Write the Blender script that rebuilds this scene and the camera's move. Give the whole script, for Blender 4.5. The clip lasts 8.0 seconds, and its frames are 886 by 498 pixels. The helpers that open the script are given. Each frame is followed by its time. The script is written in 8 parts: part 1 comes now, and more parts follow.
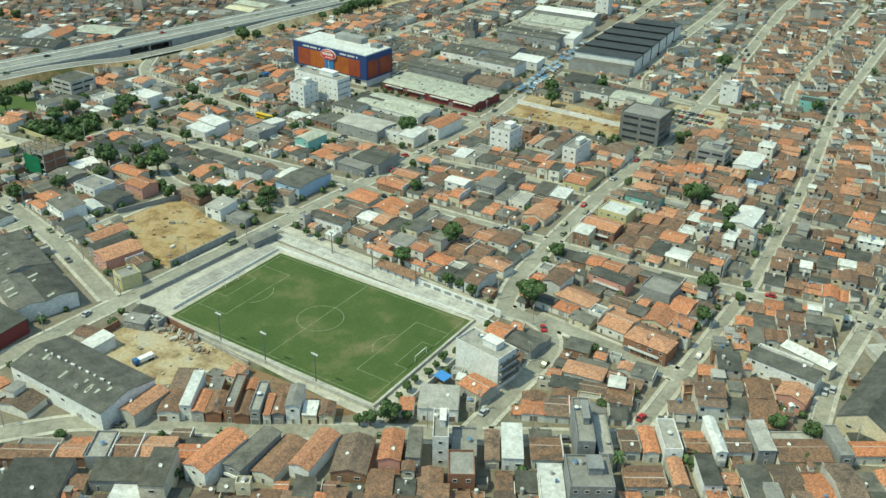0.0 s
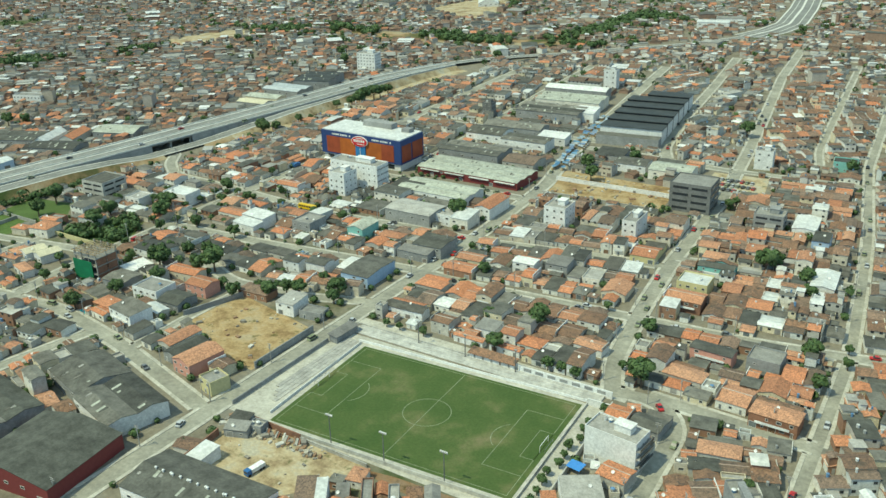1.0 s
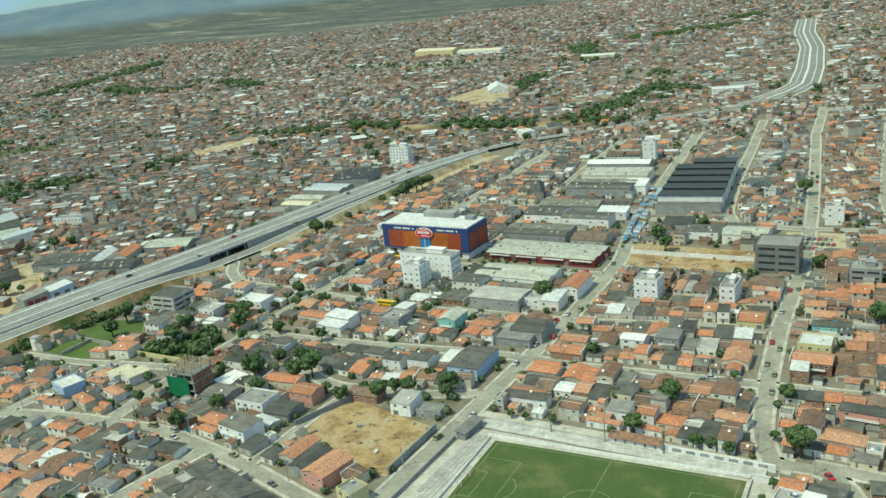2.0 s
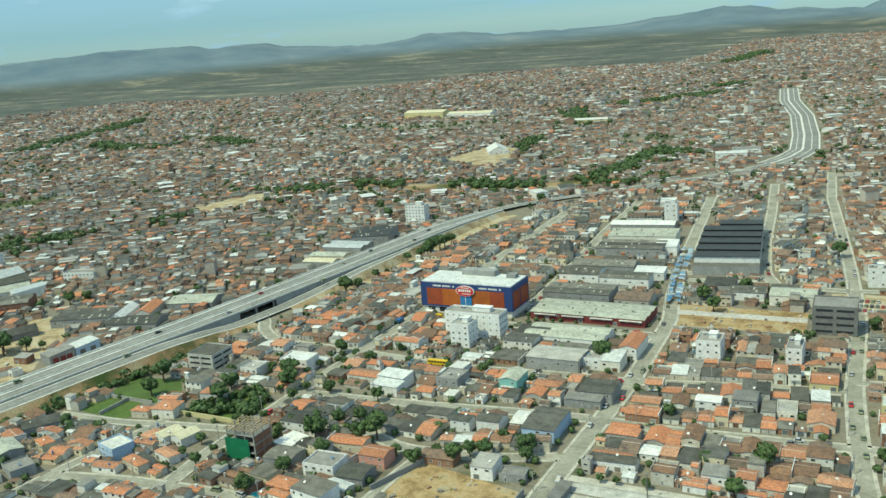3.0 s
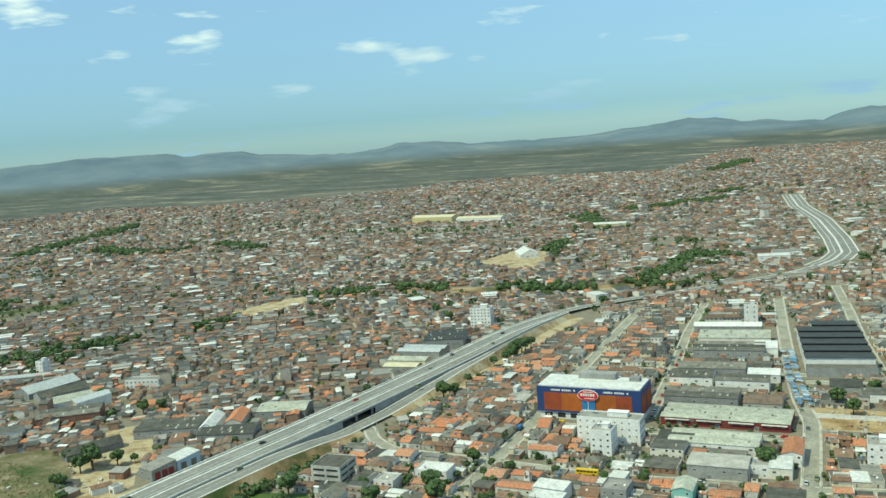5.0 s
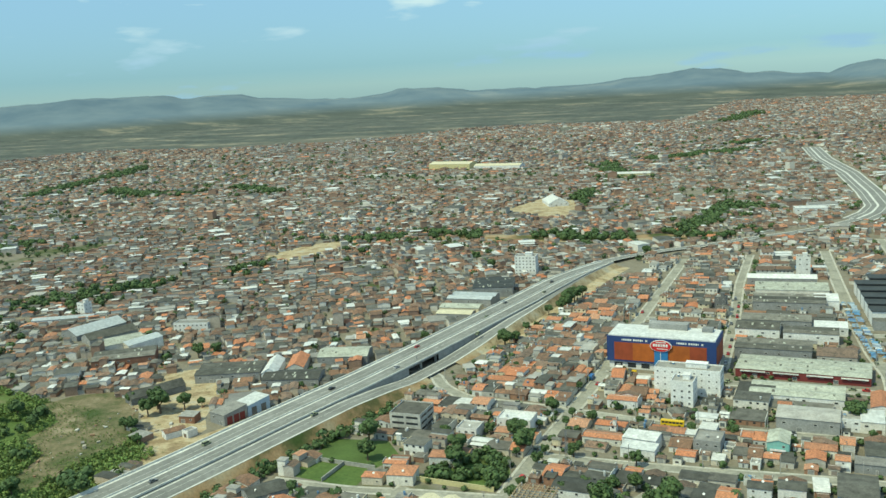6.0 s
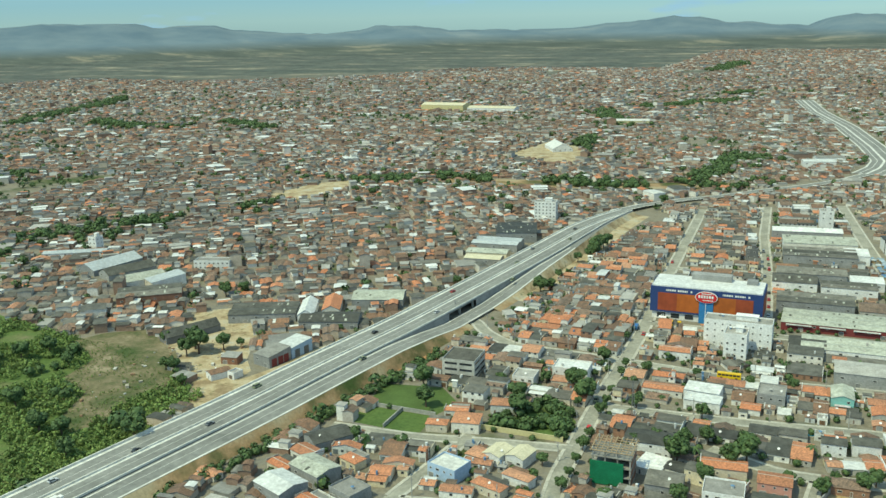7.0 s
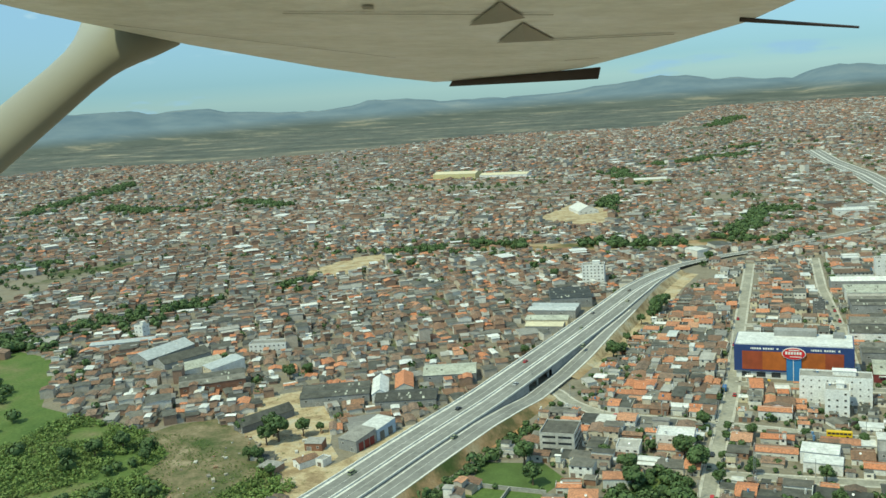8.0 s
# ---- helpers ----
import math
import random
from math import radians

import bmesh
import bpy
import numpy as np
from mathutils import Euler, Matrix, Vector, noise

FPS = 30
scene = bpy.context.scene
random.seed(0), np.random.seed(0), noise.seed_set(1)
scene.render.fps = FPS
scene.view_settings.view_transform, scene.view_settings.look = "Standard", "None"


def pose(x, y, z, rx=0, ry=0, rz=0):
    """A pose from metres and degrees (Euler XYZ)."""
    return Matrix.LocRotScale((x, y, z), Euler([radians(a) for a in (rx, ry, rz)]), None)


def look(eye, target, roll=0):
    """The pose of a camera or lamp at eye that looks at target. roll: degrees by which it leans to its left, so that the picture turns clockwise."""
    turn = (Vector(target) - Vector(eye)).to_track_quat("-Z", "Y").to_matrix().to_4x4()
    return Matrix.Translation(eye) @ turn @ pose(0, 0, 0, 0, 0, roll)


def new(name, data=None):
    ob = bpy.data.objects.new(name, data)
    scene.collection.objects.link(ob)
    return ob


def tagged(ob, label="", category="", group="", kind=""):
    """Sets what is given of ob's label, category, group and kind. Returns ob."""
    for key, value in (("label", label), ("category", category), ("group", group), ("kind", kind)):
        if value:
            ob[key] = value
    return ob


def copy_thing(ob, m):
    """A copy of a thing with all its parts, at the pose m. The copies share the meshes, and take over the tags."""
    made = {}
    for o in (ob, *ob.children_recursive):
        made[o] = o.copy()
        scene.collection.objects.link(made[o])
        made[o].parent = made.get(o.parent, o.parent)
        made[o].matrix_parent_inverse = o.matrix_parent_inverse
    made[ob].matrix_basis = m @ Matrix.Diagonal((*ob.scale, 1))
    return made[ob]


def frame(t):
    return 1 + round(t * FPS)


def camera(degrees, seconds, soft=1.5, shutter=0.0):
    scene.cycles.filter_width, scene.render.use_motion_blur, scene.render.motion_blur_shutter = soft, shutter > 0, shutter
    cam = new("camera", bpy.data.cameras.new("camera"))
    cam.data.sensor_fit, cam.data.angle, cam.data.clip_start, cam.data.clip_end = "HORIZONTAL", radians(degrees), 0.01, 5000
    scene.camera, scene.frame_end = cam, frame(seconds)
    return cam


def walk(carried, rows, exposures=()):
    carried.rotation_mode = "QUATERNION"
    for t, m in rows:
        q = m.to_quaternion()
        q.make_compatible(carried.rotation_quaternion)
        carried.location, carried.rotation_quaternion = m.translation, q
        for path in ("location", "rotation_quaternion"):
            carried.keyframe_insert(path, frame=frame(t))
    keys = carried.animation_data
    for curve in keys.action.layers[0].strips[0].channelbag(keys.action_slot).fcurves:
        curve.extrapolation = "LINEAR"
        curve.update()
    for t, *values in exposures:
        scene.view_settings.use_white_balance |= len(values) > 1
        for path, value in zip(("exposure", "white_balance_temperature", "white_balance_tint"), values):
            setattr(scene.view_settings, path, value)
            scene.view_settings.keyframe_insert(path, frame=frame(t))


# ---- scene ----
# ---- camera and its path ----
cam = camera(51.99, 8.0)
PATH = [
    (0, (151.55, -151.83, 133.86), (99.87, -80.21, 86.96), 0.84),
    (0.5, (133.88, -159.89, 133.17), (85.74, -83.18, 90.76), 3.66),
    (1, (116.20, -167.39, 132.55), (65.99, -90.26, 93.41), -1.39),
    (1.5, (98.54, -174.36, 131.99), (42.97, -98.25, 98.52), -8.92),
    (1.7, (91.47, -177.01, 131.79), (37.81, -99.12, 99.34), -8.00),
    (2.8, (52.65, -190.22, 130.89), (5.18, -105.45, 107.17), -4.51),
    (3, (45.59, -192.39, 130.76), (-1.96, -107.71, 106.92), -4.77),
    (3.5, (27.97, -197.52, 130.49), (-18.33, -111.92, 107.51), -4.52),
    (4, (10.36, -202.26, 130.30), (-34.07, -115.14, 109.43), -3.80),
    (4.5, (-7.23, -206.64, 130.18), (-51.40, -118.34, 114.28), -3.95),
    (4.7, (-14.26, -208.30, 130.15), (-58.11, -119.31, 117.58), -4.40),
    (5.8, (-52.87, -216.50, 130.22), (-96.96, -128.15, 114.42), -4.19),
    (6, (-59.87, -217.85, 130.27), (-102.95, -129.48, 111.93), -3.42),
    (6.5, (-77.37, -221.03, 130.46), (-118.34, -131.92, 110.92), -3.27),
    (7, (-94.85, -223.98, 130.72), (-134.17, -135.42, 105.98), -1.33),
    (7.5, (-112.30, -226.73, 131.06), (-150.20, -137.05, 108.23), -2.96),
    (8, (-129.71, -229.30, 131.49), (-168.72, -138.89, 114.06), -4.31),
]
walk(cam, [(t, look(eye, target, roll)) for t, eye, target, roll in PATH], exposures=[(0.0, 0.07, 7700, -17), (8.0, 0.07, 7700, -17)])

# ---- world, sun ----
world = bpy.data.worlds.new("sky")
scene.world = world
world.use_nodes = True
SUN_AZ, SUN_EL = radians(212), radians(57)      # azimuth from +y, clockwise
wn = world.node_tree
wn.nodes.clear()
w_out = wn.nodes.new("ShaderNodeOutputWorld")
w_bg = wn.nodes.new("ShaderNodeBackground")
w_sky = wn.nodes.new("ShaderNodeTexSky")
w_sky.sky_type, w_sky.sun_disc = "NISHITA", False
w_sky.sun_elevation, w_sky.sun_rotation = SUN_EL, SUN_AZ
w_sky.altitude, w_sky.air_density, w_sky.dust_density, w_sky.ozone_density = 600, 1.0, 0.0, 1.5
w_bg.inputs["Strength"].default_value = 0.15
w_geo = wn.nodes.new("ShaderNodeTexCoord")
w_map = wn.nodes.new("ShaderNodeMapping")
w_map.inputs["Scale"].default_value = (1.0, 1.0, 4.5)
w_cloud = wn.nodes.new("ShaderNodeTexNoise")
w_cloud.inputs["Scale"].default_value, w_cloud.inputs["Detail"].default_value = 10.0, 6.0
w_ramp = wn.nodes.new("ShaderNodeValToRGB")
w_ramp.color_ramp.elements[0].position, w_ramp.color_ramp.elements[1].position = 0.59, 0.72
w_tint = wn.nodes.new("ShaderNodeMix")
w_tint.data_type, w_tint.blend_type = "RGBA", "MULTIPLY"
w_tint.inputs[0].default_value = 1.0
w_tint.inputs[7].default_value = (0.84, 0.88, 1.02, 1)      # clear tropical noon, bluer than the hazy model
w_mix = wn.nodes.new("ShaderNodeMix")
w_mix.data_type = "RGBA"
w_mix.inputs[7].default_value = (7.0, 7.4, 7.8, 1)
wn.links.new(w_geo.outputs["Generated"], w_map.inputs["Vector"])
wn.links.new(w_map.outputs[0], w_cloud.inputs["Vector"])
wn.links.new(w_cloud.outputs["Fac"], w_ramp.inputs[0])
wn.links.new(w_ramp.outputs[0], w_mix.inputs[0])
wn.links.new(w_sky.outputs[0], w_tint.inputs[6])
wn.links.new(w_tint.outputs[2], w_mix.inputs[6])
w_dir = wn.nodes.new("ShaderNodeSeparateXYZ")
w_up = wn.nodes.new("ShaderNodeValToRGB")      # clear blue air down to the horizon
w_up.color_ramp.elements[0].position, w_up.color_ramp.elements[1].position = 0.02, 0.6
w_up.color_ramp.elements[0].color, w_up.color_ramp.elements[1].color = (0.135, 0.207, 0.325, 1), (1.22, 1.08, 0.84, 1)
w_gain = wn.nodes.new("ShaderNodeVectorMath")
w_gain.operation = "SCALE"
w_gain.inputs["Scale"].default_value = 2.3
w_deep = wn.nodes.new("ShaderNodeVectorMath")
w_deep.operation = "MULTIPLY"
wn.links.new(w_geo.outputs["Generated"], w_dir.inputs[0])
wn.links.new(w_dir.outputs["Z"], w_up.inputs[0])
wn.links.new(w_mix.outputs[2], w_gain.inputs[0])
wn.links.new(w_gain.outputs[0], w_deep.inputs[0])
wn.links.new(w_up.outputs[0], w_deep.inputs[1])
wn.links.new(w_deep.outputs[0], w_bg.inputs["Color"])
wn.links.new(w_bg.outputs[0], w_out.inputs["Surface"])

sun = new("sun", bpy.data.lights.new("sun", "SUN"))
sun.data.energy, sun.data.angle, sun.data.color = 3.75, radians(0.53), (1.0, 0.945, 0.83)
sun_way = Vector((math.sin(SUN_AZ) * math.cos(SUN_EL), math.cos(SUN_AZ) * math.cos(SUN_EL), math.sin(SUN_EL)))
sun.matrix_world = look(tuple(sun_way * 500), (0, 0, 0))


# ---- materials ----
class Nodes:
    """Short hand for a node tree."""

    def __init__(self, name, rough=0.9, metal=0.0, spec=0.3):
        self.mat = bpy.data.materials.new(name)
        self.mat.use_nodes = True
        self.t = self.mat.node_tree
        self.b = self.t.nodes["Principled BSDF"]
        self.b.inputs["Roughness"].default_value = rough
        self.b.inputs["Metallic"].default_value = metal
        self.b.inputs["Specular IOR Level"].default_value = spec
        self.geo = self.t.nodes.new("ShaderNodeNewGeometry")

    def link(self, a, b):
        self.t.links.new(a, b)

    def rnd(self):
        """A value of its own for each thing and each island of a joined mesh."""
        o = self.t.nodes.new("ShaderNodeObjectInfo")
        a = self.t.nodes.new("ShaderNodeMath")
        a.operation = "ADD"
        self.link(o.outputs["Random"], a.inputs[0])
        self.link(self.geo.outputs["Random Per Island"], a.inputs[1])
        f = self.t.nodes.new("ShaderNodeMath")
        f.operation = "FRACT"
        self.link(a.outputs[0], f.inputs[0])
        return f.outputs[0]

    def noise(self, scale, detail=4.0, rough=0.6, stretch=None):
        n = self.t.nodes.new("ShaderNodeTexNoise")
        n.inputs["Scale"].default_value, n.inputs["Detail"].default_value, n.inputs["Roughness"].default_value = scale, detail, rough
        src = self.geo.outputs["Position"]
        if stretch:
            m = self.t.nodes.new("ShaderNodeMapping")
            m.inputs["Scale"].default_value = stretch
            self.link(src, m.inputs["Vector"])
            src = m.outputs[0]
        self.link(src, n.inputs["Vector"])
        return n.outputs["Fac"]

    def ramp(self, fac, stops, mode="LINEAR"):
        r = self.t.nodes.new("ShaderNodeValToRGB")
        r.color_ramp.interpolation = mode
        while len(r.color_ramp.elements) < len(stops):
            r.color_ramp.elements.new(0.5)
        for e, (p, c) in zip(r.color_ramp.elements, stops):
            e.position, e.color = p, (*c, 1) if len(c) == 3 else c
        self.link(fac, r.inputs[0])
        return r.outputs[0]

    def mix(self, a, b, fac, mode="MIX"):
        m = self.t.nodes.new("ShaderNodeMix")
        m.data_type, m.blend_type = "RGBA", mode
        for sock, v in ((m.inputs[0], fac), (m.inputs[6], a), (m.inputs[7], b)):
            if isinstance(v, (int, float)):
                sock.default_value = v
            elif isinstance(v, tuple):
                sock.default_value = (*v, 1)
            else:
                self.link(v, sock)
        return m.outputs[2]

    def bump(self, h, strength=0.3, dist=0.1):
        b = self.t.nodes.new("ShaderNodeBump")
        b.inputs["Strength"].default_value, b.inputs["Distance"].default_value = strength, dist
        self.link(h, b.inputs["Height"])
        self.link(b.outputs[0], self.b.inputs["Normal"])

    def done(self, colour):
        if isinstance(colour, tuple):
            self.b.inputs["Base Color"].default_value = (*colour, 1)
        else:
            self.link(colour, self.b.inputs["Base Color"])
        return self.mat




def speckled(name, colours, dark=0.55, light=1.25, big=0.25, fine=1.6, rough=0.9, spec=0.25, bump=0.25, metal=0.0, mode="LINEAR"):
    """Base colours picked thing by thing, with stains and grain."""
    n = Nodes(name, rough, metal, spec)
    k = len(colours)
    pick = n.ramp(n.rnd(), [(i / max(k - 1, 1) if mode == "LINEAR" else i / k, c) for i, c in enumerate(colours)], mode) if k > 1 else n.mix(colours[0], colours[0], 0.0)
    a = n.noise(big, 5, 0.65)
    b = n.noise(fine, 3, 0.7)
    s1 = n.ramp(a, [(0.3, (dark,) * 3), (0.7, (light,) * 3)])
    s2 = n.ramp(b, [(0.25, (0.72,) * 3), (0.75, (1.2,) * 3)])
    c = n.mix(n.mix(pick, s1, 1.0, "MULTIPLY"), s2, 1.0, "MULTIPLY")
    if bump:
        n.bump(b, bump, 0.15)
    return n.done(c)


def tiled(name, colours, lichen, share):
    """Clay roof tiles: each patch of tiles with a tone of its own, streaks down the slope and dark lichen."""
    n = Nodes(name, 0.9, 0.0, 0.2)
    k = len(colours)
    pick = n.ramp(n.rnd(), [(i / (k - 1), c) for i, c in enumerate(colours)])
    v = n.t.nodes.new("ShaderNodeTexVoronoi")
    v.inputs["Scale"].default_value = 2.8
    n.link(n.geo.outputs["Position"], v.inputs["Vector"])
    c = n.mix(pick, n.ramp(v.outputs["Color"], [(0.15, (0.68, 0.7, 0.73)), (0.45, (0.97, 0.98, 1.0)), (0.8, (1.3, 1.24, 1.2))]), 1.0, "MULTIPLY")
    grow = n.mix(n.ramp(n.noise(0.5, 6, 0.75), [(share, (0.0,) * 3), (share + 0.14, (1.0,) * 3)]), n.ramp(n.noise(0.12, 3, 0.5), [(0.4, (0.35,) * 3), (0.6, (1.0,) * 3)]), 1.0, "MULTIPLY")
    c = n.mix(c, lichen, grow)
    fine = n.noise(3.2, 4, 0.75)
    c = n.mix(c, n.ramp(fine, [(0.28, (0.66,) * 3), (0.72, (1.28,) * 3)]), 1.0, "MULTIPLY")
    n.bump(fine, 0.4, 0.15)
    return n.done(c)


def plain(name, colour, rough=0.6, metal=0.0, spec=0.4, var=0.15, scale=1.2):
    n = Nodes(name, rough, metal, spec)
    s = n.ramp(n.noise(scale, 4, 0.65), [(0.25, (1 - var,) * 3), (0.75, (1 + var,) * 3)])
    return n.done(n.mix(colour, s, 1.0, "MULTIPLY"))


M = {}
M["tile_new"] = tiled("roof_tile_new", [(0.4, 0.16, 0.085), (0.46, 0.205, 0.115), (0.32, 0.145, 0.085), (0.42, 0.235, 0.15), (0.43, 0.175, 0.09)], (0.16, 0.1, 0.072), 0.58)
M["tile_old"] = tiled("roof_tile_old", [(0.18, 0.11, 0.075), (0.22, 0.13, 0.085), (0.15, 0.1, 0.074), (0.26, 0.145, 0.09), (0.22, 0.158, 0.12), (0.12, 0.09, 0.07), (0.25, 0.17, 0.125)], (0.085, 0.071, 0.058), 0.48)
M["fibro"] = speckled("roof_fibre_cement", [(0.07, 0.071, 0.062), (0.115, 0.113, 0.098), (0.055, 0.056, 0.05), (0.18, 0.172, 0.148), (0.1, 0.094, 0.08), (0.08, 0.082, 0.07)], 0.6, 1.4, 0.3, 1.6)
M["white_roof"] = speckled("roof_white_metal", [(0.62, 0.62, 0.59), (0.5, 0.51, 0.49), (0.7, 0.69, 0.65), (0.56, 0.55, 0.5)], 0.8, 1.08, 0.2, 0.8, 0.5, 0.4, 0.05)
M["slab"] = speckled("roof_concrete_slab", [(0.3, 0.29, 0.26), (0.22, 0.215, 0.2), (0.4, 0.385, 0.35), (0.17, 0.165, 0.155)], 0.7, 1.15, 0.3, 1.5)
M["sand_roof"] = speckled("roof_cream_sheet", [(0.55, 0.5, 0.36)], 0.85, 1.08)
M["steel_roof"] = speckled("roof_pale_steel", [(0.36, 0.385, 0.39), (0.42, 0.44, 0.44)], 0.85, 1.12, 0.2, 0.8, 0.5, 0.4, 0.05)
M["line_white"] = speckled("bright_concrete_strip", [(0.6, 0.59, 0.54)], 0.8, 1.1, 0.1, 0.6)
M["wall_far"] = speckled("plain_far_wall", [(0.46, 0.42, 0.36), (0.29, 0.19, 0.14), (0.58, 0.55, 0.49), (0.4, 0.36, 0.31), (0.27, 0.185, 0.14), (0.68, 0.65, 0.59), (0.42, 0.39, 0.35), (0.5, 0.42, 0.33)], 0.8, 1.1, 0.35, 2.0, mode="CONSTANT")
M["black_roof"] = speckled("roof_black_sheet", [(0.045, 0.05, 0.05)], 0.8, 1.3, 0.15, 1.0, 0.7)
M["wall"] = speckled("rendered_wall", [(0.64, 0.62, 0.55), (0.48, 0.455, 0.4), (0.72, 0.71, 0.66), (0.56, 0.5, 0.4), (0.42, 0.4, 0.36), (0.64, 0.56, 0.4), (0.29, 0.165, 0.11), (0.55, 0.56, 0.53), (0.7, 0.66, 0.58)], 0.75, 1.1, 0.35, 2.0, mode="CONSTANT")
M["wall_white"] = speckled("white_wall", [(0.72, 0.72, 0.7), (0.64, 0.63, 0.6)], 0.85, 1.08, 0.25, 1.5)
M["wall_grey"] = speckled("grey_wall", [(0.3, 0.3, 0.29), (0.24, 0.245, 0.245)], 0.75, 1.1, 0.25, 1.5)
M["wall_brick"] = speckled("bare_brick_wall", [(0.27, 0.13, 0.08), (0.22, 0.12, 0.085)], 0.7, 1.2, 0.3, 2.5)
M["concrete"] = speckled("worn_concrete", [(0.4, 0.385, 0.345), (0.34, 0.33, 0.3)], 0.7, 1.15, 0.2, 1.1)
M["pale_concrete"] = speckled("pale_weathered_concrete", [(0.47, 0.46, 0.42), (0.42, 0.41, 0.375)], 0.7, 1.15, 0.25, 0.9)
M["road"] = speckled("worn_asphalt", [(0.3, 0.288, 0.238)], 0.65, 1.2, 0.08, 0.7, 0.95, 0.2, 0.1)
M["hw_asphalt"] = speckled("highway_asphalt", [(0.2, 0.2, 0.185)], 0.8, 1.2, 0.06, 0.5, 0.9, 0.25, 0.1)
M["pavement"] = speckled("pavement_concrete", [(0.43, 0.41, 0.35)], 0.7, 1.2, 0.2, 1.0)
M["soil"] = speckled("orange_soil", [(0.36, 0.2, 0.1)], 0.7, 1.2, 0.12, 0.8)
M["paint_white"] = plain("white_line_paint", (0.2, 0.225, 0.14), 0.9, var=0.5, scale=0.5)
M["glass"] = plain("dark_window_glass", (0.03, 0.035, 0.04), 0.15, 0.0, 0.5, 0.3, 3.0)
M["frame"] = plain("window_frame", (0.5, 0.49, 0.46), 0.5)
M["door"] = speckled("door_paint", [(0.16, 0.09, 0.05), (0.3, 0.3, 0.29), (0.1, 0.12, 0.13), (0.35, 0.33, 0.3)], rough=0.6, bump=0.0)
M["tank"] = speckled("water_tank_plastic", [(0.5, 0.5, 0.48), (0.62, 0.62, 0.6), (0.12, 0.22, 0.36), (0.3, 0.3, 0.29), (0.66, 0.66, 0.64), (0.4, 0.39, 0.36)], 0.85, 1.1, rough=0.45, mode="CONSTANT")
M["ridge"] = speckled("ridge_mortar", [(0.5, 0.4, 0.33), (0.36, 0.26, 0.2), (0.55, 0.5, 0.44)], 0.7, 1.15, 0.5, 2.0)
M["trunk"] = speckled("bark", [(0.12, 0.085, 0.06)], 0.6, 1.3, 1.0, 6.0)
M["leaf"] = speckled("foliage", [(0.05, 0.088, 0.032), (0.08, 0.125, 0.042), (0.06, 0.102, 0.04), (0.1, 0.145, 0.05)], 0.7, 1.3, 0.4, 2.5, 0.7, 0.3, 0.0)
M["steel"] = plain("galvanised_steel", (0.3, 0.3, 0.3), 0.5, 0.6)
M["pole"] = plain("concrete_pole", (0.3, 0.29, 0.27), 0.9)
M["green_net"] = speckled("green_safety_net", [(0.015, 0.16, 0.075)], 0.75, 1.15, 0.3, 3.0)
M["blue_paint"] = plain("blue_cladding", (0.02, 0.045, 0.145), 0.55)
M["orange_paint"] = plain("orange_cladding", (0.34, 0.09, 0.018), 0.6, var=0.3, scale=0.2)
M["wall_dark"] = speckled("dark_grey_wall", [(0.17, 0.17, 0.165), (0.14, 0.14, 0.138)], 0.75, 1.15, 0.25, 1.5)
M["maroon_paint"] = plain("maroon_wall", (0.16, 0.03, 0.03), 0.7)
M["red_paint"] = plain("red_sign", (0.5, 0.02, 0.025), 0.45)
M["blue_tarp"] = speckled("blue_tarpaulin", [(0.08, 0.2, 0.36), (0.14, 0.28, 0.42), (0.4, 0.44, 0.46), (0.06, 0.14, 0.28)], rough=0.6)
M["pool"] = plain("pool_water", (0.05, 0.42, 0.46), 0.1)
M["tyre"] = plain("tyre_rubber", (0.02, 0.02, 0.02), 0.85)
M["car_paint"] = speckled("car_paint", [(0.75, 0.75, 0.75), (0.6, 0.6, 0.6), (0.05, 0.05, 0.055), (0.3, 0.31, 0.32), (0.75, 0.75, 0.74), (0.35, 0.02, 0.02), (0.14, 0.15, 0.17)], 1.0, 1.0, rough=0.3, spec=0.5, bump=0.0, mode="CONSTANT")
M["truck_blue"] = plain("blue_truck_paint", (0.03, 0.12, 0.3), 0.4)
M["yellow"] = plain("yellow_paint", (0.62, 0.4, 0.02), 0.4)
M["yellow_wall"] = plain("yellow_wall", (0.5, 0.44, 0.24), 0.8)
M["pink_wall"] = plain("pink_wall", (0.5, 0.25, 0.2), 0.85)
M["teal_wall"] = plain("teal_wall", (0.2, 0.42, 0.38), 0.85)
M["blue_wall"] = plain("pale_blue_wall", (0.32, 0.42, 0.55), 0.85)
M["skylight"] = speckled("old_translucent_roof", [(0.42, 0.43, 0.36), (0.33, 0.34, 0.29)], 0.7, 1.2, 0.25, 1.0)
M["grass_blade"] = speckled("wild_grass", [(0.13, 0.2, 0.055), (0.18, 0.225, 0.075), (0.1, 0.17, 0.05)], 0.75, 1.3, 0.1, 0.8)


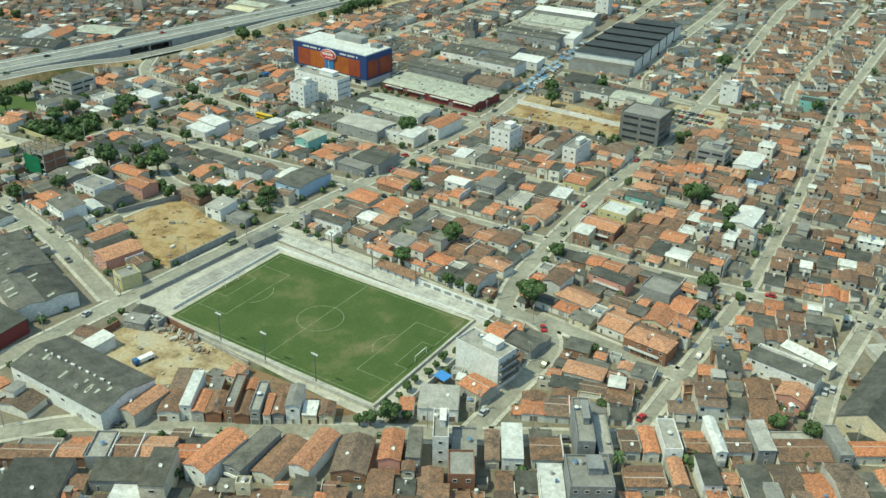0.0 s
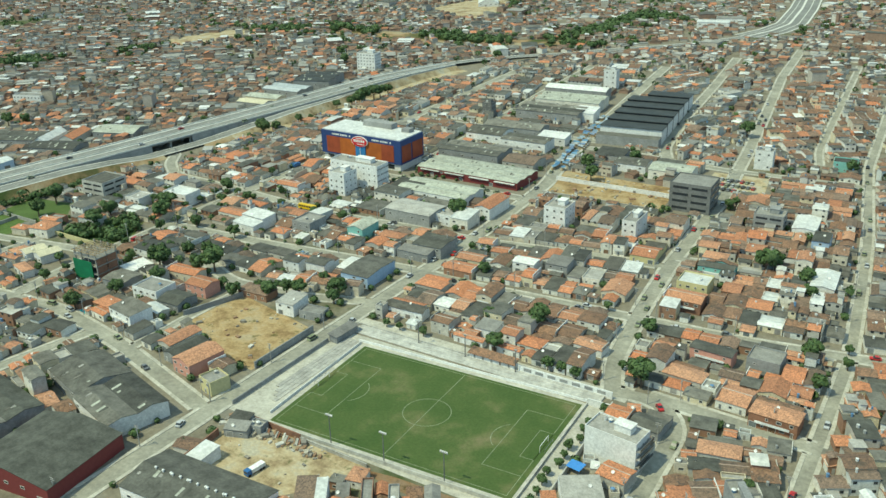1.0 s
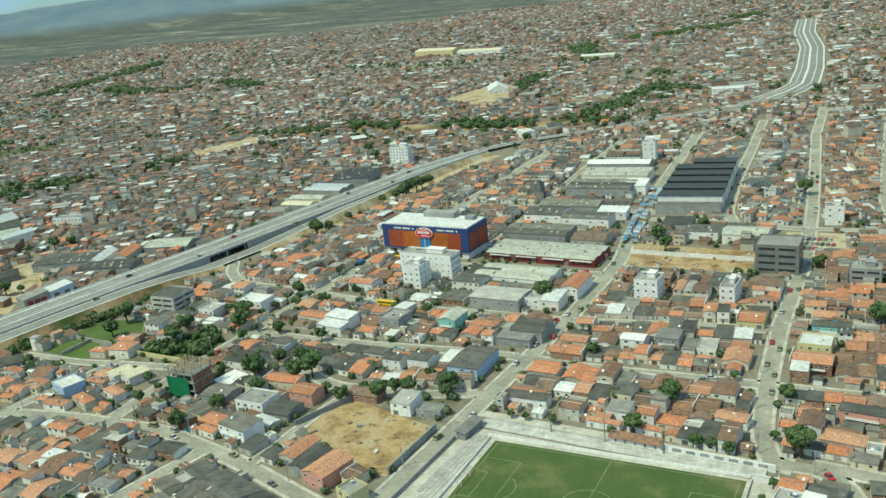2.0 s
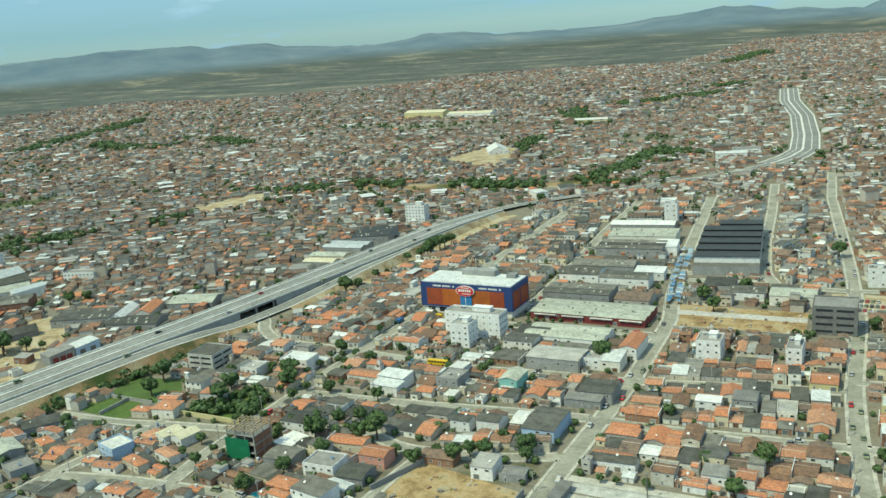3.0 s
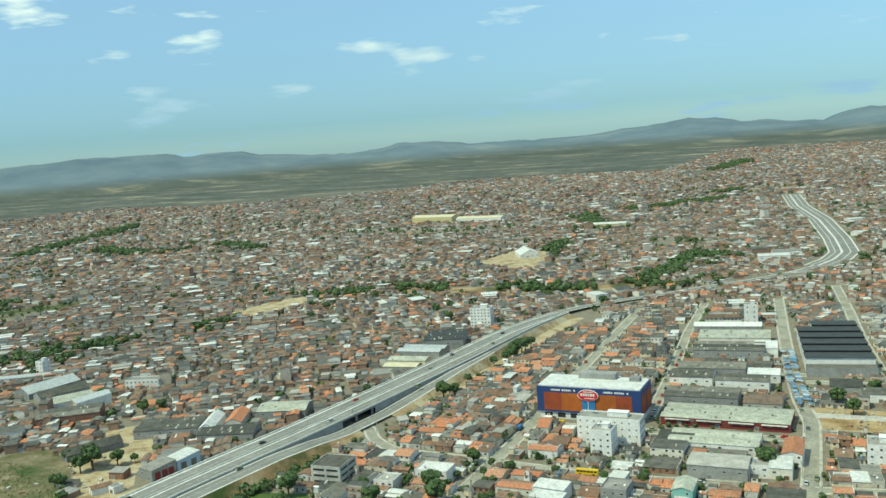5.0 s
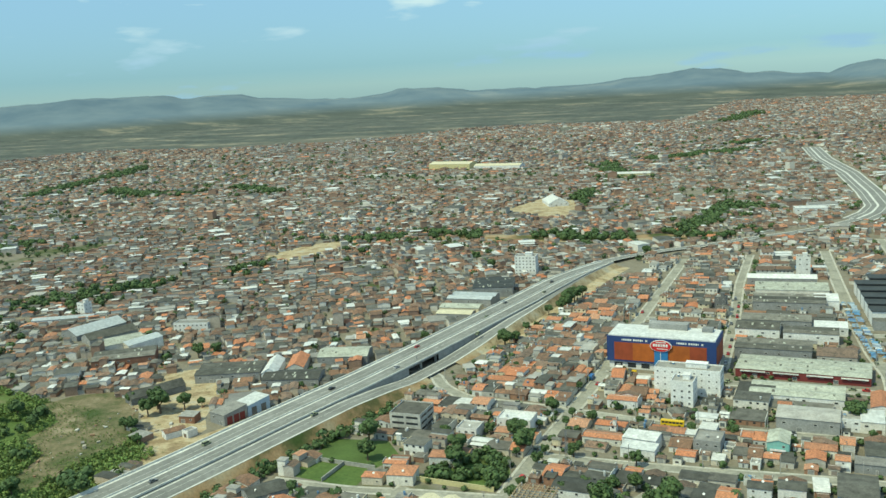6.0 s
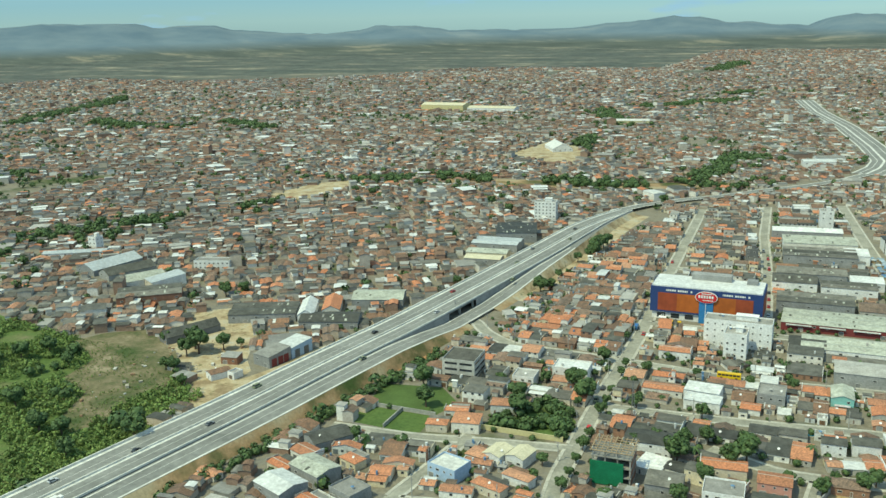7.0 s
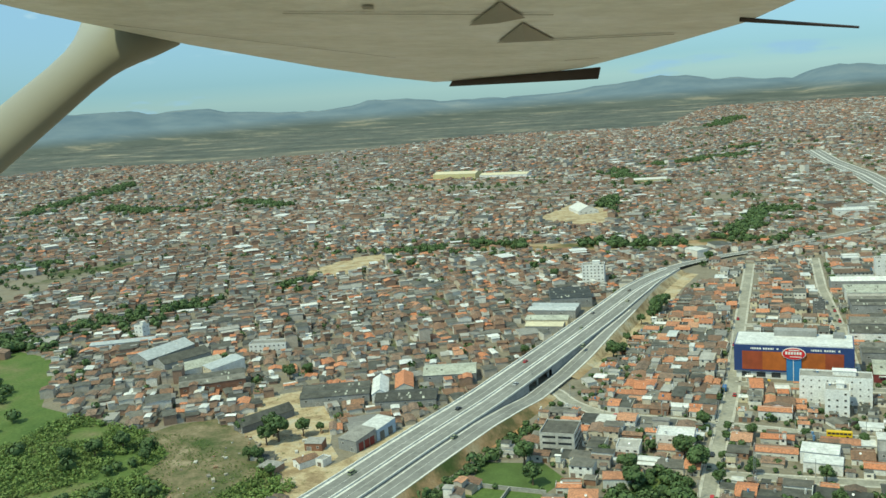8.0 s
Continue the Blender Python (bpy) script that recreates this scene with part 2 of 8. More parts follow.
def ground_material():
    """Town ground of concrete and dust, giving way to dry scrub farther out."""
    n = Nodes("ground_cover", 0.95, 0, 0.15)
    p = n.t.nodes.new("ShaderNodeVectorMath")
    p.operation = "DISTANCE"
    p.inputs[1].default_value = (-500, 500, 0)
    n.link(n.geo.outputs["Position"], p.inputs[0])
    big = n.noise(0.0016, 6, 0.6)
    add = n.t.nodes.new("ShaderNodeMath")
    add.operation = "MULTIPLY_ADD"
    add.inputs[1].default_value = 900.0
    n.link(big, add.inputs[0])
    n.link(p.outputs["Value"], add.inputs[2])
    far = n.t.nodes.new("ShaderNodeMapRange")
    far.inputs["From Min"].default_value, far.inputs["From Max"].default_value = 1500, 2000
    n.link(add.outputs[0], far.inputs["Value"])
    town = n.ramp(n.noise(0.09, 5, 0.65), [(0.3, (0.13, 0.115, 0.085)), (0.5, (0.21, 0.185, 0.14)), (0.7, (0.16, 0.158, 0.14))])
    fine = n.ramp(n.noise(0.8, 3, 0.7), [(0.25, (0.75,) * 3), (0.75, (1.2,) * 3)])
    town = n.mix(town, fine, 1.0, "MULTIPLY")
    patch = n.ramp(n.noise(0.012, 5, 0.65), [(0.57, (0.0,) * 3), (0.66, (1.0,) * 3)])
    weeds = n.ramp(n.noise(0.15, 4, 0.7), [(0.35, (0.035, 0.055, 0.018)), (0.55, (0.075, 0.09, 0.035)), (0.7, (0.17, 0.14, 0.085))])
    town = n.mix(town, weeds, patch)
    scrub = n.ramp(n.noise(0.004, 8, 0.68, (1.0, 2.2, 1.0)), [(0.34, (0.06, 0.07, 0.06)), (0.5, (0.09, 0.098, 0.083)), (0.58, (0.13, 0.128, 0.103)), (0.65, (0.26, 0.23, 0.165))])
    clumps = n.ramp(n.noise(0.03, 5, 0.7), [(0.35, (0.6,) * 3), (0.65, (1.3,) * 3)])
    scrub = n.mix(scrub, clumps, 1.0, "MULTIPLY")
    return n.done(n.mix(town, scrub, far.outputs[0]))


def grass_material():
    """Pitch turf: mown green with worn, browner patches."""
    n = Nodes("pitch_turf", 0.9, 0, 0.2)
    worn = n.noise(0.07, 5, 0.6)
    c = n.ramp(worn, [(0.34, (0.05, 0.085, 0.024)), (0.52, (0.068, 0.1, 0.031)), (0.6, (0.1, 0.118, 0.045)), (0.7, (0.15, 0.14, 0.07))])
    s = n.ramp(n.noise(1.4, 4, 0.7), [(0.25, (0.78,) * 3), (0.75, (1.18,) * 3)])
    return n.done(n.mix(c, s, 1.0, "MULTIPLY"))


def wild_material():
    n = Nodes("rough_vegetation", 0.95, 0, 0.15)
    c = n.ramp(n.noise(0.03, 6, 0.65), [(0.33, (0.062, 0.105, 0.03)), (0.5, (0.095, 0.14, 0.042)), (0.6, (0.13, 0.145, 0.06)), (0.7, (0.22, 0.185, 0.11))])
    s = n.ramp(n.noise(0.7, 4, 0.7), [(0.25, (0.65,) * 3), (0.75, (1.25,) * 3)])
    return n.done(n.mix(c, s, 1.0, "MULTIPLY"))


def bank_material():
    n = Nodes("embankment", 0.95, 0, 0.15)
    c = n.ramp(n.noise(0.035, 5, 0.6), [(0.33, (0.055, 0.08, 0.025)), (0.44, (0.12, 0.11, 0.05)), (0.52, (0.3, 0.2, 0.11)), (0.63, (0.34, 0.28, 0.18))])
    s = n.ramp(n.noise(0.9, 4, 0.7), [(0.25, (0.7,) * 3), (0.75, (1.2,) * 3)])
    return n.done(n.mix(c, s, 1.0, "MULTIPLY"))


def sand_material(name="bare_sandy_soil", tone=(1.0, 1.0, 1.0)):
    """Bare trodden earth: pale sand, brown dirt, grey rubble dust and sparse weeds."""
    n = Nodes(name, 0.95, 0, 0.15)
    c = n.ramp(n.noise(0.09, 6, 0.7), [(0.38, (0.24, 0.175, 0.105)), (0.46, (0.34, 0.265, 0.16)), (0.53, (0.43, 0.35, 0.225)), (0.62, (0.4, 0.365, 0.28))])
    weeds = n.ramp(n.noise(0.22, 6, 0.75), [(0.56, (0.0,) * 3), (0.66, (0.8,) * 3)])
    c = n.mix(c, (0.085, 0.095, 0.035), weeds)
    s = n.ramp(n.noise(1.1, 4, 0.75), [(0.25, (0.7,) * 3), (0.75, (1.2,) * 3)])
    n.bump(n.noise(0.8, 4, 0.7), 0.3, 0.2)
    return n.done(n.mix(n.mix(c, s, 1.0, "MULTIPLY"), tone, 1.0, "MULTIPLY"))


dry = Nodes("dry_scrub", 0.95, 0, 0.15)
M["dry"] = dry.done(dry.mix(dry.ramp(dry.noise(0.06, 6, 0.7), [(0.36, (0.06, 0.085, 0.03)), (0.47, (0.12, 0.115, 0.06)), (0.55, (0.18, 0.15, 0.09)), (0.66, (0.27, 0.225, 0.15))]),
                            dry.ramp(dry.noise(0.8, 4, 0.7), [(0.25, (0.65,) * 3), (0.75, (1.25,) * 3)]), 1.0, "MULTIPLY"))
M["sand"] = sand_material()
M["tan_earth"] = sand_material("tan_earth", (0.9, 0.8, 0.67))
M["brown_earth"] = sand_material("brown_yard_earth", (0.55, 0.42, 0.36))
M["bank"] = bank_material()
M["lawn"] = speckled("bright_lawn", [(0.075, 0.115, 0.032)], 0.75, 1.2, 0.12, 1.2, bump=0.0)
M["ground"], M["turf"], M["wild"] = ground_material(), grass_material(), wild_material()

# the haze of distance is put into the hills' colours, bluer with height
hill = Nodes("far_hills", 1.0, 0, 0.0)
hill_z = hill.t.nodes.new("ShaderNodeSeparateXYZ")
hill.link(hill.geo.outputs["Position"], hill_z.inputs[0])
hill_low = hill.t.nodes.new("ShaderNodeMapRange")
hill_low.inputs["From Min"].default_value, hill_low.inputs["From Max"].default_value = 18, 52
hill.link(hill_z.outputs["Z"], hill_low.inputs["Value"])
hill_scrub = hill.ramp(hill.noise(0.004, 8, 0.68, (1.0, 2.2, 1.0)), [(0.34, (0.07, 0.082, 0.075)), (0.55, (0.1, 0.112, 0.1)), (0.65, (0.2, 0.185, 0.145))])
hill_haze = hill.ramp(hill.noise(0.004, 6, 0.6), [(0.3, (0.1, 0.145, 0.185)), (0.6, (0.15, 0.195, 0.225)), (0.75, (0.2, 0.23, 0.24))])
M["hill"] = hill.done(hill.mix(hill_scrub, hill_haze, hill_low.outputs[0]))


# ---- mesh helpers ----
def mesh(name, verts, faces, mats, which=None):
    me = bpy.data.meshes.new(name)
    me.from_pydata(verts, [], faces)
    for m in mats:
        me.materials.append(M[m])
    if which is not None:
        me.polygons.foreach_set("material_index", which)
    me.update()
    return me


def part(name, me, parent, m=None, label=""):
    """One mesh object under a thing or under a part."""
    ob = new(name, me)
    ob.parent = parent
    if m is not None:
        ob.matrix_local = m
    return tagged(ob, label) if label else ob


def thing(name, x, y, z, turn, label, category, group="", kind=""):
    ob = new(name)
    ob.matrix_world = Matrix.Translation((x, y, z)) @ Matrix.Rotation(turn, 4, "Z")
    ob.empty_display_size = 0.1
    return tagged(ob, label, category, group, kind)


class Shape:
    """Collects faces for one mesh."""

    def __init__(self):
        self.v, self.f, self.w = [], [], []

    def face(self, pts, w=0):
        i = len(self.v)
        self.v += [tuple(p) for p in pts]
        self.f.append(tuple(range(i, i + len(pts))))
        self.w.append(w)

    def box(self, x0, x1, y0, y1, z0, z1, w=0, top=None, bottom=True):
        i = len(self.v)
        self.v += [(x0, y0, z0), (x1, y0, z0), (x1, y1, z0), (x0, y1, z0), (x0, y0, z1), (x1, y0, z1), (x1, y1, z1), (x0, y1, z1)]
        fs = [(0, 1, 5, 4), (1, 2, 6, 5), (2, 3, 7, 6), (3, 0, 4, 7), (4, 5, 6, 7)] + ([(3, 2, 1, 0)] if bottom else [])
        self.f += [tuple(i + k for k in q) for q in fs]
        self.w += [w] * 4 + [w if top is None else top] + ([w] if bottom else [])

    def prism(self, outline, z0, z1, w=0, top=None):
        """An upright block over an outline that runs anticlockwise."""
        i, n = len(self.v), len(outline)
        self.v += [(x, y, z0) for x, y in outline] + [(x, y, z1) for x, y in outline]
        self.f += [(i + k, i + (k + 1) % n, i + n + (k + 1) % n, i + n + k) for k in range(n)]
        self.f.append(tuple(range(i + n, i + 2 * n)))
        self.w += [w] * n + [w if top is None else top]

    def tube(self, x, y, z0, z1, r0, r1, n=8, w=0):
        i = len(self.v)
        for z, r in ((z0, r0), (z1, r1)):
            self.v += [(x + r * math.cos(k * math.tau / n), y + r * math.sin(k * math.tau / n), z) for k in range(n)]
        self.f += [(i + k, i + (k + 1) % n, i + n + (k + 1) % n, i + n + k) for k in range(n)]
        self.f.append(tuple(range(i + n, i + 2 * n)))
        self.w += [w] * (n + 1)

    def slab(self, quad, t, w=0):
        """A sloping sheet of thickness t; quad runs anticlockwise from above."""
        i = len(self.v)
        self.v += [tuple(p) for p in quad] + [(x, y, z - t) for x, y, z in quad]
        n = len(quad)
        self.f.append(tuple(range(i, i + n)))
        self.f.append(tuple(range(i + 2 * n - 1, i + n - 1, -1)))
        self.f += [(i + (k + 1) % n, i + k, i + n + k, i + n + (k + 1) % n) for k in range(n)]
        self.w += [w] * (n + 2)

    def ridged(self, half, run, e, r, t, along_x=True, w=0):
        """A gabled roof sheet of thickness t in one piece: eaves at e, ridge at r."""
        i = len(self.v)
        prof = [(-run, e), (0, r), (run, e), (run, e - t), (0, r - t), (-run, e - t)]
        for u in (-half, half):
            self.v += [(u, p, z) if along_x else (-p, u, z) for p, z in prof]
        fs = [(k, 6 + k, 6 + (k + 1) % 6, (k + 1) % 6) for k in range(6)] + [(0, 1, 4, 5), (1, 2, 3, 4), (7, 6, 11, 10), (8, 7, 10, 9)]
        self.f += [tuple(i + k for k in q) for q in fs]
        self.w += [w] * len(fs)

    def hipped(self, x, y, e, r, t, w=0):
        """A hipped roof in one piece over a plan of half sizes x and y."""
        i, k = len(self.v), min(x, y) * 0.98
        tops = [(-x, -y, e), (x, -y, e), (x, y, e), (-x, y, e)] + ([(-(x - k), 0, r), (x - k, 0, r)] if x >= y else [(0, -(y - k), r), (0, y - k, r)])
        self.v += tops + [(a, b, c - t) for a, b, c in tops]
        roof = [(0, 1, 5, 4), (2, 3, 4, 5), (1, 2, 5), (3, 0, 4)] if x >= y else [(1, 2, 5, 4), (3, 0, 4, 5), (0, 1, 4), (2, 3, 5)]
        fs = roof + [tuple(6 + j for j in q[::-1]) for q in roof] + [((j + 1) % 4, j, 6 + j, 6 + (j + 1) % 4) for j in range(4)]
        self.f += [tuple(i + j for j in q) for q in fs]
        self.w += [w] * len(fs)

    def tray(self, x, y, h, rim, t=0.15, w=0):
        """Walls of a flat-roofed block with a parapet, in one piece."""
        i = len(self.v)
        for a, z in ((0, 0), (0, h + rim), (t, h + rim), (t, h)):
            self.v += [(-x + a, -y + a, z), (x - a, -y + a, z), (x - a, y - a, z), (-x + a, y - a, z)]
        for lo in (0, 4, 8):
            self.f += [(i + lo + k, i + lo + (k + 1) % 4, i + lo + 4 + (k + 1) % 4, i + lo + 4 + k) for k in range(4)]
        self.f.append((i + 12, i + 13, i + 14, i + 15))
        self.w += [w] * 13

    def mesh(self, name, *mats):
        return mesh(name, self.v, self.f, mats, self.w)


def strip(name, line, width, z, mat, label, off=0.0, height=0.0, kind="structure", category="road", keep=None, zs=None):
    """A road or a raised walk along a line of points, one object."""
    s = Shape()
    pts = resample(line, 4.0)
    side = normals(pts)
    for k in range(len(pts) - 1):
        if keep and not keep((pts[k] + pts[k + 1]) / 2 + (side[k] + side[k + 1]) / 2 * off):
            continue
        quad = []
        for j, sgn in ((k, -1), (k + 1, -1), (k + 1, 1), (k, 1)):
            p = pts[j] + side[j] * (off + sgn * width / 2)
            quad.append((p[0], p[1], z + (zs(p) if zs else 0)))
        quad = quad[::-1] if cross2(quad) < 0 else quad
        if height:
            s.slab(quad, height)
        else:
            s.face(quad)
    return tagged(new(name, s.mesh(name, mat)), label, category, kind=kind)


def cross2(q):
    (ax, ay, *_), (bx, by, *_), (cx, cy, *_) = q[0], q[1], q[2]
    return (bx - ax) * (cy - ay) - (by - ay) * (cx - ax)


def resample(line, step):
    line = np.array(line, float)
    d = np.r_[0, np.cumsum(np.hypot(*np.diff(line, axis=0).T))]
    n = max(int(d[-1] / step), 1)
    s = np.linspace(0, d[-1], n + 1)
    # rounded corners: average over a short window
    out = np.stack([np.interp(s, d, line[:, 0]), np.interp(s, d, line[:, 1])], 1)
    for _ in range(2):
        out[1:-1] = 0.25 * out[:-2] + 0.5 * out[1:-1] + 0.25 * out[2:]
    return out


def normals(p):
    g = np.gradient(p, axis=0)
    g /= np.hypot(g[:, 0], g[:, 1])[:, None]
    return np.stack([-g[:, 1], g[:, 0]], 1)


# ---- the plan: streets, highway, open ground ----
STREETS = {
    "avenue_b": ([(-49, -130), (-49, 110), (-53, 177), (-60, 208), (-67, 250), (-74, 300), (-81, 353), (-92, 440)], 8.0),
    "avenue_d": ([(40, 31), (33, 48), (28, 83), (24, 120), (20, 195), (11, 266), (-2, 355), (-15, 440), (-25, 540)], 7.0),
    "avenue_h": ([(92, 3), (90, 84), (84, 140), (79, 180), (65, 268), (54, 424), (45, 560)], 4.6),
    "avenue_j": ([(126, 25), (122, 56), (123, 106), (118, 190), (106, 300), (95, 450)], 5.0),
    "avenue_k": ([(45, 262), (40, 284), (33, 367), (22, 497)], 4.0),
    "avenue_m": ([(165, 60), (160, 160), (150, 300), (138, 450)], 4.4),
    "avenue_r": ([(-20, 240), (-27, 256), (-37, 320), (-46, 400), (-58, 490)], 7.0),
    "avenue_x": ([(-160, -14), (-163, 10), (-165, 70), (-166, 142), (-171, 233), (-175, 330), (-178, 400)], 7.0),
    "avenue_p": ([(-119, 170), (-121, 200), (-125, 254), (-133, 332), (-138, 420)], 6.0),
    "street_a": ([(-205, -22), (-173, -15), (-136, -11), (-99, -17), (-49, -30)], 7.0),
    "street_v": ([(-124, -75), (-121, -51), (-114, -14)], 6.0),
    "alley": ([(-95, -16), (-95, 20), (-93, 36)], 3.5),
    "street_f": ([(-165, 61), (-135, 63), (-108, 66), (-80, 70), (-49, 73), (-30, 72), (32, 77), (62, 79), (91, 84), (122, 91), (165, 100)], 6.5),
    "street_f_west": ([(-125, 42), (-103, 33), (-74, 36), (-49, 45)], 6.0),
    "street_c": ([(-258, 136), (-238, 132), (-228, 118), (-212, 107), (-177, 106), (-148, 104), (-123, 101), (-74, 106), (-49, 107), (1, 116), (24, 119)], 6.5),
    "street_g": ([(48, 36), (60, 35.5), (91, 34)], 7.0),
    "street_e": ([(62, -16), (61, 1), (60, 25), (52, 35), (40, 34)], 7.0),
    "street_i": ([(-60, -150), (-24, -82), (-13, -67), (2.5, -56.5), (20.5, -45.4), (36, -34.6), (63, -16), (91, 4), (110, 17), (132, 28), (180, 58)], 7.0),
    "street_q": ([(-60, 238), (-40, 240), (-10, 236), (14, 235)], 6.0),
    "street_n": ([(14, 236), (70, 240)], 5.0),
    "street_market": ([(-166, 153), (-112, 154), (-54, 157)], 7.0),
    "street_l": ([(-206, -60), (-203, -20), (-197, 25)], 5.5),
    "street_l_two": ([(-243, 15), (-213, 17), (-197, 21), (-164, 27)], 5.0),
    "street_t": ([(-172, 245), (-121, 250), (-60, 250)], 6.0),
    "street_u": ([(87, 138), (118, 140), (160, 142)], 5.0),
    "street_w": ([(24, 128), (84, 134)], 5.0),
}
HW_LEFT = [(-314, -120), (-296, -29), (-287, 12), (-280, 52), (-270, 98), (-260, 172), (-252, 236), (-245, 300), (-239, 340), (-229, 373)]
HW_TAIL = [(-231, 366), (-219, 392), (-196, 424), (-172, 447), (-148, 478), (-118, 507), (-92, 541), (-74, 575), (-63, 610), (-58, 650), (-68, 740), (-92, 900), (-127, 1060), (-152, 1230)]
hw_edge = resample(HW_LEFT, 12.0)
HW_LINE = [tuple(p) for p in hw_edge - normals(hw_edge) * 15.5]
HW_WIDTH = 31.0
STREETS = {n: (l, w * 0.64) for n, (l, w) in STREETS.items()}
LINES = [(np.array(resample(l, 3.0)), w / 2 + 1.1) for l, w in STREETS.values()]
LINES.append((resample(HW_LINE, 4.0), HW_WIDTH / 2 + 2))
LINES.append((resample(HW_TAIL[:8], 4.0), 6.5))
LINES.append((resample(HW_TAIL[7:], 4.0), 15.0))

ZONES = {
    "pitch": [(-48, -27), (44, -27), (44, 34), (-48, 35)],
    "dirt_lot": [(-97, 6), (-90, 27), (-54, 20), (-54, -8), (-62, -8)],
    "south_lot": [(-37, -50), (-40, -27), (2, -27), (-4, -41), (-12, -50)],
    "row_yard": [(2, -28.5), (10, -27.2), (37, -25.8), (33.5, -29.5), (22, -31), (9, -31)],
    "sand_lot": [(-49, 166), (2, 168), (0, 200), (-54, 200)],
    "field": [(-240, 34), (-243, 53), (-221, 57), (-210, 46), (-214, 34)],
    "court": [(-240, 20), (-240, 33.5), (-214, 33.5), (-213, 19)],
    "soil_bank": [(-244, 66), (-234, 70), (-233, 86), (-243, 97)],
    "park": [(-560, -140), (-300, -140), (-297, 18), (-332, 34), (-362, 50), (-400, 52), (-465, 66), (-520, 130), (-560, 140)],
    "dirt_patch": [(-500, 354), (-469, 339), (-453, 370), (-452, 405), (-468, 431), (-491, 412)],
    "far_lot": [(-392, 590), (-373, 582), (-312, 557), (-305, 590), (-320, 612), (-335, 670), (-380, 700), (-386, 655)],
    "wood_belt": [(-400, 445), (-240, 448), (-196, 466), (-166, 488), (-150, 510), (-200, 502), (-240, 484), (-400, 468)],
    "sand_yard": [(-364, 100), (-358, 73), (-352, 60), (-340, 54), (-327, 42), (-309, 26), (-296, 24), (-297, 46), (-306, 56), (-318, 80), (-332, 95), (-336, 112), (-348, 112)],
    "bare_slope": [(-361, 14), (-365, 34), (-390, 46), (-384, 60), (-370, 70), (-353, 61), (-339, 53), (-327, 40), (-318, 22), (-322, 8), (-318, -22), (-333, -17), (-341, 4)],
    "road_verge": [(-309, 25), (-297, 8), (-288.5, 12), (-281.5, 52), (-274, 90), (-283, 88), (-287, 70), (-291, 50), (-297, 34)],
    "parking": [(8, 204), (34, 206), (30, 232), (6, 230)],
    "gardens": [(-196, 32), (-195, 41), (-187, 43), (-186, 55), (-176, 58), (-168, 46), (-168, 32)],
}


def inside(poly, p):
    p = np.atleast_2d(p)
    hit = np.zeros(len(p), bool)
    for (ax, ay), (bx, by) in zip(poly, poly[1:] + poly[:1]):
        c = (ay > p[:, 1]) != (by > p[:, 1])
        hit ^= c & (p[:, 0] < (bx - ax) * (p[:, 1] - ay) / ((by - ay) or 1e-9) + ax)
    return hit


def street_gap(p, lines=None):
    """Metres from each point to the nearest street's edge."""
    p = np.atleast_2d(np.asarray(p, float))
    out = np.full(len(p), 1e9)
    for line, half in lines or LINES:
        lo, hi = line.min(0) - half - 12, line.max(0) + half + 12
        near = np.where(((p > lo) & (p < hi)).all(1))[0]
        for part_ in np.array_split(near, max(1, len(near) // 4000)):
            if len(part_):
                d = np.hypot(p[part_, None, 0] - line[None, :, 0], p[part_, None, 1] - line[None, :, 1]).min(1) - half
                out[part_] = np.minimum(out[part_], d)
    return out


TAKEN = []          # x, y, cos, sin, half width, half depth


def claim(x, y, turn, w, d):
    TAKEN.append((x, y, math.cos(turn), math.sin(turn), w / 2, d / 2))


def is_free(p, margin=0.0):
    """Whether points lie outside every placed building and open lot."""
    p = np.atleast_2d(np.asarray(p, float))
    ok = np.ones(len(p), bool)
    for x, y, c, s, hw, hd in TAKEN:
        dx, dy = p[:, 0] - x, p[:, 1] - y
        ok &= ~((np.abs(dx * c + dy * s) < hw + margin) & (np.abs(dy * c - dx * s) < hd + margin))
    for z in ZONES.values():
        ok &= ~inside(z, p)
    return ok


TREE_BANDS = [[(-200, 520), (-186, 554), (-184, 625), (-150, 630)], [(-398, 1010), (-359, 893), (-326, 842)], [(-354, 1068), (-291, 1123), (-240, 1180)],
              [(-1132, 681), (-1183, 792), (-1217, 923), (-1278, 1045)], [(-1035, 736), (-942, 697), (-886, 705)], [(-838, 774), (-753, 723)],
              [(-478, 405), (-447, 431), (-425, 445)], [(-790, 327), (-770, 375)], [(-561, 179), (-545, 200), (-525, 241), (-511, 247)],
              [(-600, 160), (-533, 125), (-497, 85)], [(-482, 298), (-474, 316)], [(-335, 647), (-344, 727)], [(-360, 1893), (-345, 2200)], [(-267, 1292), (-235, 1327)]]
BAND_PTS = np.concatenate([resample(b, 6.0) for b in TREE_BANDS])


def band_gap(p):
    """Metres from each point to the nearest row of trees."""
    p = np.atleast_2d(np.asarray(p, float))
    return np.concatenate([np.hypot(q[:, None, 0] - BAND_PTS[None, :, 0], q[:, None, 1] - BAND_PTS[None, :, 1]).min(1) for q in np.array_split(p, max(1, len(p) // 2000))])


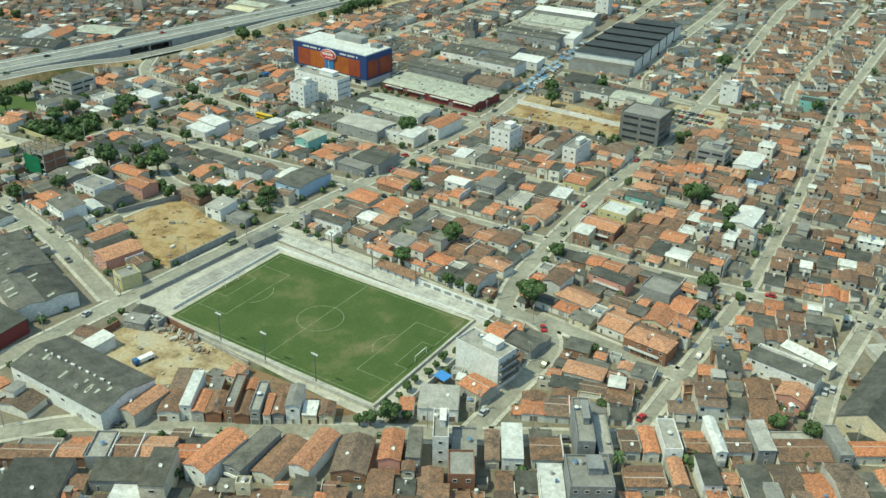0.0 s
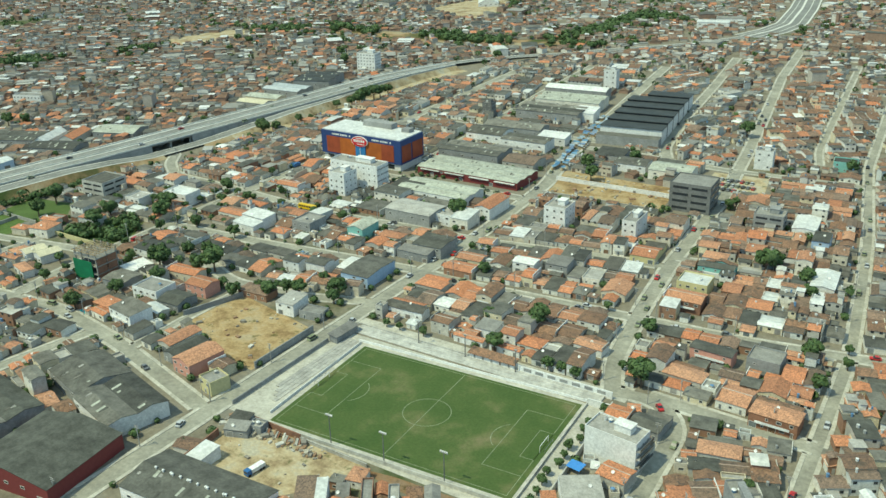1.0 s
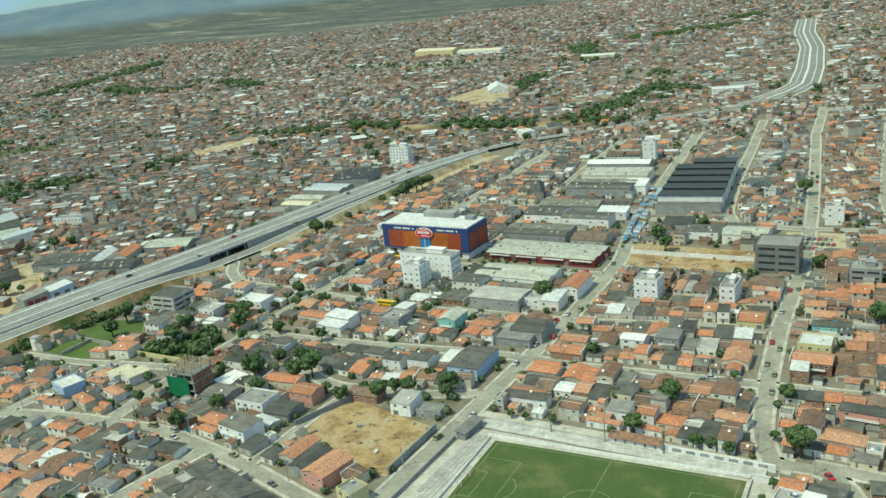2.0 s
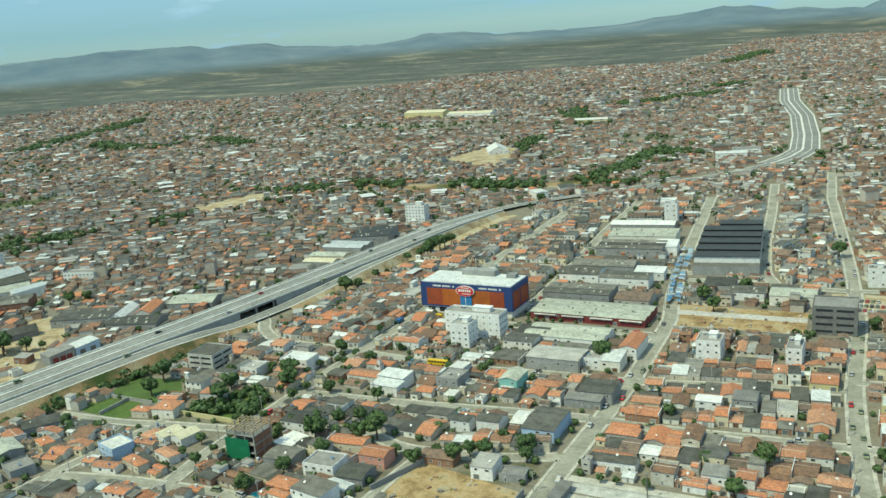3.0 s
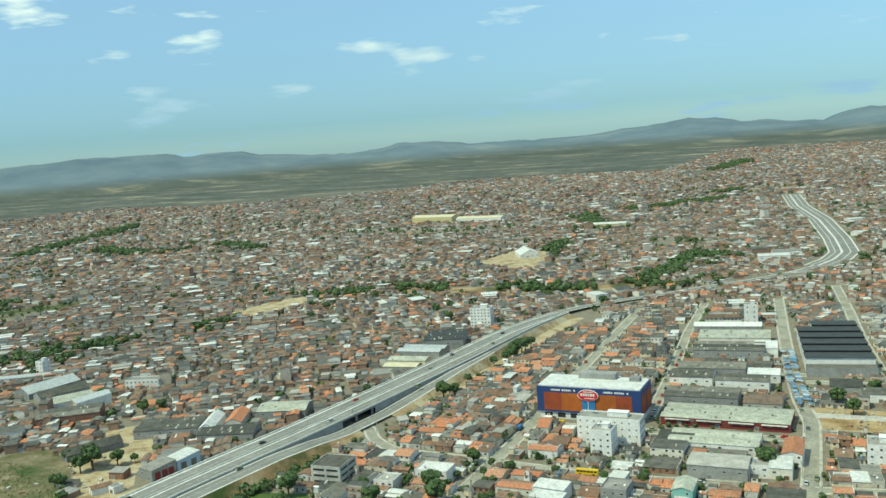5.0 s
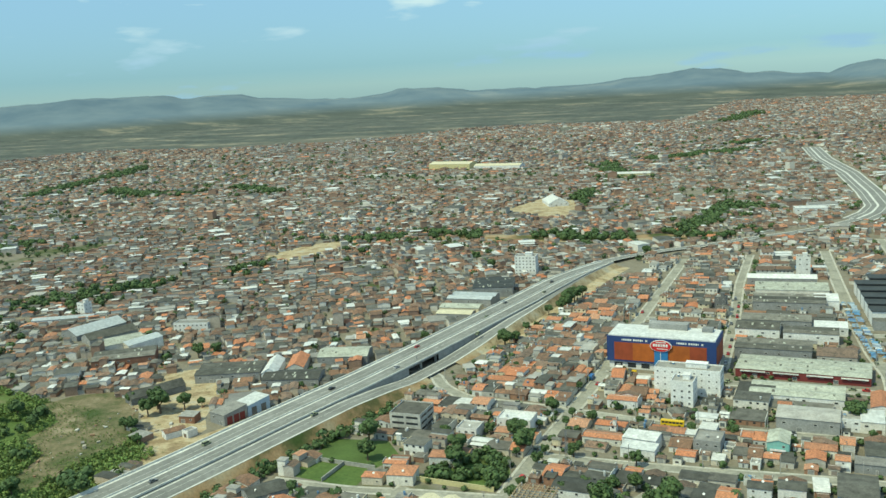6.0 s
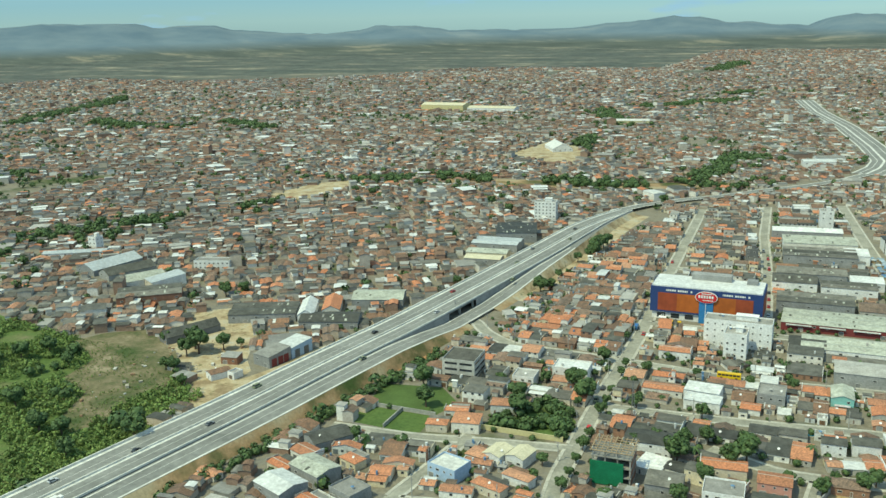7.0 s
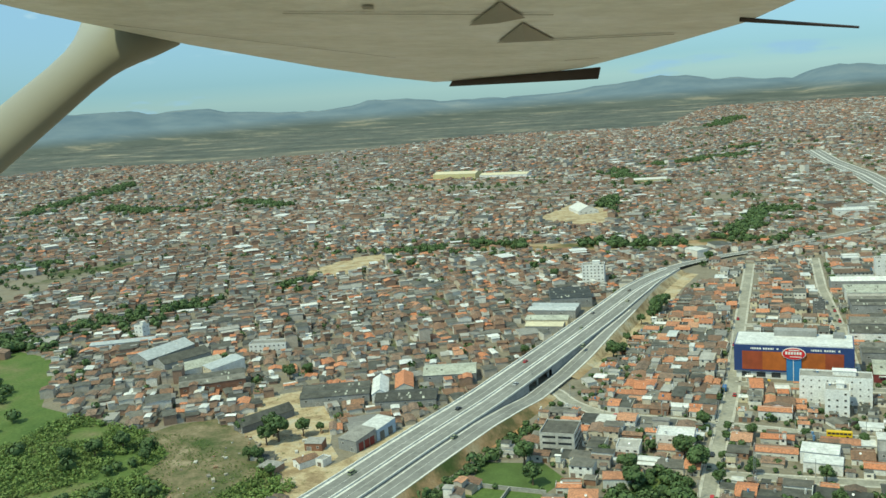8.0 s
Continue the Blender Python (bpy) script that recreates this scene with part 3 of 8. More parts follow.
# ---- ground, hills ----
CREST_AT = [0, 40, 70, 80, 85, 88.6, 90.9, 92.4, 93.5, 95.8, 98, 99.5, 101, 103.4, 106, 108, 111, 114.5, 116.6, 118.7, 120, 123, 125, 127.5, 128.5, 130, 132, 133, 134.5, 136, 138, 145, 170, 220, 300, 360]
CREST = [60, 90, 70, 85, 100, 88, 108, 86, 52, 66, 76, 100, 110, 92, 74, 62, 66, 68, 94, 99, 76, 66, 74, 92, 112, 116, 112, 130, 136, 132, 138, 110, 90, 60, 80, 60]      # heights of the hills round the horizon
def ground():
    cx, cy = 0.0, -190.0
    radii = [0] + list(np.geomspace(30, 4650, 60))
    turns = 720
    v, f, w = [(cx, cy, 0)], [], []
    for r in radii[1:]:
        for k in range(turns):
            a = k * math.tau / turns
            x, y = cx + r * math.cos(a), cy + r * math.sin(a)
            rise = max(0.0, min(1.0, (r - 3500) / 900))
            h = noise.fractal(Vector((math.cos(a) * 4.0, math.sin(a) * 4.0, r / 2500)), 1.0, 2.0, 5)
            fine = noise.fractal(Vector((math.cos(a) * 60.0, math.sin(a) * 60.0, r / 400)), 1.0, 2.0, 4)
            ridge = float(np.interp(k * 360 / turns, CREST_AT, CREST)) + 7 * fine
            z = max(0.0, ridge) * rise ** 2 * (3 - 2 * rise) + 5 * max(0.0, h) * min(1.0, r / 3500) * (r > 1500)
            v.append((x, y, z))
    for k in range(turns):
        f.append((0, 1 + k, 1 + (k + 1) % turns))
        w.append(0)
    for j in range(len(radii) - 2):
        for k in range(turns):
            a, b = 1 + j * turns + k, 1 + j * turns + (k + 1) % turns
            f.append((a, a + turns, b + turns, b))
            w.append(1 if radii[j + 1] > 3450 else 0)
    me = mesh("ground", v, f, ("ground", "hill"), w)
    me.polygons.foreach_set("use_smooth", [True] * len(f))
    return tagged(new("ground", me), "dusty grey-beige town ground reaching scrubland and hills coloured in blue haze", "ground", kind="structure")


ground()


def hw_rise(p):
    """Height of the highway's deck over the ground."""
    y = p[1]
    return float(np.interp(y, [-120, -40, 20, 80, 300, 380, 440], [2.5, 3.0, 3.6, 4.6, 4.6, 2.0, 0.3]))


def streets():
    centre = {n: resample(l, 2.0) for n, (l, w) in STREETS.items()}
    for n, (line, w) in STREETS.items():
        strip("road", line, w, 0.03 + 0.003 * list(STREETS).index(n), "road", "worn pale grey asphalt street with dusty edges")
        others = [(centre[m], STREETS[m][1] / 2 + 0.3) for m in STREETS if m != n]
        for side in (-1, 1):
            strip("pavement", line, 1.1, 0.16, "pavement", "raised concrete pavement along the street", side * (w / 2 + 0.55), 0.16,
                  category="pavement", keep=lambda p: street_gap(p, others)[0] > 0)


streets()


def side_rise(p):
    """Height of the lower slip road beside the raised deck."""
    y = p[1]
    return float(np.interp(y, [-120, -40, 20, 80, 100, 118, 150, 175, 215, 300, 345, 380], [2.3, 2.8, 3.4, 4.3, 3.2, 1.2, 1.0, 2.2, 4.0, 4.3, 3.0, 1.6]))


def deck_right(y):
    """Right edge of the deck, from the middle line; it tapers where the road leaves town."""
    return float(np.interp(y, [250, 300, 340, 372], [-3.4, -2.4, 1.5, 6.5]))


def slip_right(y):
    """Outer edge of the slip road, which joins the deck farther on."""
    return float(np.interp(y, [60, 175, 250, 300, 345, 372], [-13.2, -12.5, -8.5, -4.5, 0.6, 5.6]))


def highway():
    pts = resample(HW_LINE, 6.0)
    sd = normals(pts)
    bank, deck, slip, rail, marks, wall, verge = (Shape() for _ in range(7))
    h = HW_WIDTH / 2
    for k in range(len(pts) - 1):
        open_ = 122 < pts[k][1] < 148
        cut, out = [deck_right(pts[j][1]) for j in (k, k + 1)], [slip_right(pts[j][1]) for j in (k, k + 1)]

        def at(j, off, low=False, dz=0.0, z=None):
            p = pts[j] + sd[j] * off
            return (p[0], p[1], (side_rise(pts[j]) if low else hw_rise(pts[j])) + dz if z is None else z)

        def band(shape, o0, o1, low=False, dz=0.0, t=0.0):
            (a0, a1), (b0, b1) = (o if isinstance(o, list) else [o, o] for o in (o0, o1))
            q = [at(k, a0, low, dz), at(k + 1, a1, low, dz), at(k + 1, b1, low, dz), at(k, b0, low, dz)]
            shape.slab(q, t) if t else shape.face(q)

        def by(pair, d):
            return [o + d for o in pair]
        band(deck, cut, h, t=0.7)
        band(slip, out, by(cut, -0.3), True, 0.0, 0.3)
        for off, wd in ((14.4, 1.3), (5.6, 2.5), (9.9, 0.14), (1.6, 0.13)):
            if off - 1.2 > cut[1]:
                band(marks, off - wd / 2, off + wd / 2, dz=0.02)
        band(marks, by(cut, 0.5), by(cut, 1.5), dz=0.024)
        if cut[1] - out[1] > 4.5:
            band(marks, by(out, 0.3), by(out, 1.0), True, 0.02)
            band(marks, by(cut, -1.5), by(cut, -0.9), True, 0.02)
            if cut[1] - out[1] > 8.0:
                band(marks, by(out, 4.9), by(out, 5.03), True, 0.02)
        band(rail, h - 0.45, h - 0.05, dz=0.7, t=0.68)
        band(rail, by(cut, 0.05), by(cut, 0.45), dz=0.7, t=0.68)
        band(rail, 5.45, 5.75, dz=0.6, t=0.58)
        if not open_:
            a, b = at(k, cut[0] - 0.01), at(k + 1, cut[1] - 0.01)
            wall.face([at(k, cut[0] - 0.15, True, -0.2), at(k + 1, cut[1] - 0.15, True, -0.2), (b[0], b[1], b[2] - 0.3), (a[0], a[1], a[2] - 0.3)])
            q = [at(k, h, dz=-0.05), at(k + 1, h, dz=-0.05), at(k + 1, h + 3.5, z=0.0), at(k, h + 3.5, z=0.0)]
            bank.face(q)
            q = [at(k, out[0], True, -0.05), at(k, out[0] - 3.5, z=0.0), at(k + 1, out[1] - 3.5, z=0.0), at(k + 1, out[1], True, -0.05)]
            (verge if pts[k][1] > 165 else bank).face(q[::-1])
        verge.face([at(k, h + 3.4, z=0.016), at(k + 1, h + 3.4, z=0.016), at(k + 1, h + 7.5, z=0.016), at(k, h + 7.5, z=0.016)])
        if pts[k][1] > 165:
            verge.face([at(k, out[0] - 12.0, z=0.016), at(k + 1, out[1] - 12.0, z=0.016), at(k + 1, out[1] - 3.4, z=0.016), at(k, out[0] - 3.4, z=0.016)])
    hw = thing("highway", 0, 0, 0, 0, "raised dual carriageway with bright concrete strips and a lower slip road", "highway", kind="structure")
    part("deck", deck.mesh("deck", "hw_asphalt"), hw)
    part("slip_road", slip.mesh("slip_road", "hw_asphalt"), hw, label="lower grey slip road")
    part("retaining_wall", wall.mesh("retaining_wall", "wall_grey"), hw)
    part("embankment", bank.mesh("embankment", "bank"), hw, label="grassy embankment with patches of bare orange soil")
    part("road_marking", marks.mesh("road_marking", "line_white"), hw, label="bright worn concrete and painted strips")
    part("barrier", rail.mesh("barrier", "line_white"), hw, label="low pale concrete barrier")
    part("verge", verge.mesh("verge", "sand"), hw, label="bare sandy verge")
    for y in (124, 135, 146):
        k = int(np.argmin(np.abs(pts[:, 1] - y)))
        p, n = pts[k], sd[k]
        for off in (-1.5, 6, 13.5):
            c = Shape()
            q = p + n * off
            c.tube(q[0], q[1], 0, hw_rise(q) - 0.6, 0.7, 0.7, 10)
            part("bridge_column", c.mesh("bridge_column", "concrete"), hw)
    strip("road", HW_TAIL[:8], 8.6, 0.3, "hw_asphalt", "pale concrete highway stretch curving away", zs=lambda p: float(np.interp(p[1], [360, 420, 470], [2.0, 0.8, 0.2])))
    strip("road", HW_TAIL[7:], 26.0, 0.25, "hw_asphalt", "distant dual carriageway winding out of town")
    for off, wd in ((-3.8, 0.7), (3.7, 1.1)):
        strip("road_marking", HW_TAIL[:8], wd, 0.36, "line_white", "pale concrete edge of the curving highway", off, category="road marking", zs=lambda p: float(np.interp(p[1], [360, 420, 470], [2.06, 0.86, 0.26])))
    for off, wd in ((-12, 1.4), (-5.5, 0.7), (1.5, 2.0), (7, 0.6), (12, 1.3)):
        strip("road_marking", HW_TAIL[7:], wd, 0.3, "line_white", "pale concrete edge of the distant highway", off, category="road marking")


highway()


# ---- football ground ----
def flat(name, poly, z, mat, label, category):
    return tagged(new(name, mesh(name, [(x, y, z) for x, y in poly], [tuple(range(len(poly)))], [mat])), label, category, kind="structure")


def lines_box(s, x0, x1, y0, y1, z, w=0.16):
    for a, b, c, d in ((x0, x1, y0, y0 + w), (x0, x1, y1 - w, y1), (x0, x0 + w, y0 + w, y1 - w), (x1 - w, x1, y0 + w, y1 - w)):
        s.face([(a, c, z), (b, c, z), (b, d, z), (a, d, z)])


PX0, PX1, PY0, PY1 = -33.2, 36.0, -22.6, 21.6
PITCH_TURN = Matrix.Translation((1.4, -0.6, 0)) @ Matrix.Rotation(radians(3.1), 4, "Z") @ Matrix.Translation((-1.4, 0.6, 0))


def turned(ob):
    """Lays a thing built square to the axes along the football pitch."""
    ob.matrix_world = PITCH_TURN @ ob.matrix_world
    return ob


flat("pitch_apron", [(-46.5, -26), (43, -26), (43, 24.5), (-46.5, 24.5)], 0.012, "pavement", "dusty pale concrete strip round the pitch", "ground")
turned(flat("pitch", [(PX0, PY0), (PX1, PY0), (PX1, PY1), (PX0, PY1)], 0.02, "turf", "worn green football pitch with brown patches", "pitch"))


def markings():
    s = Shape()
    z = 0.026
    x0, x1, y0, y1 = PX0 + 1.2, PX1 - 1.4, PY0 + 1.0, PY1 - 1.0
    lines_box(s, x0, x1, y0, y1, z)
    mx, my = (x0 + x1) / 2, (y0 + y1) / 2
    s.face([(mx - 0.08, y0, z), (mx + 0.08, y0, z), (mx + 0.08, y1, z), (mx - 0.08, y1, z)])
    for cx, a0, a1, r in ((mx, 0, math.tau, 6.4), (x0 + 7.5, -0.9, 0.9, 6.4), (x1 - 7.5, math.pi - 0.9, math.pi + 0.9, 6.4)):
        n = 40
        for k in range(n):
            a, b = a0 + (a1 - a0) * k / n, a0 + (a1 - a0) * (k + 1) / n
            s.face([(cx + q * math.cos(t), my + q * math.sin(t), z) for q, t in ((r - 0.09, a), (r + 0.09, a), (r + 0.09, b), (r - 0.09, b))])
    for sx, xx in ((1, x0), (-1, x1)):
        for dx, dy in ((10.5, 13.2), (3.8, 6.2)):
            a, b = sorted((xx, xx + sx * dx))
            lines_box(s, a, b, my - dy, my + dy, z + 0.001)
    turned(tagged(new("pitch_marking", s.mesh("pitch_marking", "paint_white")), "faded white painted pitch lines", "pitch marking", kind="structure"))
    for sx, xx in ((1, x0), (-1, x1)):
        g = turned(thing("goal", xx, my, 0, 0, "white steel football goal on the pitch line", "goal", "pitch goals"))
        for yy in (-2.6, 2.6):
            p = Shape()
            p.tube(0, yy, 0.02, 1.75, 0.07, 0.07, 8)
            part("post", p.mesh("post", "wall_white"), g)
        b = Shape()
        b.box(-0.07, 0.07, -2.6, 2.6, 1.7, 1.84)
        part("crossbar", b.mesh("crossbar", "wall_white"), g)
        nt = Shape()
        for yy in (-2.6, 2.6):
            nt.box(-sx * 1.3 - 0.03, -sx * 1.3 + 0.03, yy - 0.03, yy + 0.03, 0.02, 1.2)
        nt.box(-sx * 1.3 - 0.03, -sx * 1.3 + 0.03, -2.6, 2.6, 1.14, 1.2)
        part("net_frame", nt.mesh("net_frame", "steel"), g)


markings()


def terraces():
    t = thing("terrace", 0, 0, 0, 0, "long low stepped concrete terrace beside the football pitch", "terrace", kind="structure")
    for k in range(5):
        y0 = 25.2 + k * 0.86
        s = Shape()
        s.box(-45.0 + 0.6 * k, 38.5, y0, y0 + 0.86, 0, 0.22 + 0.1 * k)
        part("step", s.mesh("step", "pale_concrete"), t)
    s = Shape()
    s.box(12.2, 40.5, 29.5, 29.75, 0, 2.3)
    part("back_wall", s.mesh("back_wall", "wall_white"), t, label="peeling white back wall with faded painted panels")
    for k in range(7):
        s = Shape()
        s.box(14 + k * 3.7, 16.4 + k * 3.7, 29.44, 29.49, 1.0, 1.9)
        part("painted_panel", s.mesh("painted_panel", "wall_grey"), t)
    s = Shape()
    s.box(-45.5, -3.8, 29.5, 29.7, 0, 1.0)
    part("back_wall", s.mesh("back_wall", "pale_concrete"), t, label="low stained concrete kerb wall")
    s = Shape()
    s.box(-36.4, 36.6, 23.2, 23.42, 0, 0.8)
    part("front_wall", s.mesh("front_wall", "wall_white"), t, PITCH_TURN)
    t2 = thing("terrace", 0, 0, 0, 0, "worn stepped concrete stand at the pitch end", "terrace", kind="structure")
    for k in range(4):
        x1 = -36.6 - k * 1.3
        s = Shape()
        s.box(x1 - 1.3, x1, -17 + 2 * k, 21.0, 0, 0.15 + 0.07 * k)
        part("step", s.mesh("step", "concrete"), t2)
    s = Shape()
    s.box(-45.75, -45.5, -24, 16.4, 0, 1.3)
    part("back_wall", s.mesh("back_wall", "wall_grey"), t2)
    s = Shape()
    s.box(-35.2, -35.0, -20, 22.6, 0, 0.8)
    part("front_wall", s.mesh("front_wall", "wall_white"), t2, PITCH_TURN)
    for name, a in (("boundary_wall", (-38.5, 38, -25.0, -24.7, 1.1)), ("boundary_wall", (37.0, 37.25, -25, 22.9, 0.8)), ("boundary_wall", (43.2, 43.5, -25, 24, 1.8))):
        s = Shape()
        s.box(a[0], a[1], a[2], a[3], 0, a[4])
        ob = tagged(new(name, s.mesh(name, "pale_concrete")), "weathered concrete boundary wall round the pitch", "wall", kind="structure")
        if a[2] < -24.8:
            turned(ob)
    flat("path", [(37.3, -25), (43.1, -25), (43.1, 24.2), (37.3, 24.2)], 0.03, "pavement", "pale concrete path with small trees beside the pitch", "path")
    flat("path", [(-46.4, 29.8), (44, 29.8), (44, 34.2), (-46.4, 34.6)], 0.03, "pavement", "pale concrete path behind the terrace", "path")


def shelter():
    """Changing rooms under a tiled lean-to roof, on top of the terrace."""
    g = thing("changing_room", 3.8, 30.3, 0, 0, "low white changing room with an orange tiled roof", "changing room")
    s = Shape()
    s.box(-7.2, 7.2, -1.1, 1.3, 0, 2.2)
    part("wall", s.mesh("wall", "wall_white"), g)
    s = Shape()
    s.slab([(-7.7, -1.7, 2.25), (7.7, -1.7, 2.25), (7.7, 1.6, 2.95), (-7.7, 1.6, 2.95)], 0.13)
    part("roof", s.mesh("roof", "tile_old"), g, label="weathered orange tile roof")
    for k in range(5):
        part("door", DOORS[0], g, Matrix.Translation((-5.6 + k * 2.8, -1.12, 0.75)) @ Matrix.Diagonal((1, 1, 0.85, 1)))
    g = thing("dugout", -43.6, 21.4, 0.0, radians(-3), "long grey-roofed hut at the pitch corner", "hut")
    s = Shape()
    s.box(-1.5, 1.5, -4.8, 4.8, 0.0, 2.3)
    part("wall", s.mesh("wall", "wall_grey"), g)
    s = Shape()
    s.slab([(-1.9, -5.2, 2.75), (1.9, -5.2, 2.35), (1.9, 5.2, 2.35), (-1.9, 5.2, 2.75)], 0.12)
    part("roof", s.mesh("roof", "slab"), g)
    for x, y in ((-20.8, 28.6), (-4.6, 28.6), (12.0, 28.4)):
        g = thing("lamp_post", x, y, 0.5, 0, "tall dark lamp post on the terrace", "lamp post", "terrace lamp posts")
        s = Shape()
        s.tube(0, 0, 0, 7.2, 0.17, 0.12, 8)
        part("pole", s.mesh("pole", "wall_dark"), g)
        s = Shape()
        s.box(-0.5, 0.5, -0.25, 0.15, 7.0, 7.3)
        part("lamp_head", s.mesh("lamp_head", "wall_grey"), g)


terraces()


def floodlight(x, y, turn=0.0):
    f = thing("floodlight", x, y, 0, turn, "tall dark pole with a bank of floodlights over the pitch", "floodlight", "pitch floodlights")
    s = Shape()
    s.tube(0, 0, 0, 8.8, 0.15, 0.1, 8)
    part("pole", s.mesh("pole", "wall_dark"), f)
    s = Shape()
    s.box(-1.1, 1.1, -0.06, 0.06, 8.65, 8.8)
    part("crossarm", s.mesh("crossarm", "steel"), f)
    for k in range(4):
        s = Shape()
        s.box(-1.0 + k * 0.53, -0.62 + k * 0.53, -0.1, 0.25, 8.8, 9.1)
        part("lamp_head", s.mesh("lamp_head", "wall_white"), f)


for x, y in ((-11.0, -25.0), (4.8, -24.4), (21.3, -23.4)):
    floodlight(x, y)


# ---- houses ----
def opening(w, h, pane, name):
    """A window or door leaf in its frame, facing -y, standing proud of the wall."""
    s = Shape()
    t = 0.09
    for a in ((-w / 2, w / 2, 0, t), (-w / 2, w / 2, h - t, h), (-w / 2, -w / 2 + t, t, h - t), (w / 2 - t, w / 2, t, h - t)):
        s.box(a[0], a[1], -0.07, 0.05, a[2], a[3])
    s.box(-w / 2 + t, w / 2 - t, -0.03, 0.04, t, h - t, 1)
    return s.mesh(name, "frame", pane)


def tank_mesh():
    s = Shape()
    s.tube(0, 0, 0, 0.75, 0.42, 0.55, 12)
    s.tube(0, 0, 0.75, 0.95, 0.58, 0.2, 12)
    return s.mesh("water_tank", "tank")


def dish_mesh():
    """Small white dish on a short mast."""
    s = Shape()
    s.tube(0, 0, -0.3, 0.5, 0.03, 0.03, 6)
    n = 14
    i = len(s.v)
    s.v += [(0, 0, 0.5)] + [(0.42 * math.cos(k * math.tau / n), 0.42 * math.sin(k * math.tau / n), 0.64) for k in range(n)]
    s.f += [(i, i + 1 + k, i + 1 + (k + 1) % n) for k in range(n)]
    s.w += [0] * n
    return s.mesh("satellite_dish", "wall_white")


DISH = dish_mesh()
WINDOWS = [opening(0.95, 0.85, "glass", "window"), opening(1.3, 0.8, "glass", "window"), opening(0.7, 0.7, "glass", "window")]
DOORS = [opening(0.75, 1.55, "door", "door"), opening(1.9, 1.7, "door", "garage_door")]
TANK = tank_mesh()
shelter()
ROOF_WORDS = {"tile_new": "bright orange clay tile roof", "tile_old": "weathered brown clay tile roof", "fibro": "dark grey fibre-cement roof",
              "white_roof": "white sheet-metal roof", "slab": "flat stained concrete roof", "skylight": "old grey-green sheet roof", "black_roof": "black sheet roof", "steel_roof": "pale grey metal roof", "sand_roof": "cream-coloured roof"}
WALL_WORDS = {"wall": "rendered", "wall_white": "white", "wall_grey": "grey", "wall_brick": "bare brick", "yellow_wall": "yellow", "pink_wall": "pink",
              "teal_wall": "teal", "blue_wall": "pale blue", "blue_paint": "blue", "maroon_paint": "maroon", "concrete": "concrete"}


def body_shape(w, d, h, style, rise):
    """Walls closed up to the roof."""
    s = Shape()
    x, y = w / 2, d / 2
    if style == "gable_x":
        s.face([(-x, -y, 0), (x, -y, 0), (x, -y, h), (-x, -y, h)])
        s.face([(x, y, 0), (-x, y, 0), (-x, y, h), (x, y, h)])
        s.face([(x, -y, 0), (x, y, 0), (x, y, h), (x, 0, h + rise), (x, -y, h)])
        s.face([(-x, y, 0), (-x, -y, 0), (-x, -y, h), (-x, 0, h + rise), (-x, y, h)])
    elif style == "gable_y":
        s.face([(x, -y, 0), (x, y, 0), (x, y, h), (x, -y, h)])
        s.face([(-x, y, 0), (-x, -y, 0), (-x, -y, h), (-x, y, h)])
        s.face([(-x, -y, 0), (x, -y, 0), (x, -y, h), (0, -y, h + rise), (-x, -y, h)])
        s.face([(x, y, 0), (-x, y, 0), (-x, y, h), (0, y, h + rise), (x, y, h)])
    elif style == "mono":
        s.face([(-x, -y, 0), (x, -y, 0), (x, -y, h + 0.1), (-x, -y, h + 0.1)])
        s.face([(x, y, 0), (-x, y, 0), (-x, y, h + rise), (x, y, h + rise)])
        s.face([(x, -y, 0), (x, y, 0), (x, y, h + rise), (x, -y, h + 0.1)])
        s.face([(-x, y, 0), (-x, -y, 0), (-x, -y, h + 0.1), (-x, y, h + rise)])
    else:
        s.tray(x, y, h, 0.55) if style == "flat" else s.box(-x, x, -y, y, 0, h)
    return s


def roof_shape(w, d, h, style, rise, o=0.22, t=0.13):
    s = Shape()
    x, y = w / 2 + o, d / 2 + o
    e = h - o * rise / (d / 2 if style == "gable_x" else w / 2) + 0.08
    r = h + rise + 0.08
    if style == "gable_x":
        s.ridged(x, y, e, r, t)
    elif style == "gable_y":
        s.ridged(y, x, e, r, t, False)
    elif style == "hip":
        s.hipped(x, y, h + 0.05, r, t)
    elif style == "mono":
        s.slab([(-x + o, -y, h + 0.1), (x - o, -y, h + 0.1), (x - o, y, h + rise + 0.1), (-x + o, y, h + rise + 0.1)], t)
    else:
        x, y = w / 2 - 0.16, d / 2 - 0.16
        s.box(-x, x, -y, y, h + 0.004, h + 0.06)
    return s


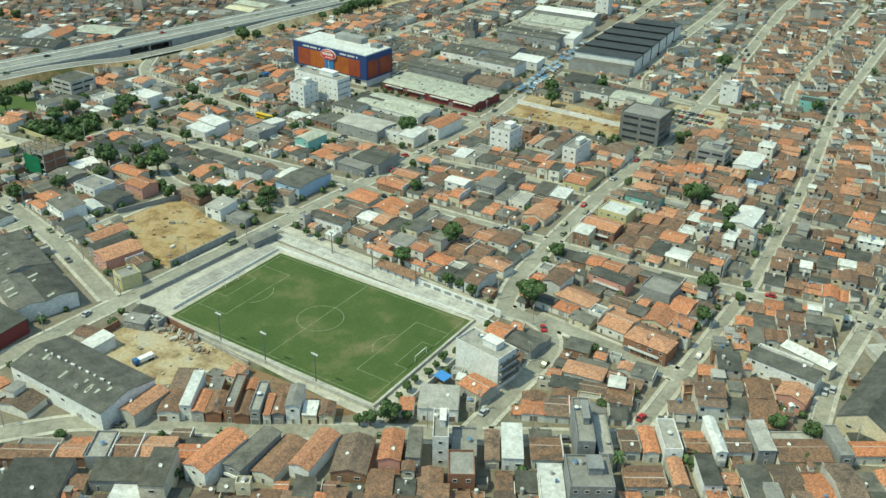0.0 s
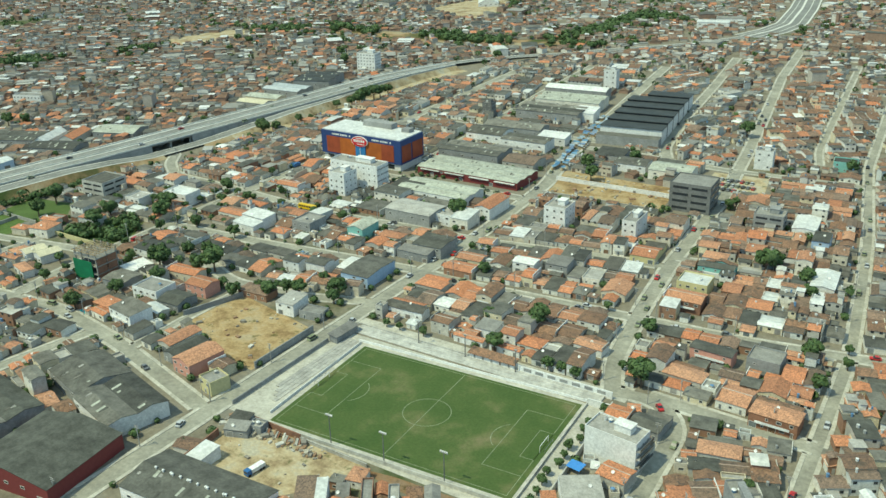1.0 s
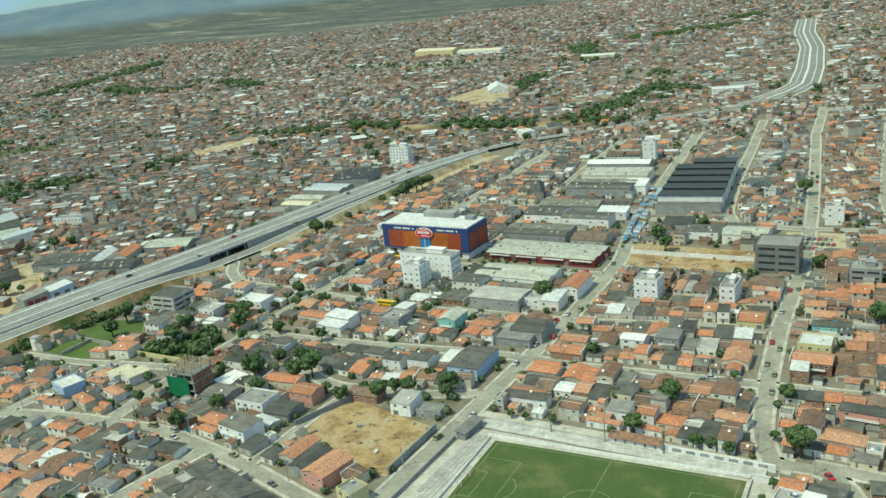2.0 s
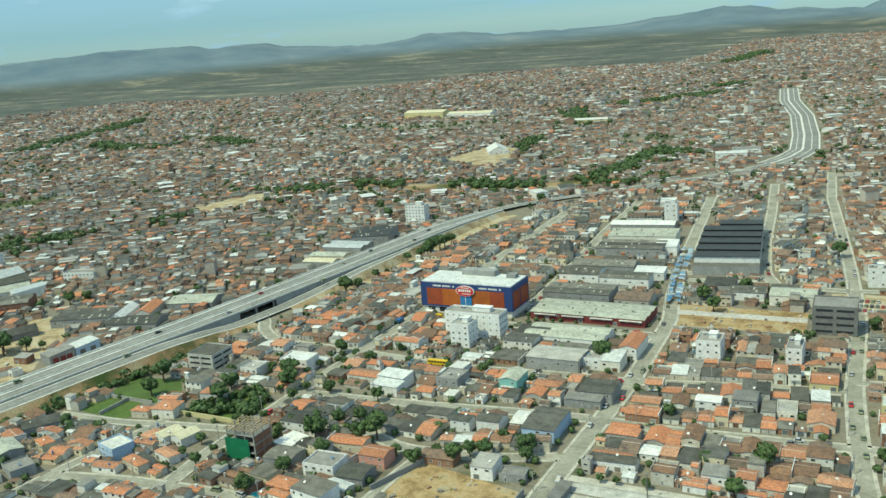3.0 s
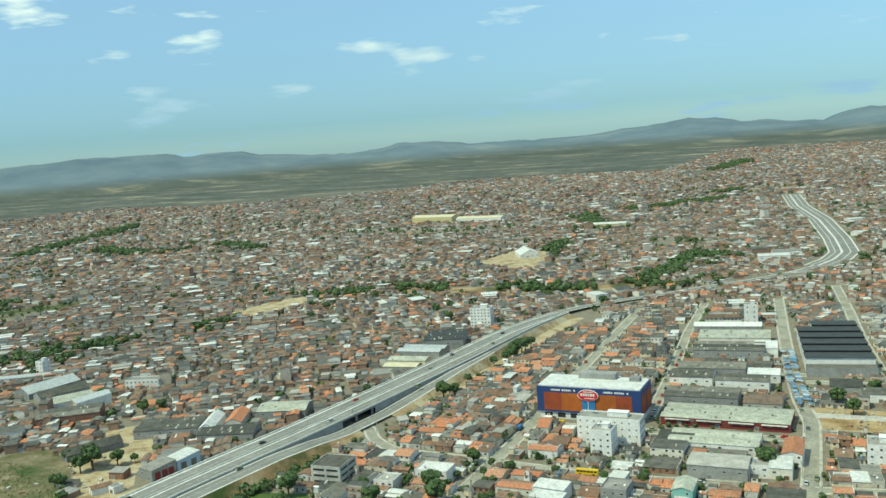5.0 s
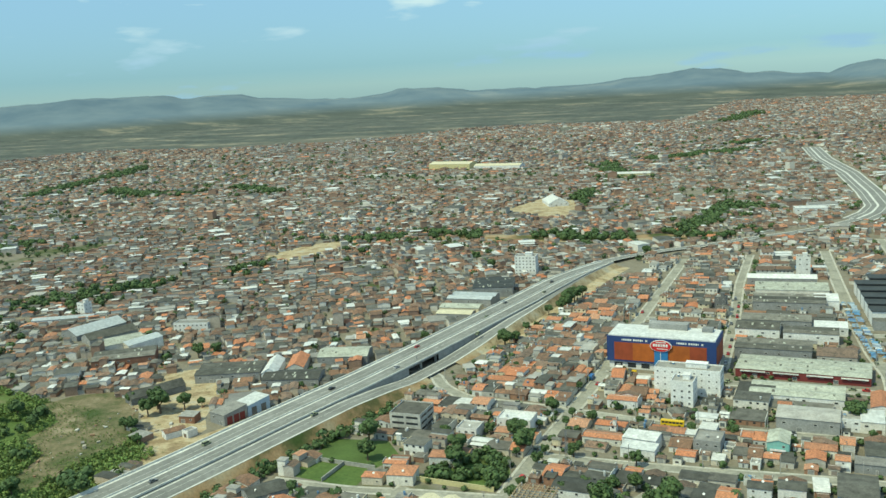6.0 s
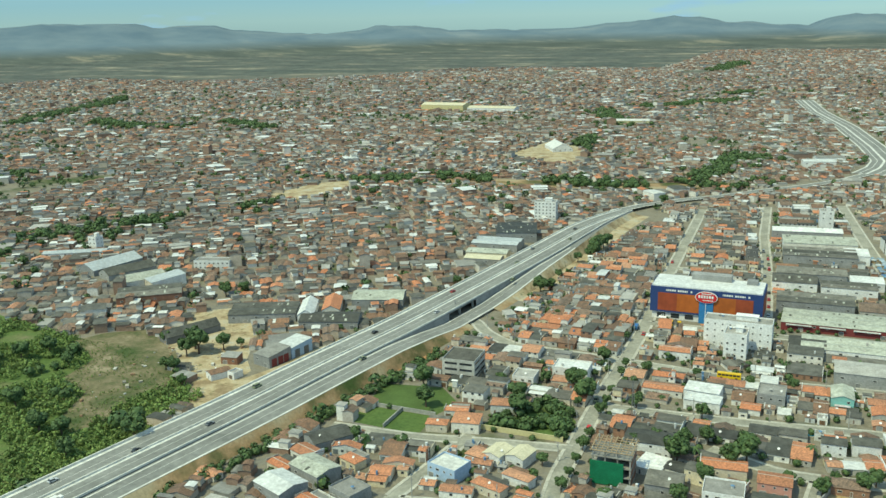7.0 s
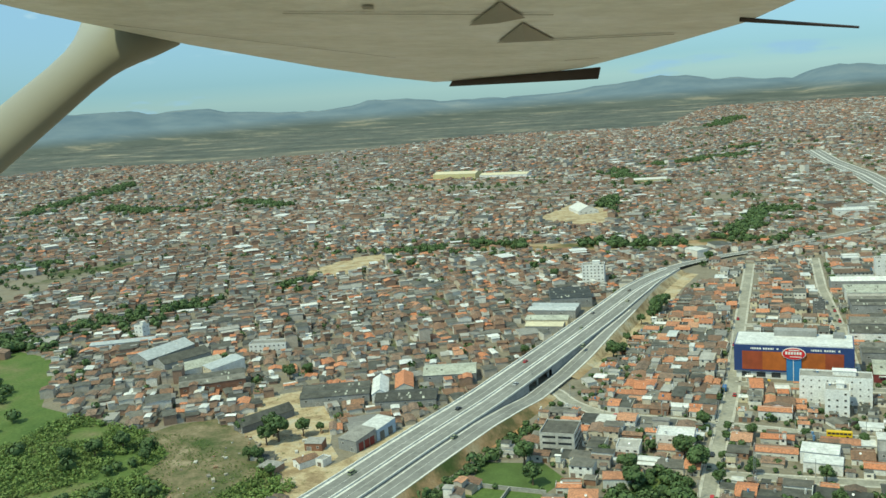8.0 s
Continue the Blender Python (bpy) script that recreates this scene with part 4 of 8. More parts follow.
def house(x, y, turn, w, d, h, roof="tile_old", style="gable_x", wall="wall", rise=None, name="house", label="", extras=True, seed=None, floors=None, fronts=(0,)):
    """One house or hall with its walls, roof, doors and windows. turn in degrees; its front looks to -y before it turns."""
    rng = random.Random(seed if seed is not None else int(abs(x) * 731 + abs(y) * 977 + w * 13))
    rise = rise if rise is not None else {"gable_x": d * 0.12, "gable_y": w * 0.15, "hip": min(w, d) * 0.15, "mono": 0.5}.get(style, 0)
    fl = floors or max(1, round(h / 2.5))
    words = label or f"{['single', 'two', 'three', 'four', 'five', 'six'][min(fl, 6) - 1]}-storey {WALL_WORDS[wall]} house with a {ROOF_WORDS[roof]}"
    g = thing(name, x, y, 0, radians(turn), words, "house" if name == "house" else name.replace("_", " "))
    full, move, split = d, Matrix.Identity(4), False
    if style in ("gable_x", "hip") and d > 6.2 and w > 3.6 and rng.random() < 0.7:
        # a lower back wing under a roof of its own
        split = True
        back = d * rng.uniform(0.3, 0.45)
        d, rise = d - back, rise * (d - back) / d
        move = Matrix.Translation((0, -back / 2, 0))
        bh, bw = max(1.6, h - rng.uniform(0.3, 0.9)), w * rng.uniform(0.75, 1.0)
        kind = rng.choice((("fibro", "mono"), ("tile_old", "gable_y"), ("slab", "flat"), ("tile_new", "gable_x"), ("tile_old", "gable_x")))
        br = {"mono": 0.3, "flat": 0.0, "gable_y": bw * 0.13}.get(kind[1], back * 0.14)
        wing_at = Matrix.Translation(((w - bw) / 2 * rng.choice((-1, 1)), full / 2 - back / 2, 0))
        part("back_wing", body_shape(bw, back, bh, kind[1], br).mesh("back_wing", wall), g, wing_at)
        part("wing_roof", roof_shape(bw, back, bh, kind[1], br).mesh("wing_roof", kind[0]), g, wing_at)
    part("wall", body_shape(w, d, h, style, rise).mesh("wall", wall), g, move)
    part("roof", roof_shape(w, d, h, style, rise).mesh("roof", roof), g, move)
    if style == "gable_x" and roof.startswith("tile"):
        cap = Shape()
        cap.slab([(-w / 2 - 0.2, -0.13, h + rise + 0.12), (w / 2 + 0.2, -0.13, h + rise + 0.12), (w / 2 + 0.2, 0.13, h + rise + 0.12), (-w / 2 - 0.2, 0.13, h + rise + 0.12)], 0.1)
        part("ridge_cap", cap.mesh("ridge_cap", "ridge"), g, move)
        if rng.random() < 0.6:
            e = Shape()
            for sx in (rng.choice((-1, 1)),):
                e.box(sx * (w / 2 + 0.02) - 0.09, sx * (w / 2 + 0.02) + 0.09, -d / 2 - 0.05, d / 2 + 0.05, h - 0.3, h + rise + 0.3)
            part("party_wall", e.mesh("party_wall", "wall_white" if rng.random() < 0.5 else "concrete"), g, move)
    d = full
    if not extras:
        return g
    fh = h / fl
    for side in {0, *(() if split else (2,)), *fronts}:
        # side 0 front, 1 the +x end, 2 back, 3 the -x end
        length, away = (w, d / 2) if side in (0, 2) else (d, w / 2)
        rot = Matrix.Rotation(side * math.pi / 2, 4, "Z")
        for k in range(fl):
            n = max(1, int(length / rng.uniform(2.2, 3.4)))
            for j in range(n):
                if rng.random() < 0.12:
                    continue
                px = (j + 0.5) / n * length - length / 2
                if k == 0 and side == 0 and j % 2 == 0:
                    me = DOORS[1] if rng.random() < 0.45 and length / n > 2.3 else DOORS[0]
                    part(me.name.split(".")[0], me, g, rot @ Matrix.Translation((px, -away - 0.01, 0.02)))
                else:
                    part("window", WINDOWS[rng.randrange(3)], g, rot @ Matrix.Translation((px, -away - 0.01, k * fh + fh * 0.36)))
    if rng.random() < 0.35:
        at = Matrix.Translation((rng.uniform(-0.35, 0.35) * w, rng.uniform(-0.3, 0.1) * full, h + (0.06 if style == "flat" else rise * 0.5)))
        part("satellite_dish", DISH, g, at @ Matrix.Rotation(0.7, 4, "X"))
    if style == "flat" and rng.random() < 0.75:
        part("water_tank", TANK, g, Matrix.Translation((rng.uniform(-0.3, 0.3) * w, rng.uniform(-0.3, 0.3) * d, h + 0.06)))
    if fl > 1 and style != "flat" and rng.random() < 0.5:
        b = Shape()
        bw = w * 0.7
        b.box(-bw / 2, bw / 2, -d / 2 - 0.8, -d / 2 - 0.01, fh - 0.1, fh + 0.02)
        b.box(-bw / 2, bw / 2, -d / 2 - 0.8, -d / 2 - 0.72, fh + 0.02, fh + 0.6)
        part("balcony", b.mesh("balcony", "wall_white"), g)
    return g


def H(x, y, w, d, h=2.6, roof="tile_new", style="gable_x", wall="wall", turn=0.0, **more):
    """A house that is known by its place; keeps its plot clear."""
    claim(x, y, radians(turn), w + 0.3, d + 0.3)
    return house(x, y, turn, w, d, h * 0.88, roof, style, wall, **more)


# ---- trees ----
def crown_mesh(seed, r, lobes, leaves, size):
    rng = random.Random(seed)
    s = Shape()
    for k in range(lobes):
        a = rng.uniform(0, math.tau)
        q = r * math.sqrt(rng.random()) * 0.7
        c = Vector((q * math.cos(a), q * math.sin(a), rng.uniform(-0.25, 0.55) * r))
        lr = r * rng.uniform(0.26, 0.46)
        for _ in range(leaves):
            n = Vector((rng.gauss(0, 1), rng.gauss(0, 1), rng.gauss(0.25, 1))).normalized()
            p = c + n * lr * rng.uniform(0.72, 1.05)
            u = n.orthogonal().normalized()
            u = Matrix.Rotation(rng.uniform(0, math.tau), 3, n) @ u
            v = n.cross(u)
            tilt = n * rng.uniform(-0.5, 0.5) * size
            z = size * rng.uniform(0.6, 1.2)
            s.face([p - u * z, p - v * z * 0.7 + tilt, p + u * z, p + v * z * 0.7 - tilt])
    return s.mesh("crown", "leaf")


def trunk_mesh(seed, height):
    rng = random.Random(seed)
    s = Shape()
    s.tube(0, 0, 0, height, 0.2, 0.11, 7)
    for k in range(4):
        a = k * 1.6 + rng.uniform(-0.4, 0.4)
        i = len(s.v)
        base, tip = Vector((0, 0, height * rng.uniform(0.6, 0.95))), Vector((math.cos(a) * 1.1, math.sin(a) * 1.1, height * 1.35))
        for c, rad in ((base, 0.09), (tip, 0.035)):
            s.v += [tuple(c + Vector((rad * math.cos(j * math.tau / 5), rad * math.sin(j * math.tau / 5), 0))) for j in range(5)]
        s.f += [(i + j, i + (j + 1) % 5, i + 5 + (j + 1) % 5, i + 5 + j) for j in range(5)]
        s.w += [0] * 5
    return s.mesh("trunk", "trunk")


CROWNS = [crown_mesh(k, 1.9, 22, 90, 0.27) for k in range(6)]
TRUNKS = [trunk_mesh(k, 1.7) for k in range(3)]


def tree(x, y, r=2.0, z=0.0, tall=1.0, label=""):
    k = int(abs(x * 7 + y * 3)) % 6
    if street_gap((x, y), LINES[-3:])[0] < -3.5:
        return None
    g = thing("tree", x, y, z, 0, label or ("broad dark green street tree with a dense crown" if r > 2.2 else "small dark green street tree"), "tree")
    f = r / 1.9
    part("trunk", TRUNKS[k % 3], g, Matrix.Diagonal((f, f, f * tall, 1)))
    part("crown", CROWNS[k], g, Matrix.Translation((0, 0, (1.7 * tall + 0.9) * f)) @ Matrix.Rotation(x, 4, "Z") @ Matrix.Diagonal((f, f, f * 0.92, 1)))
    return g


def scatter(name, label, points, radii, seed, quads=26, category="trees", mat="leaf", fine=1.0):
    """Far trees and bushes that nobody could count, one mesh of leaf clumps."""
    rng = np.random.default_rng(seed)
    pts, rad = np.asarray(points, float), np.asarray(radii, float)
    n = len(pts)
    d = rng.normal(size=(n, quads, 3))
    d /= np.linalg.norm(d, axis=2, keepdims=True)
    c = d * rng.uniform(0.45, 1.0, (n, quads, 1)) * np.array([1, 1, 0.75])
    u = np.cross(d, rng.normal(size=(n, quads, 3)))
    u /= np.linalg.norm(u, axis=2, keepdims=True)
    v = np.cross(d, u)
    size = rng.uniform(0.22, 0.42, (n, quads, 1)) * fine
    corner = np.stack([c - u * size, c - v * size * 0.8, c + u * size, c + v * size * 0.8], 2)
    base = np.concatenate([pts, (rad * 0.85)[:, None]], 1) if pts.shape[1] == 2 else pts
    allv = (corner * rad[:, None, None, None] + base[:, None, None, :]).reshape(-1, 3)
    allv[:, 2] = np.maximum(allv[:, 2], 0.02)
    faces = np.arange(len(allv)).reshape(-1, 4)
    me = mesh(name, allv.tolist(), faces.tolist(), [mat])
    return tagged(new(name, me), label, category, kind="stuff")


# ---- joined houses of the wider town ----
def town(name, label, rows, walls_of="wall"):
    """Rows: x, y, turn, width, depth, height, rise, roof kind. Gabled where it rises, one mesh for walls and roofs."""
    rows = np.asarray(rows, float)
    kinds = ["tile_new", "tile_old", "fibro", "white_roof", "slab"]
    c, s = np.cos(rows[:, 2]), np.sin(rows[:, 2])
    v, f, w = [], [], []

    def put(local, faces, which):
        """local: points of each house (n, k, 3)."""
        i = sum(len(a) for a in v)
        n, k, _ = local.shape
        out = local.copy()
        out[:, :, 0] = local[:, :, 0] * c[:, None] - local[:, :, 1] * s[:, None] + rows[:, 0:1]
        out[:, :, 1] = local[:, :, 0] * s[:, None] + local[:, :, 1] * c[:, None] + rows[:, 1:2]
        v.append(out.reshape(-1, 3))
        start = i + np.arange(n) * k
        for q in faces:
            f.extend((start[:, None] + np.array(q)[None]).tolist())
            w.extend(which.tolist() if hasattr(which, "tolist") else [which] * n)

    x, y, h, r = rows[:, 3] / 2, rows[:, 4] / 2, rows[:, 5], rows[:, 6]
    zero = np.zeros_like(x)

    def pts(*p):
        return np.stack([np.stack(q, 1) for q in p], 1)

    walls = pts((-x, -y, zero), (x, -y, zero), (x, y, zero), (-x, y, zero), (-x, -y, h), (x, -y, h), (x, y, h), (-x, y, h), (x, zero, h + r), (-x, zero, h + r))
    put(walls, [(0, 1, 5, 4), (2, 3, 7, 6), (1, 2, 6, 8, 5), (3, 0, 4, 9, 7)], 5)
    o = 0.25
    e, t = h - o * r / y + 0.06, h + r + 0.06
    roof = pts((-x - o, -y - o, e), (x + o, -y - o, e), (x + o, zero, t), (-x - o, zero, t), (x + o, y + o, e), (-x - o, y + o, e))
    put(roof, [(0, 1, 2, 3), (3, 2, 4, 5)], rows[:, 7].astype(int))
    me = mesh(name, np.concatenate(v).tolist(), f, kinds + [walls_of], w)
    return tagged(new(name, me), label, "houses", kind="stuff")


# ---- buildings known by their place ----
def building(x, y, w, d, h, floors, wall, roof="slab", turn=0.0, name="building", label="", cols=None, bands=False, sides=(0, 1, 2), top=True, win=None):
    """A block of several storeys: walls, parapet roof, rows of windows, roof room and tanks."""
    claim(x, y, radians(turn), w + 0.6, d + 0.6)
    rng = random.Random(int(abs(x * 13 + y * 7)))
    g = thing(name, x, y, 0, radians(turn), label, "building")
    part("wall", body_shape(w, d, h, "flat", 0).mesh("wall", wall), g)
    part("roof", roof_shape(w, d, h, "flat", 0).mesh("roof", roof), g)
    fh = h / floors
    for side in sides:
        length, away = (w, d / 2) if side in (0, 2) else (d, w / 2)
        rot = Matrix.Rotation(side * math.pi / 2, 4, "Z")
        for k in range(floors):
            if bands:
                s = Shape()
                for a, b in ((-0.42, -0.04), (0.04, 0.42)):
                    s.box(a * length, b * length, -0.06, 0.05, 0, fh * 0.34)
                part("window_band", s.mesh("window_band", "glass"), g, rot @ Matrix.Translation((0, -away - 0.01, k * fh + fh * 0.4)))
                continue
            n = cols or max(2, int(length / 2.4))
            for j in range(n):
                if rng.random() < 0.08:
                    continue
                me = WINDOWS[win if win is not None else (0 if side == 0 else 2)]
                part("window", me, g, rot @ Matrix.Translation(((j + 0.5) / n * length - length / 2, -away - 0.01, k * fh + fh * 0.42)))
    if top:
        s = Shape()
        a, b = w * 0.16, d * 0.2
        s.box(-a, a, -b, b, h + 0.06, h + 1.9)
        s.box(-a - 0.2, a + 0.2, -b - 0.2, b + 0.2, h + 1.9, h + 2.05)
        part("roof_room", s.mesh("roof_room", wall), g, Matrix.Translation((w * 0.12, d * 0.1, 0)))
        for k in range(2):
            part("water_tank", TANK, g, Matrix.Translation((-w * 0.3 + k * 1.3, d * 0.25, h + 0.06)))
    return g


def store():
    """The long blue and orange store with its oval sign."""
    x, y, w, d, h = -143.2, 170.6, 47.0, 19.0, 14.8
    claim(x, y, 0, w + 2, d + 2)
    g = thing("store_building", x, y, 0, 0, "large blue store clad in orange panels with a red oval sign", "store")
    s = Shape()
    s.box(-w / 2, w / 2, -d / 2, d / 2, 3.4, h, 0)
    s.box(-w / 2 + 0.8, w / 2 - 0.8, -d / 2 + 0.8, d / 2 - 0.8, 0, 3.4, 1)
    part("wall", s.mesh("wall", "blue_paint", "wall_white"), g)
    s = Shape()
    s.box(-w / 2 + 0.5, w / 2 - 0.5, -d / 2 + 0.5, d / 2 - 0.5, h + 0.004, h + 0.5)
    part("roof", s.mesh("roof", "white_roof"), g, label="pale sheet-metal roof")
    s = Shape()
    s.box(-8, 9, 4, 9, h + 0.5, h + 3.0)
    s.box(15.5, 20, 3, 7, h + 0.5, h + 2.2)
    part("roof_room", s.mesh("roof_room", "wall_grey"), g)
    edges = (-20.2, -12.0, -2.6, 3.4, 12.5, 19.6)
    for k, (a, b) in enumerate(((edges[0], edges[1]), (edges[1], edges[2]), (edges[3], edges[4]), (edges[4], edges[5]))):
        s = Shape()
        s.box(a, b, -d / 2 - 0.12, -d / 2 - 0.01, 4.2, h - 2.6)
        part("panel", s.mesh("panel", "orange_paint" if k in (1, 2) else "rust_paint"), g)
    for a, b in ((-8.5, -1.0), (0.0, 8.5)):
        s = Shape()
        s.box(w / 2 + 0.01, w / 2 + 0.12, a, b, 4.2, h - 2.6)
        part("panel", s.mesh("panel", "rust_paint"), g)
    s = Shape()
    s.box(-2.5, 3.3, -d / 2 - 0.5, -d / 2 - 0.01, 0, h - 3.0)
    part("entrance_tower", s.mesh("entrance_tower", "sky_paint"), g, label="lighter blue entrance panel")
    s = Shape()
    s.box(0.1, 0.35, -d / 2 - 0.6, -d / 2 - 0.5, 0, h - 3.6)
    part("trim", s.mesh("trim", "wall_white"), g)
    sign = None
    for r, dz, m, nm in ((1.0, 0.0, "wall_white", "sign"), (0.93, 0.1, "red_paint", "sign_face")):
        s = Shape()
        k = 36
        ring = [(0.4 + 4.7 * r * math.cos(a), 11.9 + 2.55 * r * math.sin(a)) for a in (j * math.tau / k for j in range(k))]
        y0, y1 = -d / 2 - 0.95 - dz, -d / 2 - 0.4
        i = len(s.v)
        s.v += [(a, y0, b) for a, b in ring] + [(a, y1, b) for a, b in ring]
        s.f.append(tuple(range(k)))
        s.f += [(k + j, k + (j + 1) % k, (j + 1) % k, j) for j in range(k)]
        s.w += [0] * (k + 1)
        ob = part(nm, s.mesh(nm, m), sign or g)
        sign = sign or ob
    s = Shape()
    for j, (a, b) in enumerate(((-3.2, -2.4), (-2.1, -1.3), (-1.0, -0.2), (0.1, 0.9), (1.2, 2.0), (2.3, 3.1))):
        s = Shape()
        s.box(0.3 + a, 0.3 + b, -d / 2 - 1.12, -d / 2 - 1.04, 11.6, 12.8)
        part("letter_bar", s.mesh("letter_bar", "wall_white"), sign)
    for a, b, c, e in ((-1.6, 2.6, 13.3, 13.7), (-1.2, 3.4, 10.5, 10.8)):
        s = Shape()
        s.box(a, b, -d / 2 - 1.12, -d / 2 - 1.04, c, e)
        part("letter_bar", s.mesh("letter_bar", "wall_white"), sign)
    for a, b in ((-16.8, -6.2), (7.0, 17.6)):
        x0 = a
        j = 0
        while x0 < b:
            wd = 0.75 if j % 5 else 0.35
            if j % 6 != 5:
                s = Shape()
                s.box(x0, x0 + wd, -d / 2 - 0.1, -d / 2 - 0.01, h - 1.75, h - 1.0)
                part("letter_bar", s.mesh("letter_bar", "wall_white"), g)
            x0 += wd + 0.22
            j += 1
    for j in range(7):
        s = Shape()
        a = -20.5 + j * 6.0
        s.box(a, a + 3.6, -d / 2 + 0.72, -d / 2 + 0.79, 0.7, 2.8)
        part("shop_window", s.mesh("shop_window", "glass"), g)


M["rust_paint"] = plain("rust_cladding", (0.25, 0.05, 0.02), 0.6, var=0.3, scale=0.2)
M["sky_paint"] = plain("mid_blue_cladding", (0.03, 0.16, 0.36), 0.55)
store()
building(-127.0, 139.0, 26, 8.5, 10.6, 4, "wall_white", label="white four-storey apartment block with small square windows", cols=9, win=2, top=True)
building(-126.5, 126.5, 8.5, 9, 9.8, 4, "wall_white", label="narrow unfinished white four-storey block with open ledges", cols=3)
building(12.0, 181.5, 16.5, 14, 11.5, 4, "wall_dark", turn=3, label="grey four-storey office block with dark window bands", bands=True, sides=(0, 1), top=False)
building(-219.3, 73.4, 12.6, 13.5, 7.0, 3, "pale_concrete", turn=4, roof="fibro", label="grey two-storey office with a dark roof beside the highway", bands=True, sides=(0, 1), top=False)
g = building(51.5, 5.5, 13.5, 7, 8.6, 3, "wall_white", turn=-6, label="white three-storey house with few windows beside the pitch", cols=3, sides=(1,))
for k in range(3):
    s = Shape()
    s.box(6.76, 7.9, -3.4, 3.4, 2.6 + k * 2.2, 2.75 + k * 2.2)
    part("balcony_slab", s.mesh("balcony_slab", "slab"), g)
    s = Shape()
    s.box(7.78, 7.9, -3.4, 3.4, 2.75 + k * 2.2, 3.4 + k * 2.2)
    part("balcony_rail", s.mesh("balcony_rail", "glass"), g)
building(-27.5, 138, 9, 10, 8.2, 3, "wall_white", turn=2, label="white three-storey house with a blank side wall", cols=3)
building(2.5, 141, 5.5, 13, 7.6, 3, "wall_white", turn=2, label="narrow white three-storey house with a roof terrace", cols=2)
building(45, 172, 11, 9, 6.8, 3, "wall_grey", turn=4, label="dark grey three-storey building with glazed bands", bands=True)
building(23.5, 247, 8, 7, 8.5, 3, "wall_white", turn=6, label="tall plain white building in the house rows", cols=2)
building(-269.0, 336.0, 14, 9, 12.6, 6, "wall_white", turn=8, label="white six-storey office block beside the highway", cols=6)
building(-502, 178, 6, 6, 7.5, 3, "wall_white", label="small white tower block far beyond the highway", cols=2)
building(-100.0, 362.0, 8, 7, 12, 4, "wall_white", turn=6, label="slim white tower block behind the market", cols=2)
building(-134.0, 268.0, 6, 5, 8, 3, "wall_dark", label="small dark building with pale stripes", cols=2)


def net_building():
    """The unfinished frame wrapped in green netting."""
    x, y, w, d, h = -147.8, 13.4, 11.5, 9.5, 10.5
    claim(x, y, 0, w + 1, d + 1)
    g = thing("unfinished_building", x, y, 0, radians(2), "unfinished concrete building wrapped in green safety netting", "building")
    for k in range(4):
        s = Shape()
        s.box(-w / 2, w / 2, -d / 2, d / 2, k * 2.9 + (0 if k else 0.02), k * 2.9 + 0.3)
        part("floor_slab", s.mesh("floor_slab", "slab"), g)
    for i in range(4):
        for j in range(3):
            s = Shape()
            cx, cy = -w / 2 + 0.4 + i * (w - 0.8) / 3, -d / 2 + 0.4 + j * (d - 0.8) / 2
            s.box(cx - 0.2, cx + 0.2, cy - 0.2, cy + 0.2, 0.3, h + 0.8)
            part("column", s.mesh("column", "slab"), g)
    s = Shape()
    s.box(-w / 2 - 0.25, w / 2 - 2.2, -d / 2 - 0.3, -d / 2 - 0.15, 0.4, 7.6)
    part("netting", s.mesh("netting", "green_net"), g, label="taut green netting")
    s = Shape()
    s.box(w / 2 - 0.5, w / 2 - 0.2, -d / 2 + 0.3, d / 2 - 0.3, 0.3, 8.6)
    s.box(-w / 2 + 0.3, w / 2 - 0.5, d / 2 - 0.6, d / 2 - 0.3, 0.3, 8.6)
    part("block_wall", s.mesh("block_wall", "wall_brick"), g)
    for k in range(7):
        s = Shape()
        s.box(-w / 2 - 0.6, w / 2 + 0.6, -d / 2 + k * d / 6 - 0.1, -d / 2 + k * d / 6 + 0.1, h, h + 0.2)
        part("formwork_beam", s.mesh("formwork_beam", "timber"), g)
    for k in range(9):
        s = Shape()
        s.box(-w / 2 + k * w / 8 - 0.1, -w / 2 + k * w / 8 + 0.1, -d / 2 - 0.6, d / 2 + 0.6, h + 0.2, h + 0.4)
        part("formwork_beam", s.mesh("formwork_beam", "timber"), g)


M["timber"] = speckled("raw_timber", [(0.36, 0.27, 0.17)], 0.75, 1.2, 0.8, 3.0)
net_building()


def market_shed():
    """Black roofed hall in six stepped bays."""
    g = thing("market_shed", -51, 296, 0, radians(8), "long market hall with six stepped black roofs", "market hall")
    claim(-51, 296, radians(8), 34, 98)
    w = 32.0
    for k in range(6):
        y0 = -40 + k * 14.4
        s = Shape()
        x0 = -w / 2 if k < 5 else -w / 2 + 8
        s.slab([(x0, y0, 7.9), (w / 2, y0, 7.9), (w / 2, y0 + 14.2, 7.0), (x0, y0 + 14.2, 7.0)], 0.3)
        part("roof_bay", s.mesh("roof_bay", "black_roof"), g)
        s = Shape()
        s.box(x0 + 0.3, w / 2 - 0.3, y0 + 0.5, y0 + 0.8, 0, 7.5, 1 if k else 0)
        s.box(x0 + 0.3, x0 + 0.6, y0 + 0.8, y0 + 13.6, 0, 6.6)
        s.box(w / 2 - 0.6, w / 2 - 0.3, y0 + 0.8, y0 + 13.6, 0, 6.6)
        part("wall", s.mesh("wall", "wall_white", "glass"), g)
    s = Shape()
    s.box(-w / 2 + 0.2, w / 2 - 0.2, -47, -40.1, 0, 4.6, 0, 1)
    part("front_block", s.mesh("front_block", "wall_grey", "fibro"), g, label="grey front wing with a sheet roof")


market_shed()


